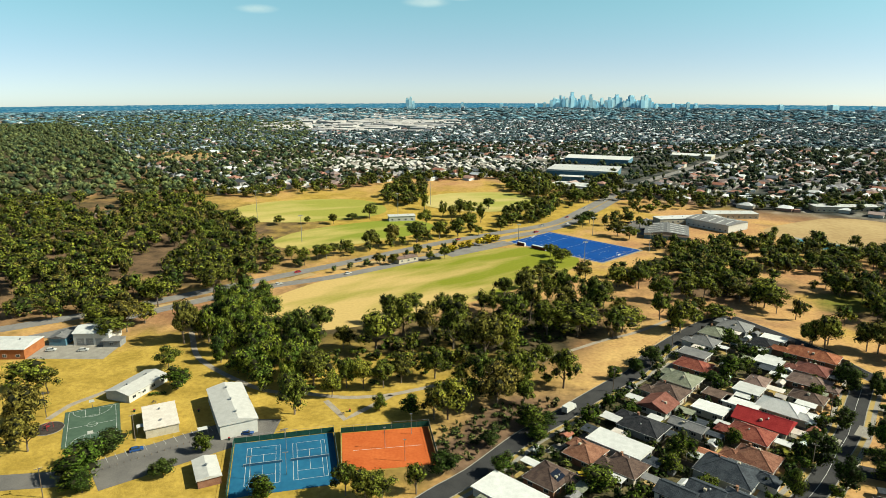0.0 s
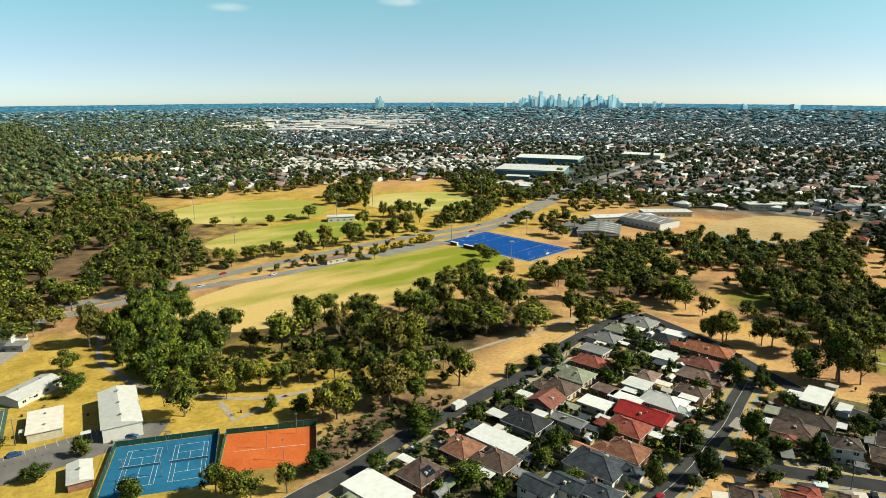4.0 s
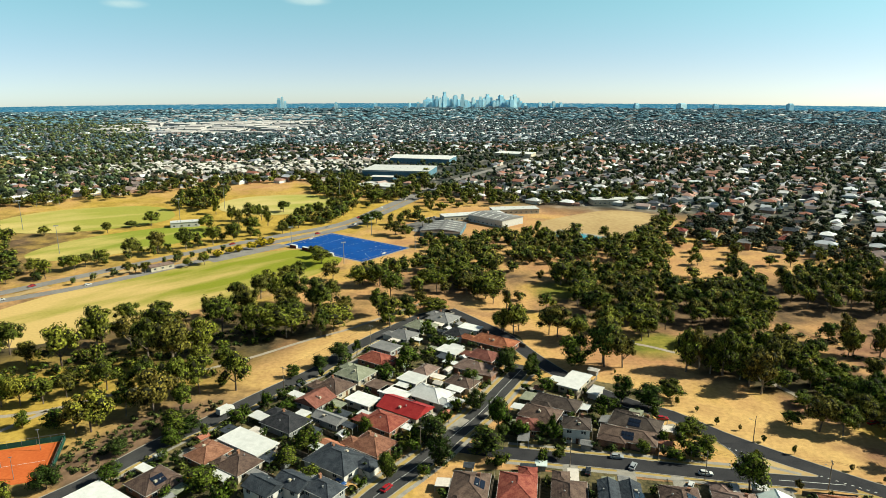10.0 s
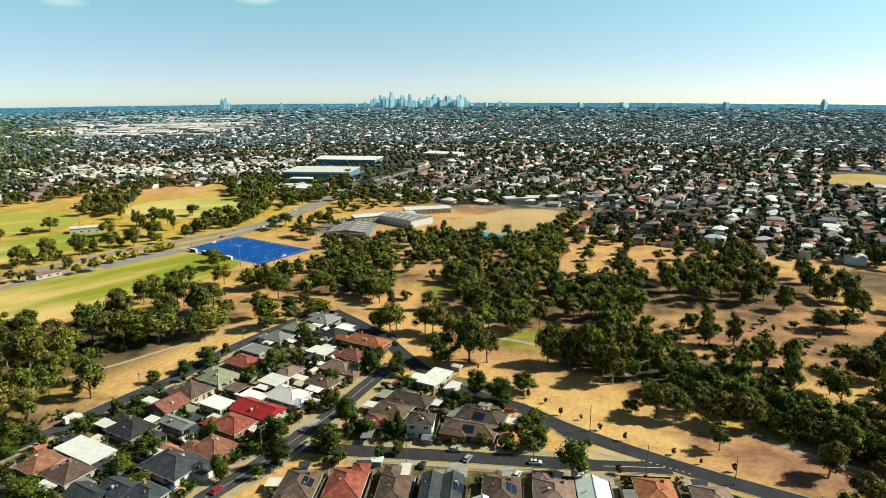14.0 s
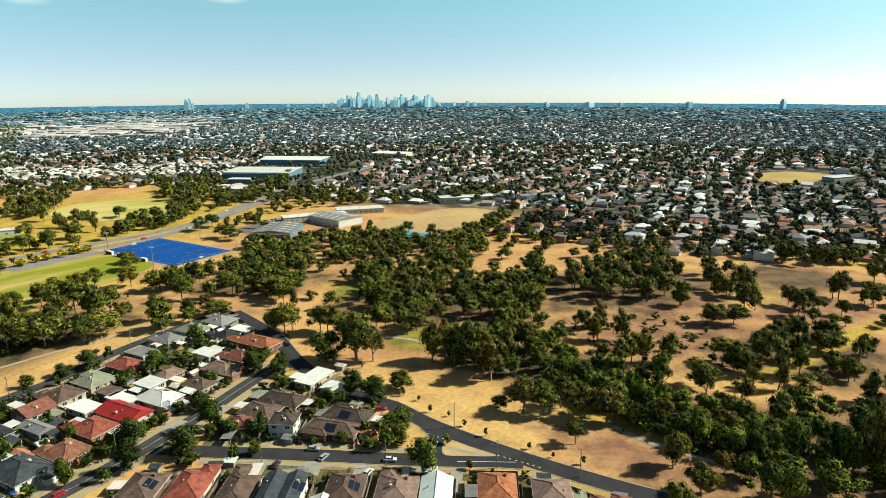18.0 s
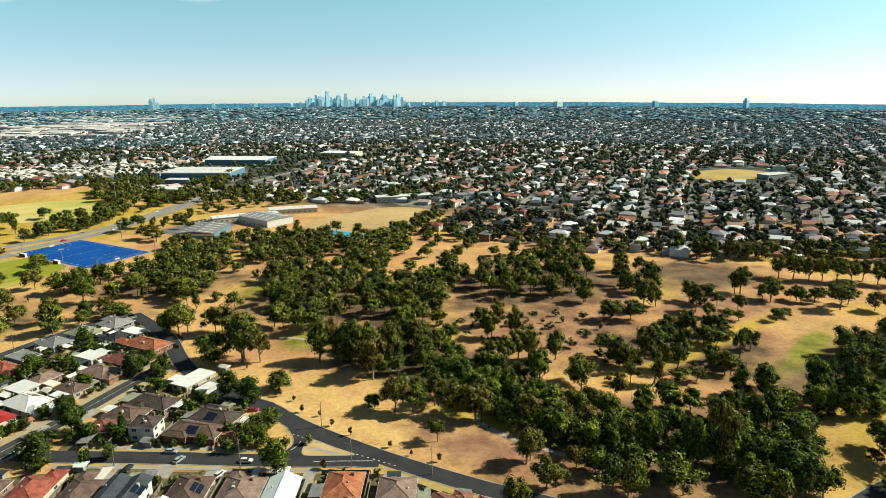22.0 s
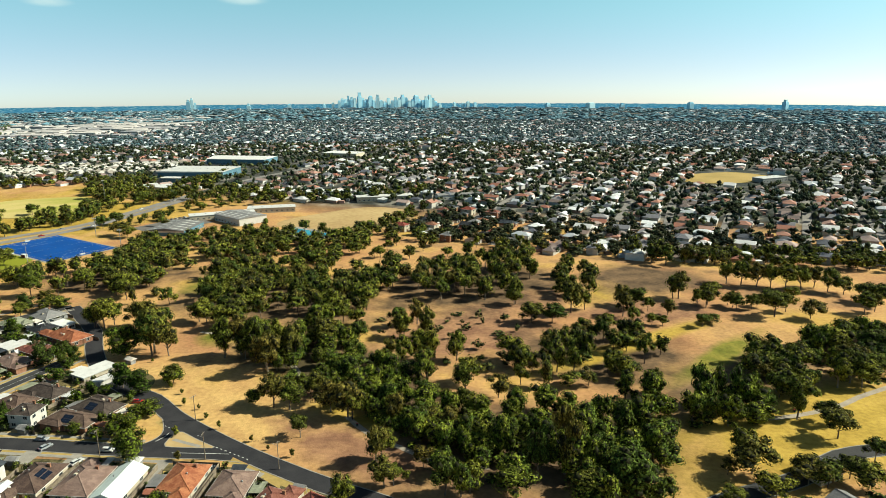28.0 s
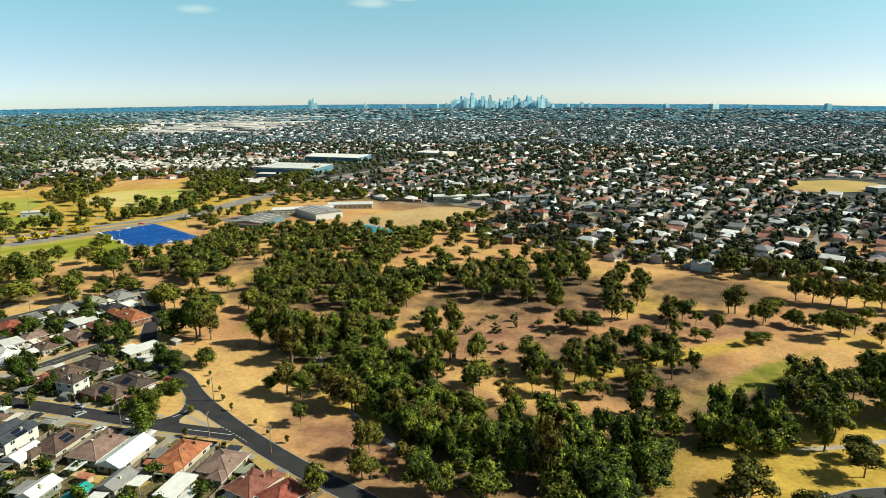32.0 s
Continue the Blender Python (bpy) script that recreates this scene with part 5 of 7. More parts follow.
def scatter(poly, gap, seed, holes=()):
    rng = random.Random(seed)
    xs, ys = [p[0] for p in poly], [p[1] for p in poly]
    out = []
    y = min(ys)
    while y < max(ys):
        x = min(xs)
        while x < max(xs):
            px, py = x + rng.uniform(-0.42, 0.42) * gap, y + rng.uniform(-0.42, 0.42) * gap
            if inside(px, py, poly) and not any(inside(px, py, q) for q in holes) and all((px - a) ** 2 + (py - c) ** 2 > 130 for a, c in ROAD_SPOTS):
                out.append((px, py))
            x += gap
        y += gap
    return out


def lump(seed, lumps, tufts, size=0.11, balls=True):
    """A far tree in the same unit box: a few uneven leafy masses heaped into one crown, with loose tufts at the rim."""
    rng = np.random.default_rng(seed)
    ip, jf = ico()
    if not balls:
        ip, jf = np.array([(1, 0, 0), (0, 1, 0), (-1, 0, 0), (0, -1, 0), (0, 0, 1), (0, 0, -1)], float), np.array([(0, 1, 4), (1, 2, 4), (2, 3, 4), (3, 0, 4), (1, 0, 5), (2, 1, 5), (3, 2, 5), (0, 3, 5)])
    V, F, k = [], [], 0
    for i in range(lumps):
        a = 6.2832 * (i + rng.uniform(-0.3, 0.3)) / lumps
        out = rng.uniform(0.10, 0.24) if lumps > 1 else 0.0
        rad = rng.uniform(0.24, 0.36) if lumps > 1 else 0.45
        centre = np.array([out * math.cos(a), out * math.sin(a), rng.uniform(0.42, 0.74) if i else 0.66])
        V.append(ip * (1 + rng.uniform(-0.22, 0.25, (len(ip), 1))) * rad * np.array([1, 1, 0.95]) + centre)
        F.append(jf + k)
        k += len(ip)
        q = rng.normal(size=(tufts, 3))
        q[:, 2] = np.abs(q[:, 2]) * 0.8
        q /= np.linalg.norm(q, axis=1)[:, None]
        base = centre + q * rad * rng.uniform(0.85, 1.15, (tufts, 1))
        nrm = q + rng.normal(size=(tufts, 3)) * 0.5
        b = np.cross(nrm, rng.normal(size=(tufts, 3)))
        b /= np.linalg.norm(b, axis=1)[:, None]
        c = np.cross(nrm / np.linalg.norm(nrm, axis=1)[:, None], b)
        s = size * rng.uniform(0.6, 1.3, (tufts, 1))
        V.append(np.stack([base + b * s, base - b * s * 0.6 + c * s * 0.8, base - b * s * 0.6 - c * s * 0.8], 1).reshape(-1, 3))
        F.append(np.arange(tufts * 3).reshape(-1, 3) + k)
        k += tufts * 3
    v = np.concatenate(V)
    v[:, 2] = np.clip(v[:, 2], 0.02, 1.05)
    f = np.concatenate(F)
    return v, f, np.zeros(len(f), np.int32)


LITE = [crown(300 + k, "gum" if k < 3 else "round", 10, 46, 0.055) for k in range(7)]
BUSHY = [crown(330 + k, ("round", "tall")[k % 2], 17, 100, 0.036) for k in range(6)]
FINE = [crown(345 + k, "gum" if k < 3 else "round", 15, 86, 0.038) for k in range(6)]
BLOB = [lump(360 + k, 3, 13, 0.10, False) for k in range(7)]
CLUMP = [lump(520 + k, 2, 5, 0.13, False) for k in range(8)]
TOWN = [crown(500 + k, "round", 7, 18, 0.10) for k in range(6)]
SHRUB = [crown(470 + k, "round", 6, 12, 0.12) for k in range(5)]
SPECK = [lump(440 + k, 2, 2, 0.14, False) for k in range(6)]


def woodland(name, spots, heights, widths, leaf, label, seed, protos=None, category="trees", trunks=True):
    """Many trees as one mesh of crowns with their trunks."""
    rng = random.Random(seed)
    V, F, C, k, tr = [], [], [], 0, []
    for x, y in spots:
        v, f, core = rng.choice(protos or LITE)
        h, w, a = rng.uniform(*heights), rng.uniform(*widths), rng.uniform(0, 6.28)
        z = terrain(x, y)
        c, s = math.cos(a) * w, math.sin(a) * w
        V.append(np.stack([x + v[:, 0] * c - v[:, 1] * s, y + v[:, 0] * s + v[:, 1] * c, z + v[:, 2] * h], 1))
        F.append(f + k)
        C.append(core)
        k += len(v)
        if trunks:
            tr.append(tube((x, y, z - 0.3), (x + rng.uniform(-1, 1), y + rng.uniform(-1, 1), z + h * 0.6), 0.022 * h, 0.010 * h, 5))
    ob = new(name, fast_mesh(name, np.concatenate(V), np.concatenate(F), leaf, np.concatenate(C)))
    tagged(ob, label, category, kind="stuff")
    if trunks:
        mesh_object("trunks", *solid(tr), BARK, ob)
    return ob


for k, (poly, gap, hts, wds, leaf, label) in enumerate((
        (GROVE_DARK, 9.5, (9, 21), (8, 14), CREEK_LEAF, "dark dense creek woodland"), (GROVE_A, 11.5, (11, 17), (10, 15), WOOD_LEAF, "dense olive eucalyptus grove"),
        (GROVE_B, 13, (9, 15), (9, 13), WOOD_LEAF, "eucalyptus grove by the creek"), (CREEK_LINE, 9, (6, 13), (6, 10), CREEK_LEAF, "dark green trees lining the creek"),
        (GROVE_D, 12, (14, 19), (10, 14), WOOD_LEAF, "tall brownish eucalyptus grove"), (GROVE_E, 13, (12, 18), (10, 14), WOOD_LEAF, "eucalyptus grove on dry grass"),
        (GROVE_F, 12, (14, 20), (10, 14), WOOD_LEAF, "eucalyptus grove before the houses"), (GROVE_G, 10, (7, 16), (7, 12), WOOD_LEAF, "dense dark grove on straw grass"),
        (GROVE_H, 8.5, (8, 18), (7, 12), CREEK_LEAF, "dense dark creek-bend woodland"), (GROVE_I, 8.0, (9, 19), (7, 12), CREEK_LEAF, "tall dense dark green trees"),
        (GROVE_J, 8.5, (11, 15), (10, 13), WOOD_LEAF, "grey-green dense grove"), (GROVE_K, 10, (7, 15), (7, 13), CREEK_LEAF, "dense trees at the park edge"),
        (CREEK_LOW, 8.0, (6, 15), (6, 11), CREEK_LEAF, "lush green creek trees"), (PITCH_EAST, 11, (10, 15), (10, 14), WOOD_LEAF, "eucalyptus beside the hockey pitch"),
        (POOL_TREES, 12, (9, 13), (10, 14), WOOD_LEAF, "dark trees beside the sports centre"), (BAND_O, 10.5, (9, 14), (10, 14), WOOD_LEAF, "band of park trees"),
        (BAND_P, 13, (9, 14), (10, 14), WOOD_LEAF, "trees before the school field"), (BAND_Q, 12, (9, 14), (10, 14), WOOD_LEAF, "trees along the suburb edge"),
        (BAND_R, 11, (10, 16), (10, 14), WOOD_LEAF, "mixed park trees"), (OVAL_BELT_A, 12, (11, 16), (11, 15), WOOD_LEAF, "tree belt behind the oval"),
        (OVAL_BELT_B, 10.5, (11, 16), (11, 15), WOOD_LEAF, "tree belt round the oval"), (ROADSIDE_BELT, 14, (10, 14), (10, 14), WOOD_LEAF, "roadside tree belt"))):
    woodland("grove", scatter(poly, gap, 40 + k, OPEN_GROUND), hts, wds, leaf, label, 70 + k, BUSHY if leaf is CREEK_LEAF else FINE if poly in (GROVE_A, GROVE_B, GROVE_D, GROVE_G, GROVE_J, GROVE_E) else LITE)
for k, (poly, gap, hts, wds, label) in enumerate(((MID_BAND, 23, (8, 15), (8, 13), "mixed eucalyptus between park and sports centre"), (MID_SCATTER, 25, (5, 14), (5, 11), "scattered eucalyptus on straw grass"),
                                                   (EDGE_SCATTER, 20, (7, 13), (8, 12), "trees before the suburb's first houses"), (WEST_SCATTER, 20, (6, 13), (6, 11), "smaller trees between creek and field"),
                                                   (PITCH_SIDE, 20, (8, 14), (9, 13), "eucalyptus round the hockey pitch and pool hall"))):
    woodland("grove", [p for p in scatter(poly, gap, 140 + k, (POOL_YARD, PITCH_YARD) + OPEN_GROUND) if poly is not WEST_SCATTER or p[0] < -30], hts, wds, WOOD_LEAF, label, 170 + k)
woodland("woodland", scatter(WOOD_WEST, 13.0, 8, (CLEARING_A, CLEARING_B)), (10, 17), (10, 16), WOOD_LEAF, "olive eucalyptus woodland with dry clearings", 9)
woodland("woodland", scatter([(-620, 420), (-310, 300), (-330, 235), (-480, 260), (-700, 400)], 15, 18), (12, 18), (11, 16), WOOD_LEAF, "woodland beyond the arterial road", 19)
woodland("woodland", scatter([(-1900, 1900), (-1481, 1739), (-808, 1070), (-588, 814), (-374, 605), (-300, 690), (-330, 930), (-560, 1400), (-900, 2100), (-1500, 2500)], 21, 110), (7, 13), (9, 16), FOREST_LEAF, "thinning forest edge among houses", 111, CLUMP, trunks=False)
woodland("woodland", scatter(WOOD_NORTH_WEST, 17.5, 10), (8, 15), (9, 16), FOREST_LEAF, "wide distant eucalyptus forest", 11, BLOB, trunks=False)
woodland("tree_belt", scatter([(455, 452), (470, 428), (560, 404), (680, 375), (700, 395), (580, 440)], 11, 61), (9, 14), (9, 13), WOOD_LEAF, "tree belt along the park's suburban edge", 62)
woodland("tree_belt", scatter([(262, 560), (275, 520), (330, 500), (372, 466), (430, 455), (436, 470), (380, 486), (340, 520), (290, 545)], 16, 63), (7, 11), (8, 11), WOOD_LEAF, "trees behind the fences of the first houses", 64)
woodland("median_trees", [(-150 + 92 * t + random.Random(int(t * 99)).uniform(-3, 3), 400 + 118 * t) for t in (0.02, 0.1, 0.18, 0.27, 0.34, 0.42, 0.5, 0.58, 0.66, 0.74)], (5, 7), (4, 6), BUSH_LEAF, "thin young trees on the road median", 12)
woodland("grove", scatter([(228, 313), (237, 331), (259, 283), (286, 241), (301, 222), (280, 204), (263, 235), (245, 269)], 8.5, 231), (7, 15), (7, 12), CREEK_LEAF, "dense green trees in the creek bed", 232, BUSHY)
woodland("scrub", [q for q in scatter([(-42, 212), (-30, 184), (4, 214), (18, 240), (6, 250), (-20, 240)], 3.3, 13) if all(math.hypot(q[0] - p.x, q[1] - p.y) > 6 for p in smooth_line(STREET_A, 4))], (0.7, 2.8), (1.3, 3.6), BUSH_LEAF, "low grey-green shrubs on bare mulch", 14, SHRUB, "shrubs", False)
woodland("scrub", scatter([(-104, 232), (-50, 262), (20, 330), (8, 342), (-60, 300), (-110, 268)], 5.5, 15), (1.0, 5.0), (2.5, 6), CREEK_LEAF, "undergrowth between creek trees", 16, SHRUB, "shrubs", False)
woodland("scrub", scatter([(205, 300), (262, 240), (330, 260), (352, 322), (290, 338)], 11.0, 17), (1.2, 5.5), (2.5, 6.5), BUSH_LEAF, "scattered scrub on bare ground", 20, SHRUB, "shrubs", False)


def avenue(line, offsets, gap, seed):
    """Spots along a line, at some distances beside it."""
    rng = random.Random(seed)
    p, out = smooth_line(line, gap), []
    for a, c in zip(p, p[1:]):
        d = (c - a).normalized()
        for o in offsets:
            if rng.random() < 0.8:
                q = a + Vector((-d.y, d.x, 0)) * (o + rng.uniform(-3, 3)) + d * rng.uniform(-5, 5)
                out.append((q.x, q.y))
    return out


woodland("roadside_trees", avenue(ROAD_FAR[8:], (16,), 15, 201), (6, 11), (6, 11), WOOD_LEAF, "eucalyptus lining the arterial road", 202)
woodland("roadside_trees", avenue(ROAD_FAR[2:8], (13, 19), 14, 203), (6, 12), (6, 10), WOOD_LEAF, "eucalyptus on the far verge of the road", 204)
woodland("tree_belt", avenue(SUBURB_EDGE_WEST, (-14, -4, 6, 16), 13, 205), (7, 13), (8, 13), WOOD_LEAF, "tree belt between sports ovals and houses", 206)
woodland("tree_belt", [q for q in scatter([(30, 590), (75, 575), (60, 640), (100, 660), (170, 680), (120, 740), (75, 730), (48, 660)], 14, 207)], (7, 12), (7, 12), WOOD_LEAF, "trees round the sports centre car park", 208)
woodland("tree_belt", avenue([(70, 520), (110, 500), (150, 530), (190, 505), (236, 520), (262, 560), (300, 640)], (-6, 5), 12, 209), (8, 14), (9, 13), WOOD_LEAF, "dark trees before the sports centre", 210)
woodland("grove", scatter(CREEK_MASS, 15, 211, OPEN_GROUND), (7, 16), (8, 13), CREEK_LEAF, "dense dark creek woodland with rounded crowns", 212, BUSHY)
for k, poly in enumerate((CREEK_MASS, CREEK_LOW, GROVE_I, GROVE_K)):
    woodland("scrub", scatter(poly, 11.0 if poly is CREEK_MASS else 7.0, 220 + k, OPEN_GROUND), (1.5, 5.0), (3, 6.5), CREEK_LEAF, "dark green understorey along the creek", 230 + k, SHRUB, "shrubs", False)


# ---- houses ----
def roof_shape(style, w, d, z, over=0.55, pitch=0.44, thick=0.22):
    """Roof solid over a w by d plan and the lines of its ridges."""
    a, c = w / 2 + over, d / 2 + over
    if style == "flat":
        v, f = box(-a, -c, z, a, c, z + 0.3)
        return v, f, []
    base = [(-a, -c, z), (a, -c, z), (a, c, z), (-a, c, z)]
    low = [(x, y, z - thick) for x, y, _ in base]
    run = min(a, c)
    top = z + run * pitch
    inset = run if style == "hip" else 0.0
    if a >= c:
        r0, r1 = (-a + inset, 0, top), (a - inset, 0, top)
        v = base + [r0, r1] + low
        f = [(0, 1, 5, 4), (1, 2, 5), (2, 3, 4, 5), (3, 0, 4)]
        hips = [(base[0], r0), (base[3], r0), (base[1], r1), (base[2], r1)]
    else:
        r0, r1 = (0, -c + inset, top), (0, c - inset, top)
        v = base + [r0, r1] + low
        f = [(0, 1, 4), (1, 2, 5, 4), (2, 3, 5), (3, 0, 4, 5)]
        hips = [(base[0], r0), (base[1], r0), (base[2], r1), (base[3], r1)]
    f += [(1, 0, 6, 7), (2, 1, 7, 8), (3, 2, 8, 9), (0, 3, 9, 6), (6, 9, 8, 7)]
    ridges = [(r0, r1)] if (Vector(r0) - Vector(r1)).length > 0.3 else []
    return v, f, ridges + (hips if style == "hip" else [])


FRAME_MESH, PANE_MESH, DOOR_MESH = (bpy.data.meshes.new(k) for k in ("window_frame", "pane", "door"))
FRAME_MESH.from_pydata(*[(lambda s: (s[0], [], s[1]))(solid([box(-0.9, -0.08, 0, 0.9, 0.08, 0.08), box(-0.9, -0.08, 1.22, 0.9, 0.08, 1.3), box(-0.9, -0.08, 0.08, -0.82, 0.08, 1.22), box(0.82, -0.08, 0.08, 0.9, 0.08, 1.22), box(-0.04, -0.06, 0.08, 0.04, 0.06, 1.22)]))][0])
PANE_MESH.from_pydata(*[(lambda s: (s[0], [], s[1]))(box(-0.82, -0.03, 0.08, 0.82, 0.03, 1.22))][0])
DOOR_MESH.from_pydata(*[(lambda s: (s[0], [], s[1]))(solid([box(-0.5, -0.06, 0, 0.5, 0.06, 2.05), box(0.3, -0.11, 0.95, 0.38, 0.11, 1.05)]))][0])
FRAME_MESH.materials.append(WHITE_METAL)
PANE_MESH.materials.append(GLASS)
DOOR_MESH.materials.append(surface("painted_door", (0.10, 0.05, 0.03), (0.2, 0.1, 0.06), 1.0, 0.6, vary=0.4))
house_rng = random.Random(11)
LOTS, FAR_LOTS = [], []
COLOUR_WORDS = {"white": "white metal", "pale": "dulled white metal", "cream": "cream metal", "terracotta": "terracotta tile", "brown": "weathered brown tile", "charcoal": "charcoal tile", "brownred": "red-brown tile", "grey": "pale grey metal", "olive": "faded green tile", "red": "red tile",
                "orange": "bright orange tile", "pink": "pinkish-brown tile", "crimson": "bright crimson metal", "slate": "dark slate", "rust": "rusty red metal", "darkbrown": "dark brown tile", "mint": "pale mint metal", "teal": "teal metal"}


def house(x, y, along, across, style, roof, wall, storeys=1, rot=58, solar=False, simple=False):
    """A detached house: walls, tiled or metal roof with ridge capping, gutters, windows, door, chimney and often solar panels."""
    shed = along * across < 75
    word = "shed" if shed else "house"
    ob = thing(word, at(x, y, rot), f"{'two-storey' if storeys == 2 else 'single-storey'} {wall} {word} with {COLOUR_WORDS[roof]} {style} roof", word, "suburban houses" if not shed else "backyard sheds")
    along, across = along * 0.92 - 0.9, across * 0.92 - 0.9
    high = 2.9 * storeys if not shed else 2.3
    if not simple and not shed:
        LOTS.append((x, y, along, across, rot, high))
    elif simple:
        FAR_LOTS.append((x, y, max(along, across) * 0.5))
    rm, wm = ROOFS[roof], WALLS[wall]
    wings = [(0, 0, along, across)]
    if style == "hip" and along * across > 105 and not simple:
        sx, sy = house_rng.choice((-1, 1)), house_rng.choice((-1, 1))
        w2, d2 = along * 0.46, across * 0.42
        wings.append((sx * (along / 2 - w2 / 2 - 0.2), sy * (across / 2 + d2 / 2 - 2.2), w2, d2))
    for k, (cx, cy, w, d) in enumerate(wings):
        wv, wf = box(-w / 2, -d / 2, -0.2, w / 2, d / 2, high - 0.02)
        if style == "gable":
            t = high + min(w, d) / 2 * 0.44 - 0.05
            i = len(wv)
            wv += [(-w / 2, 0, t), (w / 2, 0, t)] if w >= d else [(0, -d / 2, t), (0, d / 2, t)]
            wf += [(4, 7, i), (6, 5, i + 1)] if w >= d else [(5, 4, i), (7, 6, i + 1)]
        walls = mesh_object("wall", [(a + cx, b + cy, c) for a, b, c in wv], wf, wm, ob)
        rv, rf, ridges = roof_shape(style, w, d, high - 0.01 * k)
        top = mesh_object("roof", [(a + cx, b + cy, c) for a, b, c in rv], rf, rm, ob)
        if style == "flat":
            for e in (-1, 1):
                mesh_object("parapet", *box(cx - w / 2 - 0.6, cy + e * (d / 2 + 0.55) - 0.05, high - 0.1, cx + w / 2 + 0.6, cy + e * (d / 2 + 0.55) + 0.05, high + 0.4), WHITE_METAL, top)
        if ridges and not shed:
            mesh_object("ridge_capping", [(a + cx, b + cy, c) for a, b, c in solid([bar(p, q, 0.42, 0.14) for p, q in ridges])[0]], solid([bar(p, q, 0.42, 0.14) for p, q in ridges])[1], rm, top)
        if k == 0 and not shed:
            a, c = w / 2 + 0.6, d / 2 + 0.6
            g = solid([box(-a, -c, high - 0.18, a, -c + 0.12, high), box(-a, c - 0.12, high - 0.18, a, c, high), box(-a, -c + 0.12, high - 0.18, -a + 0.12, c - 0.12, high), box(a - 0.12, -c + 0.12, high - 0.18, a, c - 0.12, high)])
            if style == "hip":
                mesh_object("gutter", *g, WHITE_METAL, top, "pale painted gutter")
    if shed:
        return ob
    for level in range(storeys):
        z = 0.95 + 2.9 * level
        for side, span, off, turn in ((-1, along, across / 2, 0), (1, along, across / 2, 180), (-1, across, along / 2, 90), (1, across, along / 2, -90)):
            for q in (-0.27, 0.27) if not simple else (0.0,):
                m = pose(q * span, side * off, z) if turn in (0, 180) else pose(side * off, q * span, z, 0, 0, 90)
                win = share("window", FRAME_MESH, ob, m)
                share("pane", PANE_MESH, win, Matrix())
    if not simple and style != "flat":
        run, e = min(along, across) / 2 + 0.55, house_rng.choice((-1, 1))
        for k in range(2):
            w = run * house_rng.uniform(0.25, 0.6)
            u = house_rng.uniform(-0.12, 0.12) * max(along, across)
            px, py, pz = (u, e * w, high + (run - w) * 0.44) if along >= across else (e * w, u, high + (run - w) * 0.44)
            if k:
                mesh_object("roof_vent", *solid([tube((px, py, pz - 0.3), (px, py, pz + 0.45), 0.2, 0.2, 7), tube((px, py, pz + 0.45), (px, py, pz + 0.6), 0.34, 0.12, 7)]), GREY_METAL, ob)
            elif house_rng.random() < 0.45:
                mesh_object("air_conditioner", *solid([box(px - 0.45, py - 0.45, pz - 0.35, px + 0.45, py + 0.45, pz + 0.55), box(px - 0.32, py - 0.32, pz + 0.55, px + 0.32, py + 0.32, pz + 0.63)]), WALLS["cream"], ob, "boxy evaporative cooler")
    share("door", DOOR_MESH, ob, pose(0.05 * along, -across / 2, 0))
    if style == "hip" and not simple and house_rng.random() < 0.6:
        cx, cy = along * 0.22, across * 0.24
        mesh_object("chimney", *solid([box(cx - 0.45, cy - 0.3, high, cx + 0.45, cy + 0.3, high + 2.6), box(cx - 0.55, cy - 0.4, high + 2.6, cx + 0.55, cy + 0.4, high + 2.75)]), WALLS["brick"], ob, "brick chimney")
    if solar:
        run = min(along, across) / 2 + 0.55
        tilt = math.degrees(math.atan(0.44))
        flatten = style == "flat"
        for i in range(4):
            for j in range(2):
                u, w = (i - 1.5) * 1.08, run * 0.36 + j * 1.7
                zz = high + (run - w) * 0.44 + 0.09
                m = pose(u, -w, zz, tilt, 0, 0) if along >= across else pose(w, u, zz, 0, tilt, 0)
                if flatten:
                    m = pose(u, -w, high + 0.35)
                pan = mesh_object("solar_panel", *(box(-0.5, -0.8, 0, 0.5, 0.8, 0.05) if along >= across else box(-0.8, -0.5, 0, 0.8, 0.5, 0.05)), SOLAR, ob, "dark glass solar panel")
                pan.matrix_basis = m
    return ob


house(22.5, 213, 11, 22, "flat", "white", "white", 1, 58)
house(11.1, 205.8, 13, 12, "hip", "terracotta", "brick", 1, 58)
house(23.6, 199.6, 12, 13, "hip", "brown", "cream", 1, 58)
house(-0.3, 189.4, 14, 13, "hip", "brown", "brick", 1, 58, True)
house(32, 227.7, 13, 17, "hip", "charcoal", "grey", 1, 58)
house(39.1, 245.8, 13, 13, "gable", "brownred", "white", 1, 58)
house(44.4, 257.4, 14, 15, "hip", "brown", "cream", 1, 58)
house(58.2, 245.8, 9, 13, "flat", "white", "cream", 1, 58)
house(47.6, 230.7, 7, 14, "gable", "grey", "grey", 1, 58)
house(51.5, 270.7, 14, 15, "hip", "olive", "cream", 1, 58)
house(63, 258.5, 8, 11, "flat", "brown", "brick", 1, 58)
house(58.6, 286.5, 12, 16, "hip", "red", "brick", 1, 58)
house(61.2, 299.8, 10, 14, "flat", "grey", "grey", 1, 58)
house(68.2, 315.9, 12, 14, "hip", "grey", "white", 1, 58)
house(75.5, 329.5, 13, 13, "hip", "olive", "white", 1, 58)
house(87.6, 340.6, 14, 16, "hip", "grey", "grey", 1, 58, True)
house(95.6, 319, 12, 12, "hip", "charcoal", "white", 1, 58)
house(102.1, 326.1, 8, 12, "flat", "white", "white", 1, 58)
house(91.9, 296.4, 9, 12, "flat", "white", "cream", 1, 58)
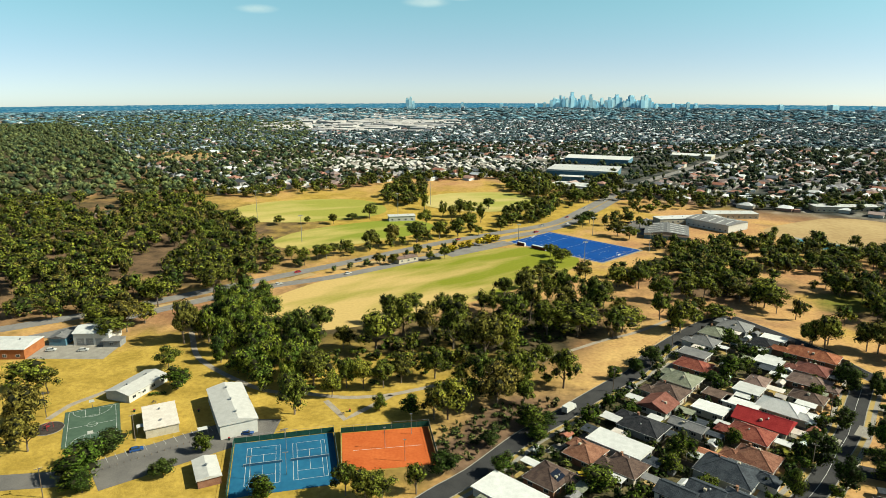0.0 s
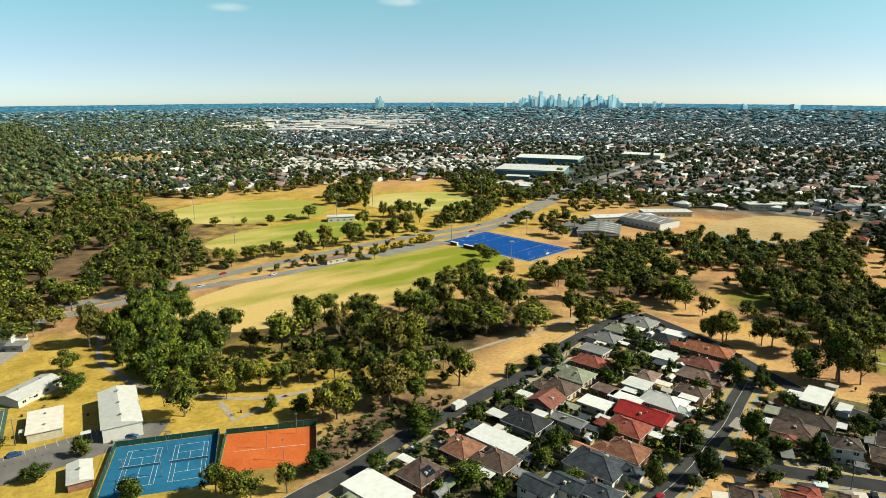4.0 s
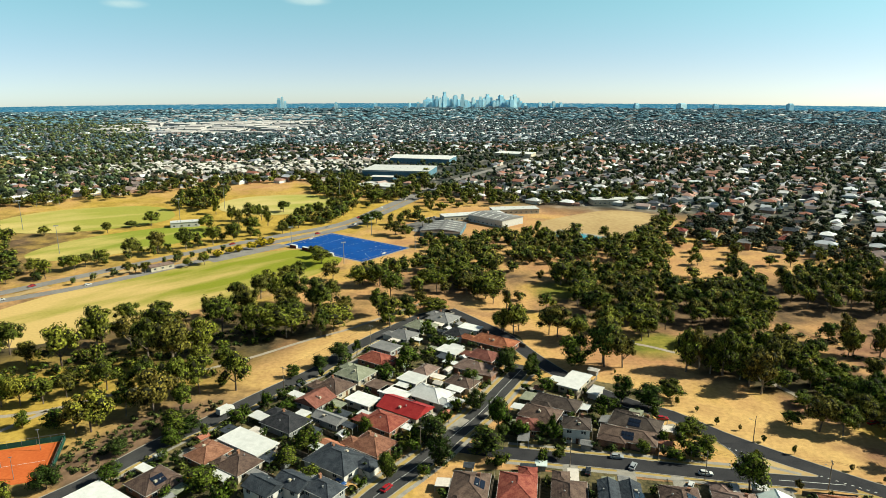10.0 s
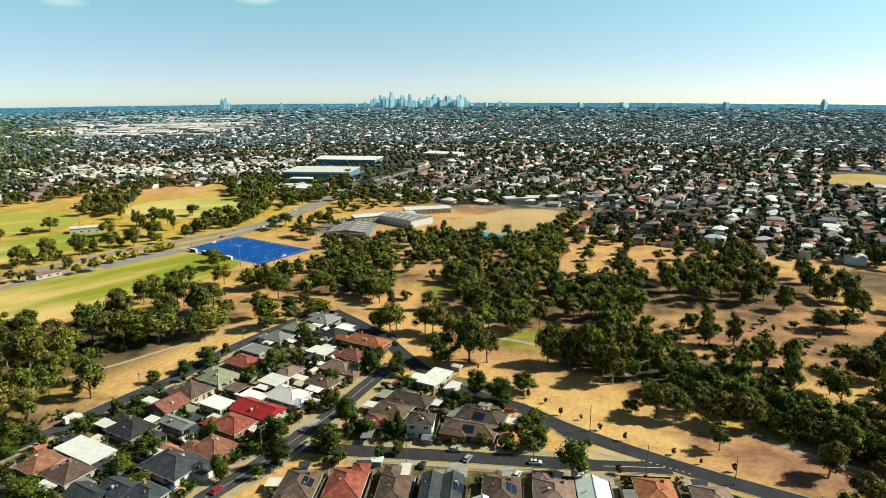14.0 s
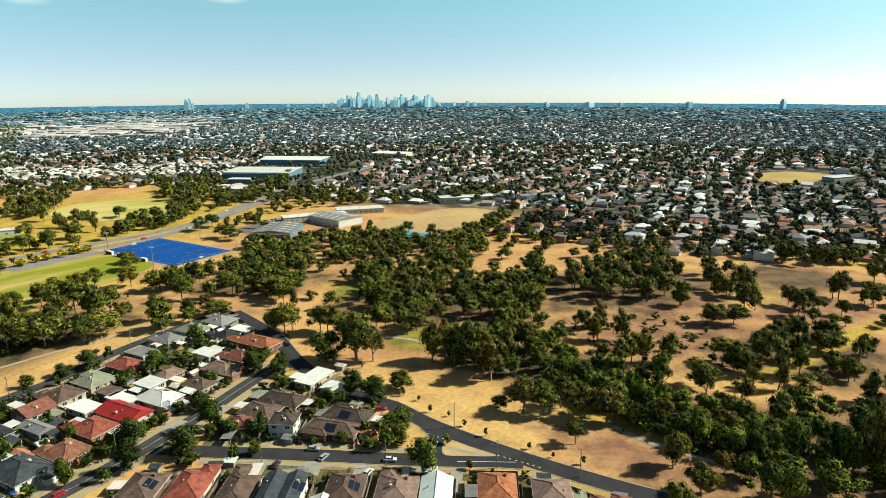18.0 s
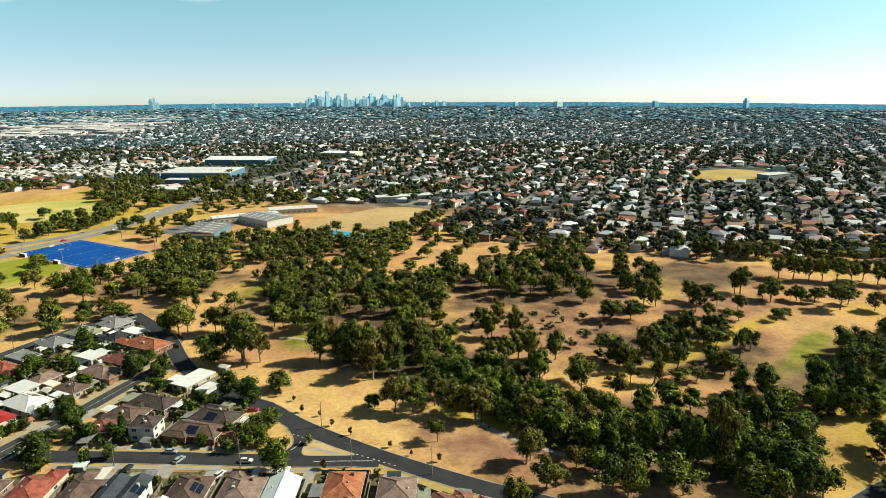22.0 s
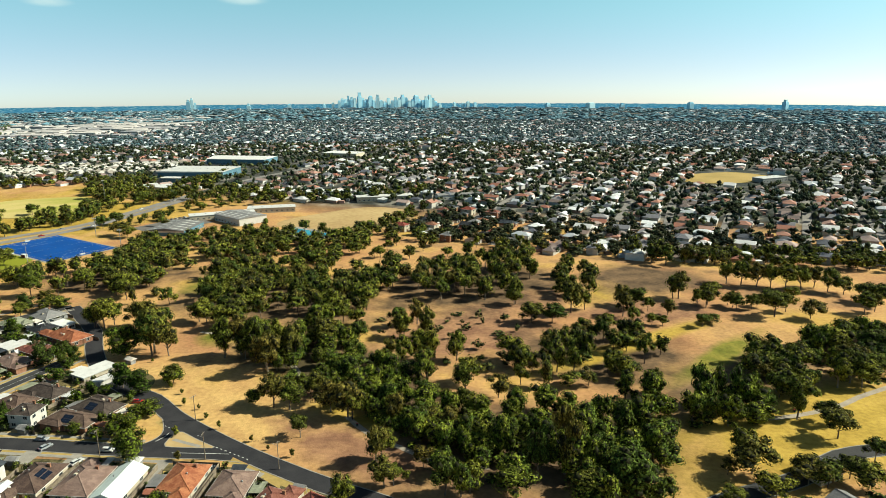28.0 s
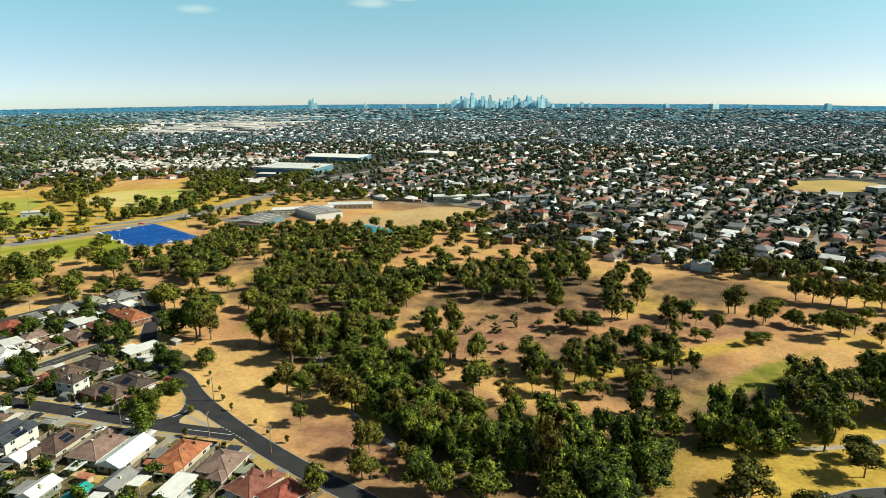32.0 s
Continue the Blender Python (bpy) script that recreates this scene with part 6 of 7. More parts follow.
house(113.4, 308.3, 13, 24, "hip", "orange", "brick", 1, 58)
house(107.9, 291, 12, 15, "hip", "brownred", "brick", 1, 58, True)
house(81.7, 274.2, 12, 9, "hip", "pink", "brick", 1, 58)
house(102.8, 278.3, 12, 17, "hip", "pink", "brick", 1, 58)
house(97.5, 262.8, 10, 14, "hip", "brown", "cream", 1, 58)
house(76.4, 265.6, 10, 11, "flat", "white", "white", 1, 58)
house(84.6, 251.8, 13, 18, "hip", "white", "cream", 1, 58, True)
house(70.3, 251.8, 7, 14, "flat", "white", "white", 1, 58)
house(75.4, 240.1, 13, 21, "gable", "crimson", "cream", 1, 58, True)
house(68.3, 229, 13, 16, "hip", "red", "brick", 1, 58)
house(66.2, 212.7, 13, 15, "hip", "terracotta", "brick", 1, 58)
house(55.6, 203.1, 15, 20, "hip", "slate", "white", 1, 58)
house(52.4, 212.7, 5, 10, "gable", "rust", "grey", 1, 58)
house(36.8, 183.4, 9, 12, "gable", "slate", "white", 2, 58)
house(45.7, 185.7, 9, 12, "gable", "slate", "white", 2, 58)
house(55.1, 182.8, 9, 13, "hip", "slate", "grey", 2, 58)
house(-11.7, 178.2, 13, 22, "flat", "white", "white", 1, 58)
house(145.1, 265, 10, 18, "flat", "white", "cream", 1, -32)
house(152.2, 256.9, 5, 9, "flat", "white", "white", 1, -32)
house(134.7, 245.4, 20, 11, "hip", "darkbrown", "brick", 1, -26)
house(127.3, 236.5, 16, 12, "hip", "brown", "brick", 1, -26)
house(138.6, 223.5, 11, 10, "hip", "darkbrown", "white", 2, -10)
house(161.6, 230, 20, 12, "hip", "darkbrown", "brick", 1, -26, True)
house(156.6, 220.9, 22, 11, "hip", "brown", "brick", 1, -20, True)
house(121.8, 227.8, 10, 10, "hip", "brownred", "brick", 1, -10)
house(99.7, 188.6, 13, 17, "hip", "brown", "brick", 1, -8, True)
house(114.5, 188.5, 13, 17, "hip", "red", "cream", 1, -8)
house(129.9, 183.9, 12, 19, "hip", "brown", "cream", 1, -8)
house(141, 180.8, 7, 16, "gable", "slate", "white", 2, -8)
house(147.5, 180.1, 7, 16, "gable", "slate", "white", 2, -8, True)
house(163, 182, 13, 18, "hip", "brown", "cream", 1, -8, True)
house(179, 179.5, 14, 18, "hip", "pink", "cream", 1, -8)
house(191, 177, 11, 20, "gable", "mint", "cream", 1, -8)
house(210.4, 178.8, 13, 17, "hip", "orange", "cream", 1, -8)
house(226.8, 174.7, 13, 15, "hip", "pink", "cream", 1, -8)
house(240.9, 164, 13, 14, "hip", "brownred", "cream", 1, -25)
house(252.6, 160.4, 12, 14, "hip", "red", "brick", 1, -35)
house(217.7, 160.3, 8, 14, "flat", "white", "cream", 1, -8)
house(197.5, 161.2, 8, 12, "gable", "grey", "cream", 1, -8)
house(175.7, 154.7, 8, 12, "gable", "white", "grey", 1, -8)
house(188.2, 154.6, 6, 9, "gable", "teal", "grey", 1, -8)
house(156.1, 172.8, 9, 12, "gable", "white", "cream", 1, -8)
house(413, 150.2, 10, 14, "gable", "grey", "white", 1, 20)
house(415, 170.9, 12, 12, "hip", "charcoal", "cream", 1, 20)


# back fences of the yards
def yards():
    """Side fences, carports, patios and small sheds fitted into the gaps between the houses."""
    rng = random.Random(29)
    taken = [(x, y, (a + c) * 0.30) for x, y, a, c, _, _ in LOTS]
    lines = [p for r in (STREET_A, STREET_B, STREET_C, STREET_D) for p in smooth_line(r, 5)]

    def open_ground(x, y, r):
        return all(math.hypot(x - a, y - c) > r + q for a, c, q in taken) and all(math.hypot(x - p.x, y - p.y) > r + 5.5 for p in lines)

    for x, y, a, c, rot, high in LOTS:
        if x > 380:
            continue
        m = pose(x, y, 0, 0, 0, rot)
        for side in rng.sample((-1, 1), 2):
            for kind in ("end", "back"):
                w, d = rng.uniform(3.2, 5.5), rng.uniform(4.5, 7.5)
                p = m @ Vector((side * (a / 2 + w / 2 + 0.7), rng.uniform(-0.2, 0.2) * c, 0)) if kind == "end" else m @ Vector((rng.uniform(-0.25, 0.25) * a, side * (c / 2 + d / 2 + 0.7), 0))
                if all(math.hypot(p.x - q, p.y - r) > 3.0 + s for q, r, s in taken if (q, r) != (x, y)) and all(math.hypot(p.x - e.x, p.y - e.y) > 8 for e in lines) and rng.random() < 0.6:
                    carport(p.x, p.y, w, d, rot, rng)
                    taken.append((p.x, p.y, 2.6))
        for e in (-1, 1):
            p = m @ Vector((rng.uniform(-0.2, 0.2) * a, e * (c / 2 + 3.2), 0))
            if all(math.hypot(p.x - q.x, p.y - q.y) > 6.5 for q in lines) and rng.random() < 0.8:
                cover = rng.choice((YELLOW_GRASS, LAWN, YELLOW_GRASS, CONCRETE, YELLOW_GRASS, STRAW))
                patch("yard", p.x, p.y, a * rng.uniform(0.5, 0.9), rng.uniform(3.5, 5.5), rot, cover, 0.055, "paved concrete yard" if cover is CONCRETE else "green yard lawn" if cover is LAWN else "dry yellow yard grass", "yard", 0.6, 0.06, int(x + y))
        for _ in range(7):
            p = m @ Vector((rng.uniform(-0.9, 0.9) * a, rng.choice((-1, 1)) * (c / 2 + rng.uniform(3, 9)), 0))
            if open_ground(p.x, p.y, 2.3):
                taken.append((p.x, p.y, 2.3))
                house(p.x, p.y, rng.uniform(3.4, 5.2), rng.uniform(3.0, 4.2), "gable", rng.choice(("white", "grey", "grey", "rust", "cream", "slate", "mint")), rng.choice(("grey", "cream", "grey")), 1, rot)
                break
        p, q = m @ Vector((a / 2 + 1.3, -c / 2 - 3, 0)), m @ Vector((a / 2 + 1.3, c / 2 + 4, 0))
        if all(math.hypot(p.x + (q.x - p.x) * t - e, p.y + (q.y - p.y) * t - f) > g * 0.8 for e, f, g in taken for t in (0.1, 0.4, 0.7, 0.9) if (e, f) != (x, y)):
            fence(p.x, p.y, q.x, q.y)


def unbuilt(spots, gap):
    """Those spots that lie clear of every house and carport."""
    lanes = [p for r in (STREET_A, STREET_B, STREET_C, STREET_D) for p in smooth_line(r, 4)]
    return [(x, y) for x, y in spots if all((x - p.x) ** 2 + (y - p.y) ** 2 > 36 for p in lanes) and not any(abs((x - a) * math.cos(radians(r)) + (y - c) * math.sin(radians(r))) < u / 2 + gap and abs((y - c) * math.cos(radians(r)) - (x - a) * math.sin(radians(r))) < v / 2 + gap for a, c, u, v, r, _ in LOTS)]


def carport(x, y, w, d, rot, rng):
    ob = thing("carport", at(x, y, rot), "open carport with flat pale metal roof", "carport", "carports and patios")
    h = rng.uniform(2.3, 2.7)
    v, f = box(-w / 2, -d / 2, h, w / 2, d / 2, h + 0.12)
    v = [(p, q, r + 0.25 * p / w) for p, q, r in v]
    mesh_object("roof", v, f, ROOFS[rng.choice(("white", "white", "grey", "cream", "olive", "slate"))], ob)
    for sx in (-1, 1):
        for sy in (-1, 1):
            mesh_object("post", *box(sx * (w / 2 - 0.15) - 0.05, sy * (d / 2 - 0.15) - 0.05, -0.1, sx * (w / 2 - 0.15) + 0.05, sy * (d / 2 - 0.15) + 0.05, h), WHITE_METAL, ob)


def fence(x0, y0, x1, y1):
    d = math.hypot(x1 - x0, y1 - y0)
    ob = thing("paling_fence", at(x0, y0, math.degrees(math.atan2(y1 - y0, x1 - x0))), "weathered grey timber paling fence", "fence", "yard fences")
    n = max(1, int(d / 2.6))
    for k in range(n):
        mesh_object("panel", *box(k * d / n, -0.03, 0.05, (k + 1) * d / n - 0.05, 0.03, 1.7 + 0.06 * (k % 2)), TIMBER, ob)
        mesh_object("post", *box(k * d / n - 0.06, 0.03, -0.1, k * d / n + 0.06, 0.14, 1.75), TIMBER, ob)


yards()
for k in range(10):
    t = k / 9
    cx, cy = 28 + 62 * t, 200 + 122 * t
    for s, ln in ((-1, 13), (1, 12)):
        fence(cx + s * 2, cy - s * 1.2, cx + s * (2 + ln * 0.85), cy - s * (1.2 + ln * 0.53))
    if k < 9:
        fence(cx, cy, cx + 6.6, cy + 13.1)
for x, y in ((107, 194), (122, 192), (136, 190), (153, 189), (170, 188), (201, 186), (219, 184), (233, 178)):
    fence(x, y, x - 3.4, y - 24)
for x0, y0, x1, y1 in ((203, 190.5, 219, 188.5), (233, 180, 243, 171), (122, 250, 150, 234), (150, 234, 176, 222), (128, 232, 146, 214)):
    fence(x0, y0, x1, y1)
for x, y, w, d, rot in ((84, 236, 4, 14, -32), (90, 246, 4, 12, -32), (133, 201.2, 5, 9, -8), (151, 198.9, 6, 8, -8), (167, 195.9, 4, 9, -8), (198.4, 187.4, 4, 14, -8), (48, 288, 4, 10, -32), (30, 262, 4, 10, -32), (2, 212, 4, 12, -32),
                        (110, 243, 9, 4, 58), (228, 184, 12, 6, -30), (96, 232, 4, 10, -32), (44, 196, 14, 5, 58), (176, 230, 5, 8, 20), (126, 262, 7, 4, -32)):
    patch("driveway", x, y, w, d, rot, CONCRETE, 0.06, "pale concrete driveway", "driveway")
for x, y, w, d, m in ((66, 258, 6, 5, LAWN), (205, 184, 14, 6, YELLOW_GRASS), (200, 166, 12, 10, YELLOW_GRASS), (234, 176, 14, 10, YELLOW_GRASS), (58, 215, 9, 6, STRAW), (78, 222, 6, 6, LAWN), (146, 212, 10, 2.5, LAWN)):
    patch("yard_lawn", x, y, w, d, 58 if y > 205 else -8, m, 0.037, "small yard lawn" if m is LAWN else "dry yellow yard grass", "lawn", 0.6, 0.05, int(x))
woodland("garden_trees", unbuilt(scatter([(-30, 166), (62, 166), (92, 214), (122, 288), (88, 350), (44, 290)], 12.5, 51), 3.0), (4, 9.5), (4, 8.5), ROUND_STUFF, "leafy garden trees between houses", 52)
woodland("garden_trees", unbuilt(scatter([(84, 144), (250, 140), (240, 170), (95, 196)], 11, 53), 3.0), (4, 8), (4, 8), ROUND_STUFF, "leafy garden trees behind the southern row", 54)
woodland("garden_shrubs", unbuilt(scatter([(-30, 166), (62, 166), (92, 214), (122, 288), (88, 350), (44, 290)], 5.5, 21), 1.6), (1.2, 5.0), (2.0, 5.4), leafage("garden_leaves", [(0.022, 0.038, 0.010), (0.042, 0.066, 0.013), (0.09, 0.10, 0.02)], True), "mixed garden shrubs between houses", 22, SHRUB, "shrubs", False)
woodland("garden_trees", unbuilt(scatter([(104, 202), (178, 208), (192, 238), (166, 250), (130, 270)], 9, 55), 2.2), (4, 9), (4, 8), ROUND_STUFF, "dense garden trees round brick houses", 56)
woodland("street_trees", unbuilt(avenue(STREET_D, (6.8,), 22, 57) + avenue(STREET_C, (-7.2, 7.2), 26, 58) + avenue(STREET_A[4:], (-6.6,), 15, 59), 1.5), (3.5, 7.5), (3.5, 6.5), ROUND_STUFF, "leafy street trees on the verges", 60)
woodland("garden_shrubs", unbuilt(scatter([(104, 202), (178, 208), (168, 246), (130, 268)], 5.5, 23), 1.6), (1.2, 4.6), (2.0, 4.8), MATS["garden_leaves"], "hedges and shrubs round brick houses", 24, SHRUB, "shrubs", False)
woodland("garden_shrubs", unbuilt(scatter([(84, 150), (240, 146), (236, 186), (92, 200)], 6, 25), 1.6), (1.2, 4.2), (2.0, 4.6), MATS["garden_leaves"], "garden shrubs behind the southern row", 26, SHRUB, "shrubs", False)
woodland("garden_shrubs", unbuilt(scatter([(384, 140), (450, 150), (448, 172), (400, 160)], 9, 27), 1.6), (2, 5), (3, 6), MATS["garden_leaves"], "dense garden shrubs", 28, SHRUB, "shrubs", False)


# ---- larger buildings ----
def hall(name, x, y, w, d, high, rot, label, style="gable", roof="white", wall="white", pitch=0.22, doors=0, stripe=None, skylights=0):
    ob = thing(name, at(x, y, rot), label, "building")
    v, f = box(-w / 2, -d / 2, -0.3, w / 2, d / 2, high - 0.02)
    if style == "gable":
        t, i = high + min(w, d) / 2 * pitch - 0.05, len(v)
        v += [(-w / 2, 0, t), (w / 2, 0, t)] if w >= d else [(0, -d / 2, t), (0, d / 2, t)]
        f += [(4, 7, i), (6, 5, i + 1)] if w >= d else [(5, 4, i), (7, 6, i + 1)]
    mesh_object("wall", v, f, WALLS[wall] if wall in WALLS else wall, ob)
    rv, rf, ridges = roof_shape(style, w, d, high, 0.4, pitch)
    top = mesh_object("roof", rv, rf, ROOFS[roof], ob)
    n = int(max(w, d) / 5)
    for k in range(n):
        u = (k + 0.5) / n - 0.5
        for s in (-1, 1):
            m = pose(u * w, s * d / 2, 1.1) if w >= d else pose(s * w / 2, u * d, 1.1, 0, 0, 90)
            share("pane", PANE_MESH, share("window", FRAME_MESH, ob, m), Matrix())
    for k in range(doors):
        mesh_object("roller_door", *box(-w / 2 + 1.5 + k * 4.5, -d / 2 - 0.06, 0, -w / 2 + 5.0 + k * 4.5, -d / 2 + 0.05, min(3.4, high - 0.5)), GREY_METAL, ob, "dark roller door")
    for k in range(int(max(w, d) / 9)):
        u = (k + 0.5) / int(max(w, d) / 9) - 0.5
        c = (u * w, 0) if w >= d else (0, u * d)
        z = high + (min(w, d) / 2 + 0.4) * pitch if style == "gable" else high + 0.3
        mesh_object("roof_vent", *solid([tube((*c, z - 0.1), (*c, z + 0.5), 0.35, 0.3, 8), tube((*c, z + 0.5), (*c, z + 0.62), 0.5, 0.2, 8)]), GREY_METAL, top)
    if skylights:
        for k in range(skylights):
            u = ((k + 0.5) / skylights - 0.5) * (w if w >= d else d)
            for e in (-1, 1):
                half, tilt = min(w, d) / 2, math.degrees(math.atan(pitch)) if style == "gable" else 0
                z = high + (half * 0.5 + 0.4) * pitch + 0.06 if style == "gable" else high + 0.33
                strip_light = mesh_object("skylight", *box(-0.6, -half * 0.36, 0, 0.6, half * 0.36, 0.06), WHITE_METAL, top, "translucent white roof strip")
                strip_light.matrix_basis = pose(u, e * half * 0.5, z, -e * tilt, 0, 0) if w >= d else pose(e * half * 0.5, u, z, 0, e * tilt, 0) @ pose(0, 0, 0, 0, 0, 90)
    if stripe:
        mesh_object("fascia_stripe", *solid([box(-w / 2 - 0.08, -d / 2 - 0.08, high - 1.6, w / 2 + 0.08, -d / 2, high - 0.3), box(-w / 2 - 0.08, -d / 2, high - 1.6, -w / 2, d / 2, high - 0.3)]), stripe, ob)
    return ob


BLUE_WALL = surface("blue_cladding", (0.10, 0.21, 0.29), (0.16, 0.30, 0.39), 0.2, 0.6)
hall("community_hall", -119.5, 210, 13, 32, 5.6, 37.6, "white gabled community hall with metal roof", roof="pale")
hall("pavilion", -168.5, 223, 11.5, 21, 3.4, -8, "white gabled sports pavilion", roof="pale")
hall("clubroom", -142.6, 199.8, 11, 18.6, 3.4, 37.6, "low clubroom with stained pale flat roof", "flat", "cream", "cream")
hall("brick_shed", -108, 172.5, 7, 12.5, 3.0, 37.6, "small brick shed with pale roof", "gable", "pale", "brick")
hall("workshop", -222, 268, 17, 13, 6.0, 12, "white workshop with wide dark doorways", "gable", "white", "white", 0.25, 3)
hall("blue_shed", -237, 262, 8, 9, 4.0, 12, "blue metal shed beside the workshop", "gable", "grey", BLUE_WALL)
hall("warehouse", -252, 246, 24, 16, 5.0, 12, "brick warehouse with pale roof", "gable", "white", surface("orange_brick", (0.38, 0.13, 0.05), (0.52, 0.2, 0.08), 0.4), 0.2)
hall("side_shed", -210, 264, 8, 6, 3.0, 12, "low grey metal lean-to shed", "flat", "grey", "grey")
hall("sports_centre", 82.6, 564.4, 34, 40, 4.6, -8, "low sports centre with grey metal roof", "gable", "grey", BLUE_WALL, 0.12, stripe=WHITE_METAL, skylights=5)
hall("sports_centre", 129.5, 604, 29, 41, 6.5, 46, "large pool hall with pale metal roof", "gable", "grey", "white", 0.12, skylights=5)
hall("sports_centre", 108, 622, 60, 14, 4.5, 20, "flat white annexe of the sports centre", "flat", "white", "cream")
hall("sports_centre", 150, 648, 46, 16, 4.5, 10, "flat white annexe behind the pool hall", "flat", "white", "cream")
patch("pool", 198, 546, 44, 20, -38, WATER, 0.1, "turquoise outdoor swimming pool", "pool")
patch("pool_deck", 198, 546, 56, 30, -38, CONCRETE, 0.06, "pale concrete pool deck", "pool deck")
hall("hardware_store", 19, 862, 86, 58, 8.0, -9, "large blue-fronted retail warehouse with white roof", "flat", "white", BLUE_WALL, stripe=WHITE_METAL, skylights=6)
hall("hardware_store", 3, 806, 29, 14, 5.0, -9, "smaller blue retail building", "flat", "white", BLUE_WALL)
hall("retail_warehouse", 42, 998, 90, 50, 8.0, -12, "broad white-roofed retail warehouse", "gable", "white", BLUE_WALL, 0.10)
hall("retail_warehouse", 4, 757, 46, 26, 4.5, -25, "low white-roofed shop behind roadside trees", "flat", "white", "cream")
hall("retail_warehouse", 186, 1080, 60, 34, 6.0, -20, "pale flat-roofed industrial warehouse", "flat", "white", "cream")
hall("school_building", 262, 690, 60, 16, 5.0, 8, "long pale flat-roofed school building", "flat", "white", "cream")
hall("school_building", 340, 690, 46, 14, 5.0, 14, "pale gabled school building with grey roof", "gable", "grey", "white", 0.15)
hall("school_building", 200, 720, 50, 16, 5.0, 4, "long flat-roofed school block", "flat", "white", "white")
hall("grandstand", -148, 575, 24, 10, 4.5, 22, "white pavilion between the ovals", "flat", "white", "white")
hall("change_rooms", -110, 440, 16, 7, 3.2, 48, "low cream toilet block at the oval", "flat", "pink", "cream")
hall("club_house", 720, 745, 40, 16, 5.0, 20, "pale clubhouse beside the yellow oval", "flat", "white", "grey")

CAR_RED = plain("red_enamel", (0.42, 0.02, 0.03), 0.35)


# ---- small things round the halls and courts ----
pit = thing("sandpit", at(-180.6, 188.5, 0, 0.04), "round play area with dark rubber mulch and pale edging", "playground")
mesh_object("mulch_bed", *tube((0, 0, 0), (0, 0, 0.08), 5.0, 5.0, 20), surface("dark_mulch", (0.05, 0.04, 0.035), (0.10, 0.08, 0.07), 0.8, 0.95, 0.4), pit)
mesh_object("edging", *solid([tube((5.1 * math.cos(0.314 * k), 5.1 * math.sin(0.314 * k), 0.1), (5.1 * math.cos(0.314 * (k + 1)), 5.1 * math.sin(0.314 * (k + 1)), 0.1), 0.12, 0.12, 5) for k in range(20)]), CONCRETE, pit)
mesh_object("play_frame", *solid([tube((sx, sy, 0), (sx * 0.6, sy, 2.2), 0.06, 0.06) for sx in (-1, 1) for sy in (-1.5, 1.5)] + [tube((0, -1.6, 2.2), (0, 1.6, 2.2), 0.07, 0.07), box(-0.6, -0.5, 1.0, 0.6, 0.5, 1.1)]), CAR_RED, pit, "red metal climbing frame")
woodland("hedge", [(-158.0 + 1.1 * k, 220.6 + 0.5 * k) for k in range(-2, 3)], (1.0, 1.5), (1.8, 2.4), ROUND_STUFF, "clipped green hedge beside the pavilion", 301, SHRUB, "hedge", False)


def bench(x, y, rot):
    ob = thing("bench", at(x, y, rot), "timber park bench on steel legs", "bench", "park benches")
    for k in range(3):
        mesh_object("slat", *box(-0.9, -0.22 + k * 0.16, 0.44, 0.9, -0.1 + k * 0.16, 0.48), TIMBER, ob)
    mesh_object("backrest", *box(-0.9, 0.26, 0.6, 0.9, 0.3, 0.9), TIMBER, ob)
    for sx in (-0.7, 0.7):
        mesh_object("leg", *solid([box(sx - 0.04, -0.2, 0, sx + 0.04, -0.14, 0.44), box(sx - 0.04, 0.2, 0, sx + 0.04, 0.26, 0.9)]), GREY_METAL, ob)


def bin_post(x, y, colour):
    ob = thing("litter_bin", at(x, y, 20), "green wheeled litter bin with coloured lid", "bin", "litter bins")
    mesh_object("body", *profile_body([(-0.28, 0.05), (0.28, 0.05), (0.33, 0.95), (-0.33, 0.95)], 0.3, 0.0), MESH, ob)
    mesh_object("lid", *box(-0.36, -0.34, 0.95, 0.36, 0.34, 1.05), colour, ob)


def profile_body(points, half, taper):
    """A body from its side outline, a little narrower towards the top."""
    top = max(p[1] for p in points)
    v = [(x, s * (half - taper * max(0, z - 0.8) / top), z) for s in (-1, 1) for x, z in points]
    n = len(points)
    return v, [tuple(range(n - 1, -1, -1)), tuple(range(n, 2 * n))] + [(k, (k + 1) % n, n + (k + 1) % n, n + k) for k in range(n)]


for x, y, rot in ((-79, 219, 30), (-68, 229, 60), (-110, 229, 10), (-155, 214, -8), (-96, 203, 24), (240, 252, -40), (286, 193, 30), (430, 206, 10)):
    bench(x, y, rot)
for x, y in ((-77, 222), (-134, 211), (-158, 206), (-112, 194), (432, 212), (263, 213)):
    bin_post(x, y, CAR_RED)
for x, y in ((-10.5, -7.0), (0.6, -7.0), (0.6, 8.0)):
    mesh_object("light_pole", *tube((x, y, 0), (x, y, 8), 0.11, 0.08), GREY_METAL, tennis)
    mesh_object("lamp_head", *box(x - 0.9, y - 0.15, 7.9, x + 0.9, y + 0.15, 8.1), GREY_METAL, tennis)
for k in range(22):
    t = k / 21
    post = thing("bollard", at(-146 + 30 * t, 178.5 + 33 * t - 12.5, 48), "low timber bollard at the car park edge", "bollard", "car park bollards")
    mesh_object("post", *tube((0, 0, -0.1), (0, 0, 0.8), 0.1, 0.09, 6), TIMBER, post)
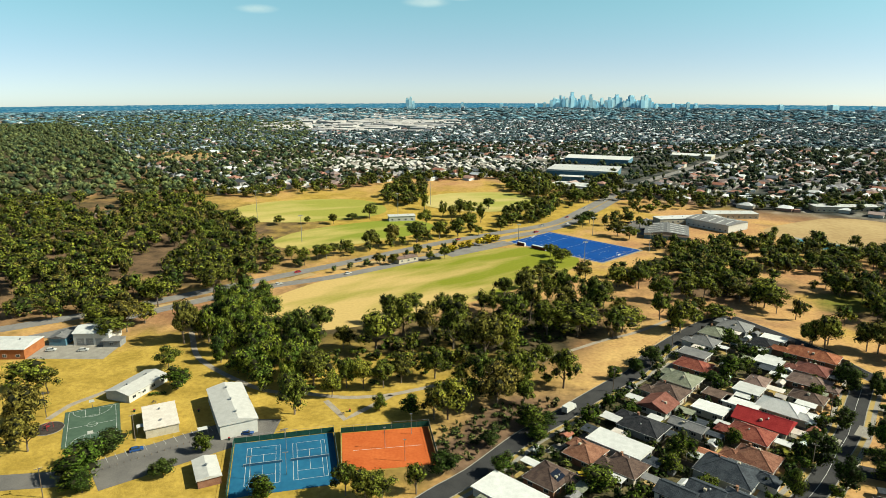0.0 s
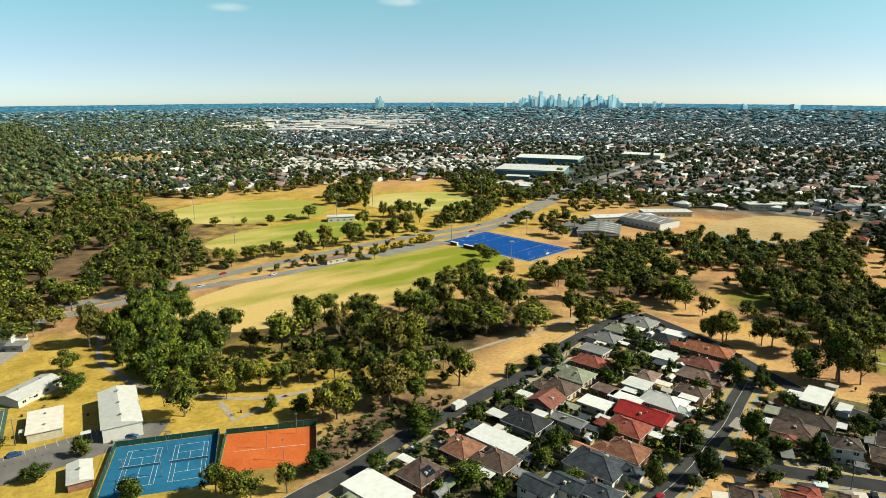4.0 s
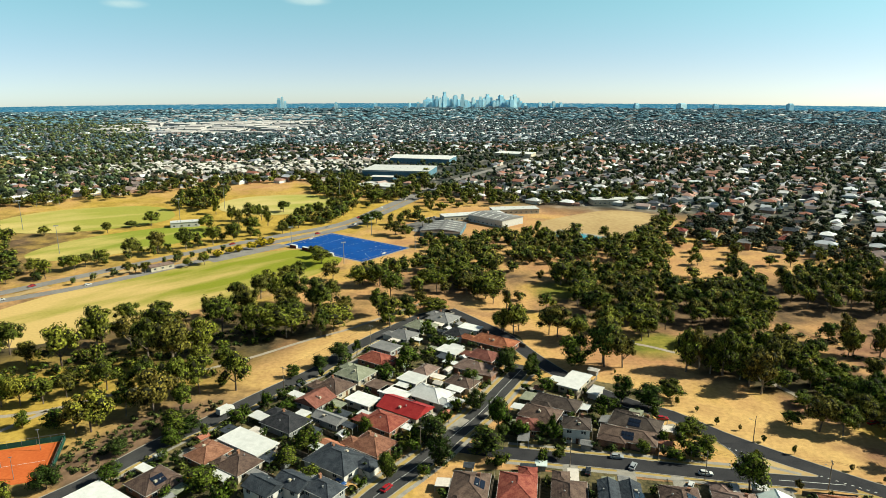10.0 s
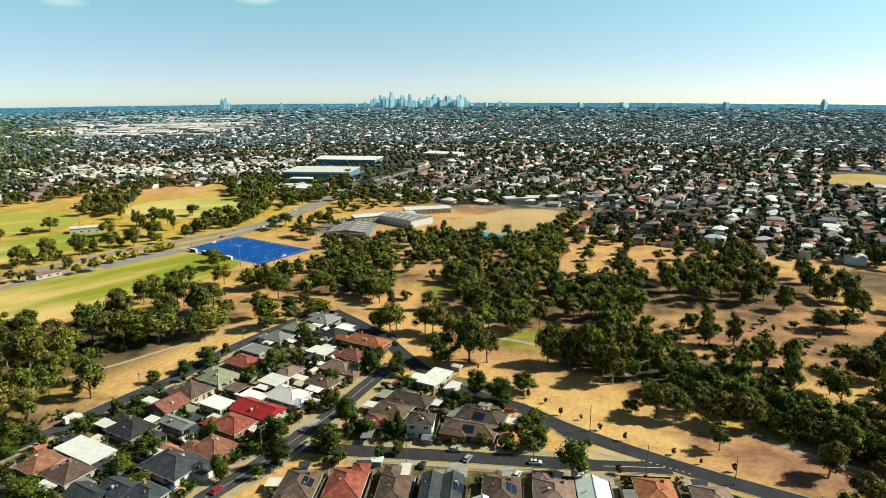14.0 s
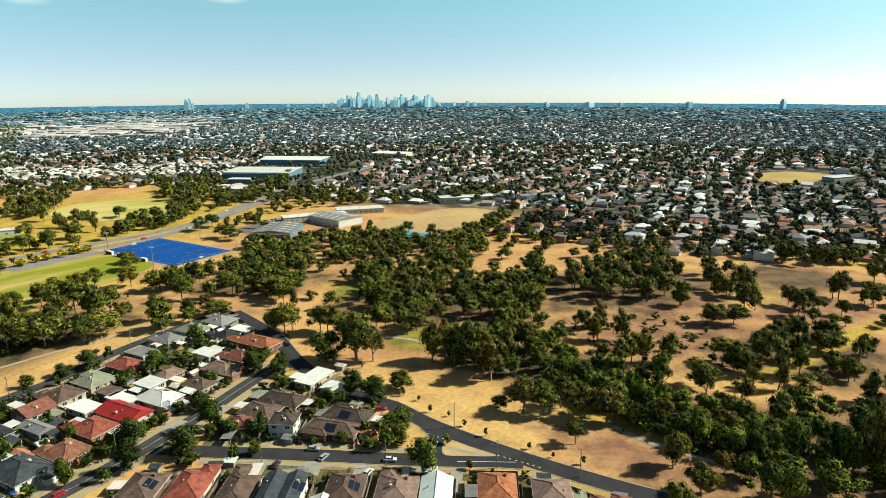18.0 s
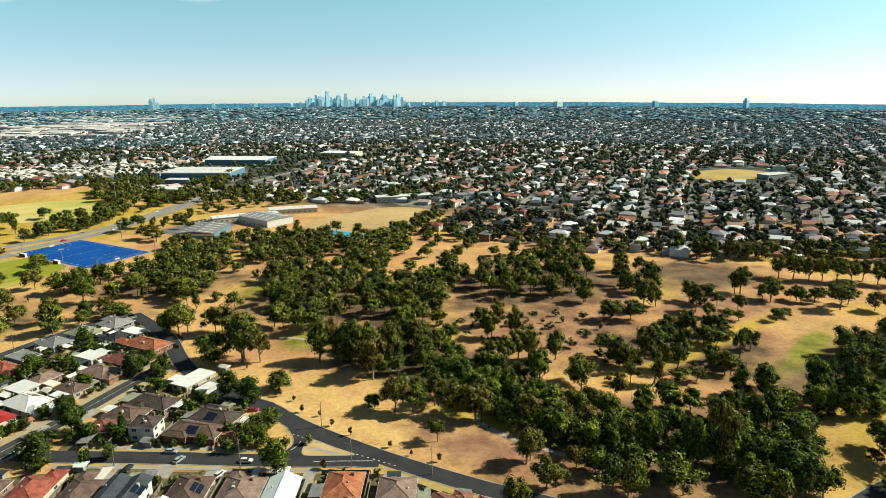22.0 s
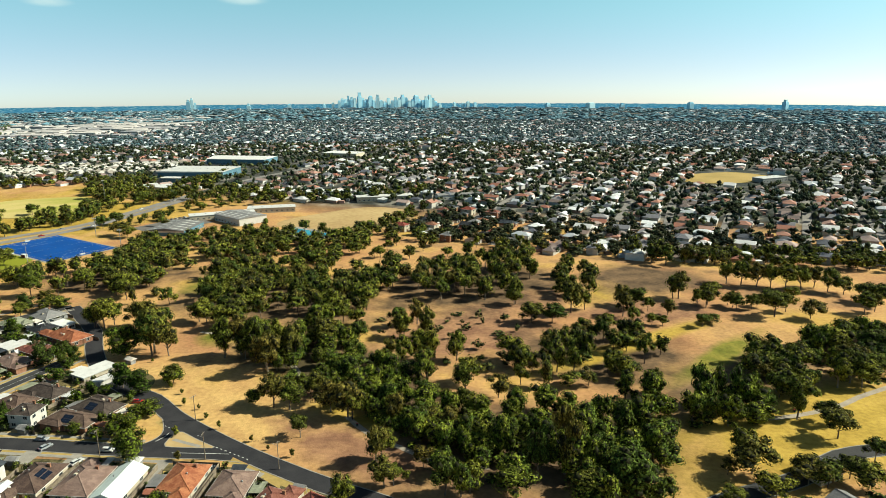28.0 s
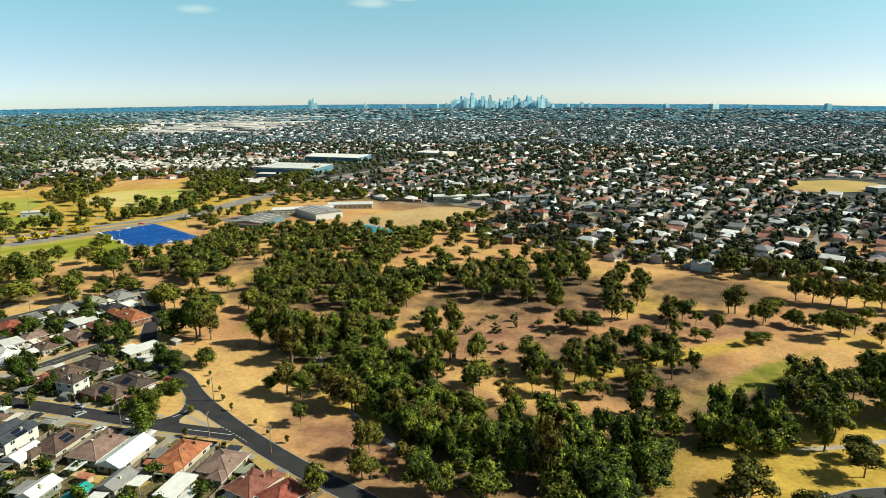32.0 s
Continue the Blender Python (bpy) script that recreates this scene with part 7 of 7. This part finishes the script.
for x, y, w, rot in ((-123, 195.5, 3.4, 37.6), (-146, 193, 2.6, 37.6), (-164, 218, 3.0, -8)):
    ob = thing("porch", at(x, y, rot), "small flat porch roof on posts", "porch", "hall porches")
    mesh_object("roof", *box(-w / 2, -1.2, 2.5, w / 2, 1.2, 2.62), WHITE_METAL, ob)
    for sx in (-1, 1):
        mesh_object("post", *box(sx * (w / 2 - 0.1) - 0.05, -1.15, 0, sx * (w / 2 - 0.1) + 0.05, -1.05, 2.5), WHITE_METAL, ob)

# ---- cars ----
CAR_PAINT = {k: plain("car_" + k, c, 0.25) for k, c in (("white", (0.75, 0.75, 0.74)), ("silver", (0.38, 0.40, 0.43)), ("dark", (0.03, 0.03, 0.035)), ("red", (0.42, 0.02, 0.03)), ("blue", (0.03, 0.10, 0.32)), ("yellow", (0.7, 0.5, 0.03)))}
CARS = {}


def car(x, y, rot, colour, z=0.06):
    m = at(x, y, rot, z)
    if colour in CARS:
        return copy_thing(CARS[colour], m)
    ob = thing("car", m, f"parked {colour} passenger car", "car", "parked cars")
    mesh_object("body", *profile_body([(-2.2, 0.3), (2.2, 0.3), (2.3, 0.65), (2.1, 0.85), (1.1, 0.98), (-2.0, 0.98), (-2.28, 0.8)], 0.9, 0.05), CAR_PAINT[colour], ob)
    mesh_object("cabin_glass", *profile_body([(-2.0, 0.98), (1.1, 0.98), (0.35, 1.42), (-1.55, 1.42)], 0.84, 0.45), GLASS, ob, "dark tinted glass")
    mesh_object("roof_panel", *profile_body([(-1.62, 1.42), (0.42, 1.42), (0.3, 1.5), (-1.5, 1.5)], 0.66, 0.1), CAR_PAINT[colour], ob)
    for sx in (-1.4, 1.4):
        for sy in (-1, 1):
            wheel = mesh_object("wheel", *tube((sx, sy * 0.72, 0.32), (sx, sy * 0.93, 0.32), 0.32, 0.32, 10), RUBBER, ob)
            mesh_object("rim", *tube((sx, sy * 0.90, 0.32), (sx, sy * 0.945, 0.32), 0.2, 0.18, 8), GREY_METAL, wheel)
    for sy in (-0.62, 0.62):
        mesh_object("headlight", *box(2.16, sy - 0.2, 0.62, 2.3, sy + 0.2, 0.76), WHITE_METAL, ob)
        mesh_object("tail_light", *box(-2.3, sy - 0.18, 0.68, -2.2, sy + 0.18, 0.84), CAR_PAINT["red"], ob)
    CARS[colour] = ob
    return ob


def truck(x, y, rot):
    ob = thing("box_truck", at(x, y, rot, 0.06), "white box truck parked in the street", "truck")
    mesh_object("cargo_box", *box(-3.6, -1.15, 0.75, 1.4, 1.15, 3.1), WHITE_METAL, ob)
    mesh_object("cab", *profile_body([(1.5, 0.5), (3.4, 0.5), (3.45, 1.2), (3.0, 2.3), (1.5, 2.4)], 1.05, 0.12), CAR_PAINT["white"], ob)
    mesh_object("windscreen", *box(2.85, -0.9, 1.45, 3.3, 0.9, 2.0), GLASS, ob)
    mesh_object("chassis", *box(-3.5, -0.5, 0.45, 3.2, 0.5, 0.75), RUBBER, ob)
    for sx in (-2.4, 2.5):
        for sy in (-1, 1):
            mesh_object("wheel", *tube((sx, sy * 0.8, 0.45), (sx, sy * 1.1, 0.45), 0.45, 0.45, 10), RUBBER, ob)


truck(5.6, 238.5, 58)
car(53.9, 275.9, 58, "white")
car(150.3, 210.3, -8, "silver")
car(154.4, 204.7, 60, "silver")
car(177.1, 201.1, -8, "white")
car(95, 244.5, -32, "dark")
car(77.8, 231.1, 0, "white")
car(94.1, 249.3, -20, "silver")
car(73.5, 190.5, 58, "red")
car(58.2, 192.9, -30, "blue")
car(10.1, 195.3, 20, "yellow")
car(169.9, 194.2, 60, "white")
car(195, 184, 70, "red")
car(138.8, 201.4, 75, "dark")
car(-139.7, 181.5, 40, "blue")
car(-107.6, 198.8, 10, "blue")
car(-234.4, 251.5, 20, "white")
car(-219.4, 254.5, 20, "white")
car(-7.4, 227.6, 58, "white")
car(252, 236.1, 20, "red")
car(173.8, 237.4, 0, "red")
car(216.6, 186.8, 20, "silver")
car(88.2, 245.4, -10, "silver")
car(174.5, 185.9, 70, "white")
road_rng = random.Random(3)
for line, side in ((smooth_line(ROAD_FAR[3:13], 5), 1), (smooth_line(ROAD_NEAR[3:12], 5), -1)):
    for k in range(4, len(line) - 2, 9):
        if road_rng.random() < 0.55:
            p, q = line[k], line[k + 1]
            car(p.x + road_rng.uniform(-2, 2), p.y, math.degrees(math.atan2((q - p).y, (q - p).x)) + (180 if side > 0 else 0), road_rng.choice(("white", "silver", "dark", "white", "red")), 0.1)
for k in range(9):
    car(62 + 3.4 * k, 577 + 2.6 * (k % 2), 140, road_rng.choice(("white", "silver", "dark", "red")), 0.1)
for k in range(7):
    car(54 + 3.0 * k, 604 + 3.0 * k, 140, road_rng.choice(("white", "silver", "dark")), 0.1)
for k in range(15):
    ob = mesh_object("bay_marking", *box(-0.05, -2.4, 0, 0.05, 2.4, 0.015), PAINT)
    t = k / 14
    ob.matrix_basis = pose(-150.5 + 29 * t + (0.8 if k > 8 else 0), 170.2 + 32.3 * t, 0.075, 0, 0, 48)
    tagged(ob, "white painted parking bay line", "road marking", "car park bays", "structure")


# ---- poles and wires ----
def utility_pole(x, y, rot):
    ob = thing("utility_pole", at(x, y, rot), "grey timber power pole with crossarm", "utility pole", "power poles")
    mesh_object("pole", *tube((0, 0, -0.3), (0, 0, 10.5), 0.17, 0.11, 8), TIMBER, ob)
    mesh_object("crossarm", *box(-1.2, -0.07, 9.7, 1.2, 0.07, 9.87), TIMBER, ob)
    for k in (-1.0, -0.4, 0.4, 1.0):
        mesh_object("insulator", *tube((k, 0, 9.87), (k, 0, 10.1), 0.06, 0.04, 6), WHITE_METAL, ob)
    mesh_object("lamp_arm", *tube((0, 0, 8.4), (0, 1.6, 8.9), 0.04, 0.04, 5), GREY_METAL, ob)
    mesh_object("lamp_head", *box(-0.12, 1.5, 8.82, 0.12, 2.1, 8.95), GREY_METAL, ob)


POLE_SPOTS = [(212.7, 193.6, 80), (175.8, 198.0, 82), (133.4, 204.6, 82), (201.2, 221.5, 60), (238.9, 186, 60), (-151, 152.6, 40), (-144.4, 187.4, 40), (-188, 196, 40), (102, 252, -32), (52.7, 309, -32), (23, 259, -32), (83, 212, -32)]
for p in POLE_SPOTS:
    utility_pole(*p)


def cable(a, c, sag):
    n = 10
    p = [tuple(Vector(a).lerp(Vector(c), k / n) - Vector((0, 0, sag * 4 * (k / n) * (1 - k / n)))) for k in range(n + 1)]
    ob = mesh_object("power_line", *solid([tube(q, r, 0.022, 0.022, 4) for q, r in zip(p, p[1:])]), RUBBER)
    tagged(ob, "thin dark overhead cable between poles", "cable", "power lines")


for (a, b), (c, d) in (((212.7, 193.6), (175.8, 198.0)), ((175.8, 198.0), (133.4, 204.6)), ((133.4, 204.6), (83, 212)), ((212.7, 193.6), (238.9, 186)), ((83, 212), (102, 252)), ((52.7, 309), (23, 259))):
    for e in (-0.4, 0.4):
        cable((a, b + e, 10.05), (c, d + e, 10.05), 0.7)


# ---- the suburbs ----
# whites and greys lean slightly blue to suggest haze over the suburbs
SLATE_MIX = palette("suburb_roof_paint", [(0.24, 0.24, 0.27), (0.22, 0.17, 0.16), (0.95, 0.97, 1.0), (0.46, 0.23, 0.17), (0.10, 0.11, 0.14), (0.36, 0.34, 0.36), (0.34, 0.25, 0.23), (1.1, 1.1, 1.1), (0.52, 0.30, 0.24), (0.17, 0.18, 0.22), (0.80, 0.79, 0.80), (0.50, 0.37, 0.34), (0.40, 0.17, 0.12), (0.60, 0.63, 0.68)])
WALL_MIX = palette("suburb_wall_paint", [(0.66, 0.62, 0.56), (0.92, 0.92, 0.90), (0.42, 0.26, 0.20), (0.56, 0.55, 0.54), (0.76, 0.70, 0.62)])
PARKS = [[(-520, 300), (-330, 640), (-200, 760), (-60, 800), (10, 700), (60, 740), (160, 690), (250, 680), (330, 640), (262, 540), (330, 500), (370, 466), (426, 452), (470, 430), (600, 410), (760, 330), (700, 0), (-600, 0)],
         [(600, 720), (690, 850), (770, 840), (740, 700), (640, 700)], WOOD_NORTH_WEST, [(-700, 900), (-640, 1020), (-540, 1020), (-520, 880), (-640, 850)],
         [(-410, 800), (-30, 862), (-30, 1000), (-400, 935)], [(-40, 780), (-60, 900), (30, 1120), (260, 1140), (250, 1020), (140, 960), (90, 800), (20, 770)],
         [(-900, 520), (-380, 520), (-370, 640), (-560, 800), (-900, 900)]]
SA, SC = math.cos(radians(57.8)), math.sin(radians(57.8))


def by_road(x, y, gap=13.0):
    """Whether a spot lies on or beside the arterial road."""
    for (x0, y0), (x1, y1) in zip(ROAD_FAR[8:], ROAD_FAR[9:]):
        t = min(max(((x - x0) * (x1 - x0) + (y - y0) * (y1 - y0)) / ((x1 - x0) ** 2 + (y1 - y0) ** 2), 0), 1)
        if math.hypot(x0 + t * (x1 - x0) - x, y0 + t * (y1 - y0) - y) < gap:
            return True
    return False


def clear_of(x, y):
    """Whether a tree may stand there: off the road, the parkland and the roofs of the retail park."""
    return not any(inside(x, y, q) for q in PARKS[:5]) and not by_road(x, y, 9.0) and not any(math.hypot(x - a, y - c) < r for a, c, r in ((19, 862, 56), (3, 806, 20), (42, 998, 58), (4, 757, 30), (186, 1080, 42)))


def free(x, y):
    return not any(inside(x, y, q) for q in PARKS) and not by_road(x, y)


def bend(u, k):
    """How a suburban street wanders from its straight line."""
    return 16 * math.sin(u / 230 + 0.35 * k) + 7 * math.sin(u / 90 + 1.7 * k)


def suburbs():
    """Streets of small houses on a skewed grid, thinning into the distance, with their street trees."""
    rng = random.Random(77)
    roofs, roofs_far, walls, trees_near, trees_mid, trees_far, near = [], [], [], [], [], [], []
    for row in range(-76, 72):
        side = 1 if row % 2 else -1
        for col in range(-48, 410):
            u = col * 12.8 + rng.uniform(-2.5, 2.5)
            w = (row // 2) * 58.0 + side * (14.5 + rng.uniform(-2, 2.5)) + bend(u, row // 2)
            x, y = 150 + u * SA + w * SC, 300 + u * SC - w * SA
            r = math.hypot(x - 160, y)
            if y < 330 or r > 2300 or abs(math.degrees(math.atan2(x - 160, y))) > 52:
                continue
            if not free(x, y):
                if inside(x, y, PARKS[5]):
                    trees_mid += [(x + e, y + e / 2) for e in (-9, -1, 7) if clear_of(x + e, y + e / 2)]
                continue
            if col % 16 == 0 or rng.random() < 0.05 or (1560 < y < 2750 and abs(x / y + 0.33) < 0.16 and rng.random() < 0.8):
                continue
            z = terrain(x, y)
            a, b, h = rng.uniform(8, 11.5), rng.uniform(9, 15), rng.choice((2.9, 2.9, 2.7, 3.1, 3.1, 5.4))
            rot = radians(57.8) + rng.uniform(-0.08, 0.08) + rng.choice((0, 0, 0, 1.5708))
            style = "hip" if rng.random() < 0.72 else "gable"
            if r < 660 and len(near) < 42 and x > 150:
                near.append((x, y, a, b, style, h > 4))
            else:
                ca_, sa_ = math.cos(rot), math.sin(rot)
                rv, rf, _ = roof_shape(style, a, b, z + h)
                wv, wf = box(-a / 2, -b / 2, z - 0.5, a / 2, b / 2, z + h)
                (roofs if r < 1250 else roofs_far).append(([(x + p * ca_ - q * sa_, y + p * sa_ + q * ca_, s) for p, q, s in rv], rf))
                walls.append(([(x + p * ca_ - q * sa_, y + p * sa_ + q * ca_, s) for p, q, s in wv], wf[1:]))
                if rng.random() < 0.75:
                    X, Y = x + SC * 10.5 * side, y - SA * 10.5 * side
                    p, q = rng.uniform(1.6, 3.2), rng.uniform(1.5, 2.6)
                    v, f = box(X - p, Y - q, z - 0.3, X + p, Y + q, z + 2.4)
                    roofs.append((v, f[1:]))
            for _ in range(4 if r < 640 else 4 if r < 1400 else 3):
                X, Y = x + rng.uniform(-17, 17), y + rng.uniform(-17, 17)
                if clear_of(X, Y) and math.hypot(X - x, Y - y) > 6.0:
                    (trees_near if r < 640 else trees_mid if r < 1300 else trees_far).append((X, Y))
    tagged(mesh_object("suburb_roofs", *solid(roofs), SLATE_MIX), "many tiled and metal roofs of distant suburban houses", "houses", kind="stuff")
    # roof colours shifted to cool greys as painted distance haze
    tagged(mesh_object("suburb_roofs", *solid(roofs_far), palette("haze_tinted_outer_roofs", [(0.26, 0.30, 0.36), (0.22, 0.20, 0.23), (0.82, 0.88, 0.93), (0.40, 0.25, 0.23), (0.15, 0.18, 0.23), (0.34, 0.39, 0.46), (1.0, 1.04, 1.06), (0.34, 0.29, 0.30), (0.54, 0.60, 0.67)])), "grey and brown roofs of outer suburban streets", "houses", kind="stuff")
    tagged(mesh_object("suburb_walls", *solid(walls), WALL_MIX), "pale and brick walls of distant suburban houses", "houses", kind="stuff")
    woodland("suburb_trees", trees_mid, (4, 11), (4, 12.5), TOWN_LEAF, "dark garden trees among close-set houses", 80, CLUMP, trunks=False)
    woodland("suburb_trees", trees_near, (4, 11), (4, 12), TOWN_LEAF, "street and garden trees among houses", 78, TOWN, trunks=False)
    woodland("suburb_trees", trees_far, (5, 10), (6, 14), HAZED_OUTER_LEAF, "distant suburban trees", 79, SPECK, trunks=False)
    for x, y, a, b, style, two in near:
        house(x, y, a, b, style, rng.choice(("pink", "brown", "terracotta", "grey", "brownred", "charcoal", "white", "red", "slate")), rng.choice(("brick", "cream", "white", "brick")), 2 if two else 1, 57.8, simple=True)
    for k in range(-20, 36):
        pts = []
        for u in range(0, 1900, 45):
            w = k * 58.0 + bend(u, k)
            x, y = 150 + u * SA + w * SC, 300 + u * SC - w * SA
            if free(x, y) and y > 420 and math.hypot(x - 160, y) < 1900 and abs(math.degrees(math.atan2(x - 160, y))) < 50:
                pts.append((x, y))
            elif len(pts) > 2:
                break
            else:
                pts = []
        if len(pts) > 2:
            strip("road", pts, 7.5, PALE_ASPHALT, 0.12, "suburban street between houses", step=30)


suburbs()


def outskirts():
    """Beyond two kilometres: roofs, warehouses and tree masses by the thousand, and the blocks of inner suburbs."""
    rng = random.Random(91)
    roofs, spots = [], []
    for _ in range(11000):
        r = 2250 + 2550 * rng.random() ** 1.15
        a = radians(rng.uniform(-50, 50))
        x, y = 160 + r * math.sin(a), r * math.cos(a)
        if not free(x, y):
            continue
        if rng.random() < 0.30:
            s = rng.uniform(7, 13) * (1 + r / 6000)
            h = rng.uniform(3, 6)
            v, f, _ = roof_shape("hip", s, s * rng.uniform(0.7, 1.4), 0)
            z = terrain(x, y)
            roofs.append(([(x + p, y + q, z + h + t) for p, q, t in v] , f))
        else:
            spots.append((x, y))
    # pale blue-grey roof colours imitate haze over the far suburbs
    tagged(mesh_object("far_roofs", *solid(roofs), palette("haze_tinted_far_roofs", [(0.30, 0.36, 0.42), (0.18, 0.23, 0.29), (0.62, 0.68, 0.72), (0.28, 0.24, 0.25), (0.22, 0.28, 0.34), (0.85, 0.88, 0.90)])), "tiny roofs of far suburbs", "houses", kind="stuff")
    woodland("far_trees", spots, (7, 13), (24, 56), HAZED_FAR_LEAF, "far dark tree masses across the suburbs", 92, SPECK, trunks=False)
    sheds = []
    for _ in range(420):
        x, y = rng.uniform(-1050, -330), rng.uniform(1560, 2750)
        if abs(x / y + 0.33) < 0.16:
            a, b, h = rng.uniform(30, 75), rng.uniform(25, 60), rng.uniform(5, 8)
            z = terrain(x, y)
            sheds.append(box(x - a / 2, y - b / 2, z, x + a / 2, y + b / 2, z + h))
    tagged(mesh_object("industrial_roofs", *solid(sheds), palette("shed_paint", [(0.72, 0.67, 0.64), (0.58, 0.54, 0.53), (0.66, 0.62, 0.60), (0.42, 0.41, 0.42)])), "pale warehouse roofs of a distant industrial estate", "warehouses", kind="stuff")
    units = []
    for _ in range(330):
        t, s = rng.random(), rng.random()
        x, y = -400 + 360 * t + rng.uniform(-6, 6), 815 + 60 * t + 120 * s
        a, b = rng.uniform(7, 11), rng.uniform(9, 15)
        v, f, _ = roof_shape("gable", a, b, terrain(x, y) + 3)
        units.append(([(x + p, y + q, c) for p, q, c in v], f))
        wv, wf = box(x - a / 2, y - b / 2, terrain(x, y) - 0.4, x + a / 2, y + b / 2, terrain(x, y) + 2.95)
        units.append((wv, wf[2:]))
    tagged(mesh_object("white_units", *solid(units), palette("unit_paint", [(0.66, 0.63, 0.58), (0.50, 0.48, 0.45), (0.34, 0.30, 0.26), (0.60, 0.58, 0.54)])), "closely set white-roofed units", "houses", kind="stuff")
    woodland("suburb_trees", [(-400 + 360 * t + rng.uniform(-8, 8), 815 + 60 * t + 120 * rng.random()) for t in [rng.random() for _ in range(420)]], (4, 8), (5, 9), TOWN_LEAF, "small trees between white units", 93, CLUMP, trunks=False)
    blocks = []
    for _ in range(150):
        a = radians(rng.gauss(6, 16))
        r = rng.uniform(3600, 4700)
        x, y, z = 160 + r * math.sin(a), r * math.cos(a), terrain(160 + r * math.sin(a), r * math.cos(a))
        w, h = rng.uniform(8, 22), rng.uniform(8, 20)
        blocks.append(box(x - w, y - 8, z - 1, x + w, y + 8, z + h))
    tagged(mesh_object("far_apartments", *solid(blocks), palette("apartment_paint", [(0.42, 0.46, 0.50), (0.55, 0.58, 0.60), (0.30, 0.36, 0.42)])), "far apartment blocks", "buildings", kind="stuff")


outskirts()


# ---- the city on the horizon ----
def skyline():
    """Towers of the distant city, blue haze painted into their base colour, each with a set-back top."""
    rng = random.Random(17)
    # the pale blues stand in for haze in front of the towers
    paints = [plain("tower_haze_blue", (0.50, 0.96, 1.22), 0.7), plain("tower_haze_pale", (0.78, 1.16, 1.30), 0.7), plain("tower_haze_grey", (0.62, 1.05, 1.26), 0.7)]
    rows = []
    rows += [(-1204, 24, 25), (-1183, 20, 33), (-1165, 16, 2), (-266, 20, -9), (-205, 20, -2), (-156, 20, 14), (-136, 20, 30), (-116, 24, 22), (-95, 20, 45), (-71, 24, 37), (-47, 20, 29), (-14, 28, 69), (9, 24, 29), (34, 20, 21), (62, 28, 45), (86, 20, 17), (114, 24, 53), (139, 24, 13), (163, 20, 5), (191, 20, 29), (219, 20, 13), (243, 24, 36), (268, 20, 28), (292, 28, 52), (316, 24, 32), (340, 20, 12), (364, 24, 20), (388, 32, 48), (413, 20, 20), (437, 24, 12)]
    rows += [(461, 28, 40), (485, 24, 51), (510, 24, 28), (530, 20, 4), (563, 20, -8), (663, 20, -4), (724, 24, -8), (764, 20, 3), (817, 24, -5), (3174, 33, 3), (-792, 24, -4), (-509, 24, -8), (1349, 33, -10), (1671, 50, -11), (1913, 34, -16), (2414, 35, -10), (-124, 12, 2), (21, 12, 6), (98, 12, 1), (171, 16, -3), (332, 12, 5), (405, 12, -3), (46, 12, 13), (256, 12, 1)]
    for k, (x, w, top) in enumerate(rows):
        y = 4800 + (k % 5) * 12
        pull = min(1.0, 4845 / math.hypot(x - 160, y))
        x, y, w, top = 160 + (x - 160) * pull, y * pull, w * pull, 124 + (top - 124) * pull
        z = terrain(x, y)
        ob = thing("tower", pose(x, y, z, 0, 0, 10 + (k % 4) * 4), "hazy blue high-rise tower of the distant city", "skyscraper", "city skyline")
        h = top - z
        cut = rng.uniform(0.7, 0.95)
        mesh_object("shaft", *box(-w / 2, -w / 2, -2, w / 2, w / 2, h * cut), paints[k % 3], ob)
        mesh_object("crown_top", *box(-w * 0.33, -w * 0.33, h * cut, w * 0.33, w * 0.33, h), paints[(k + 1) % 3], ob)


skyline()
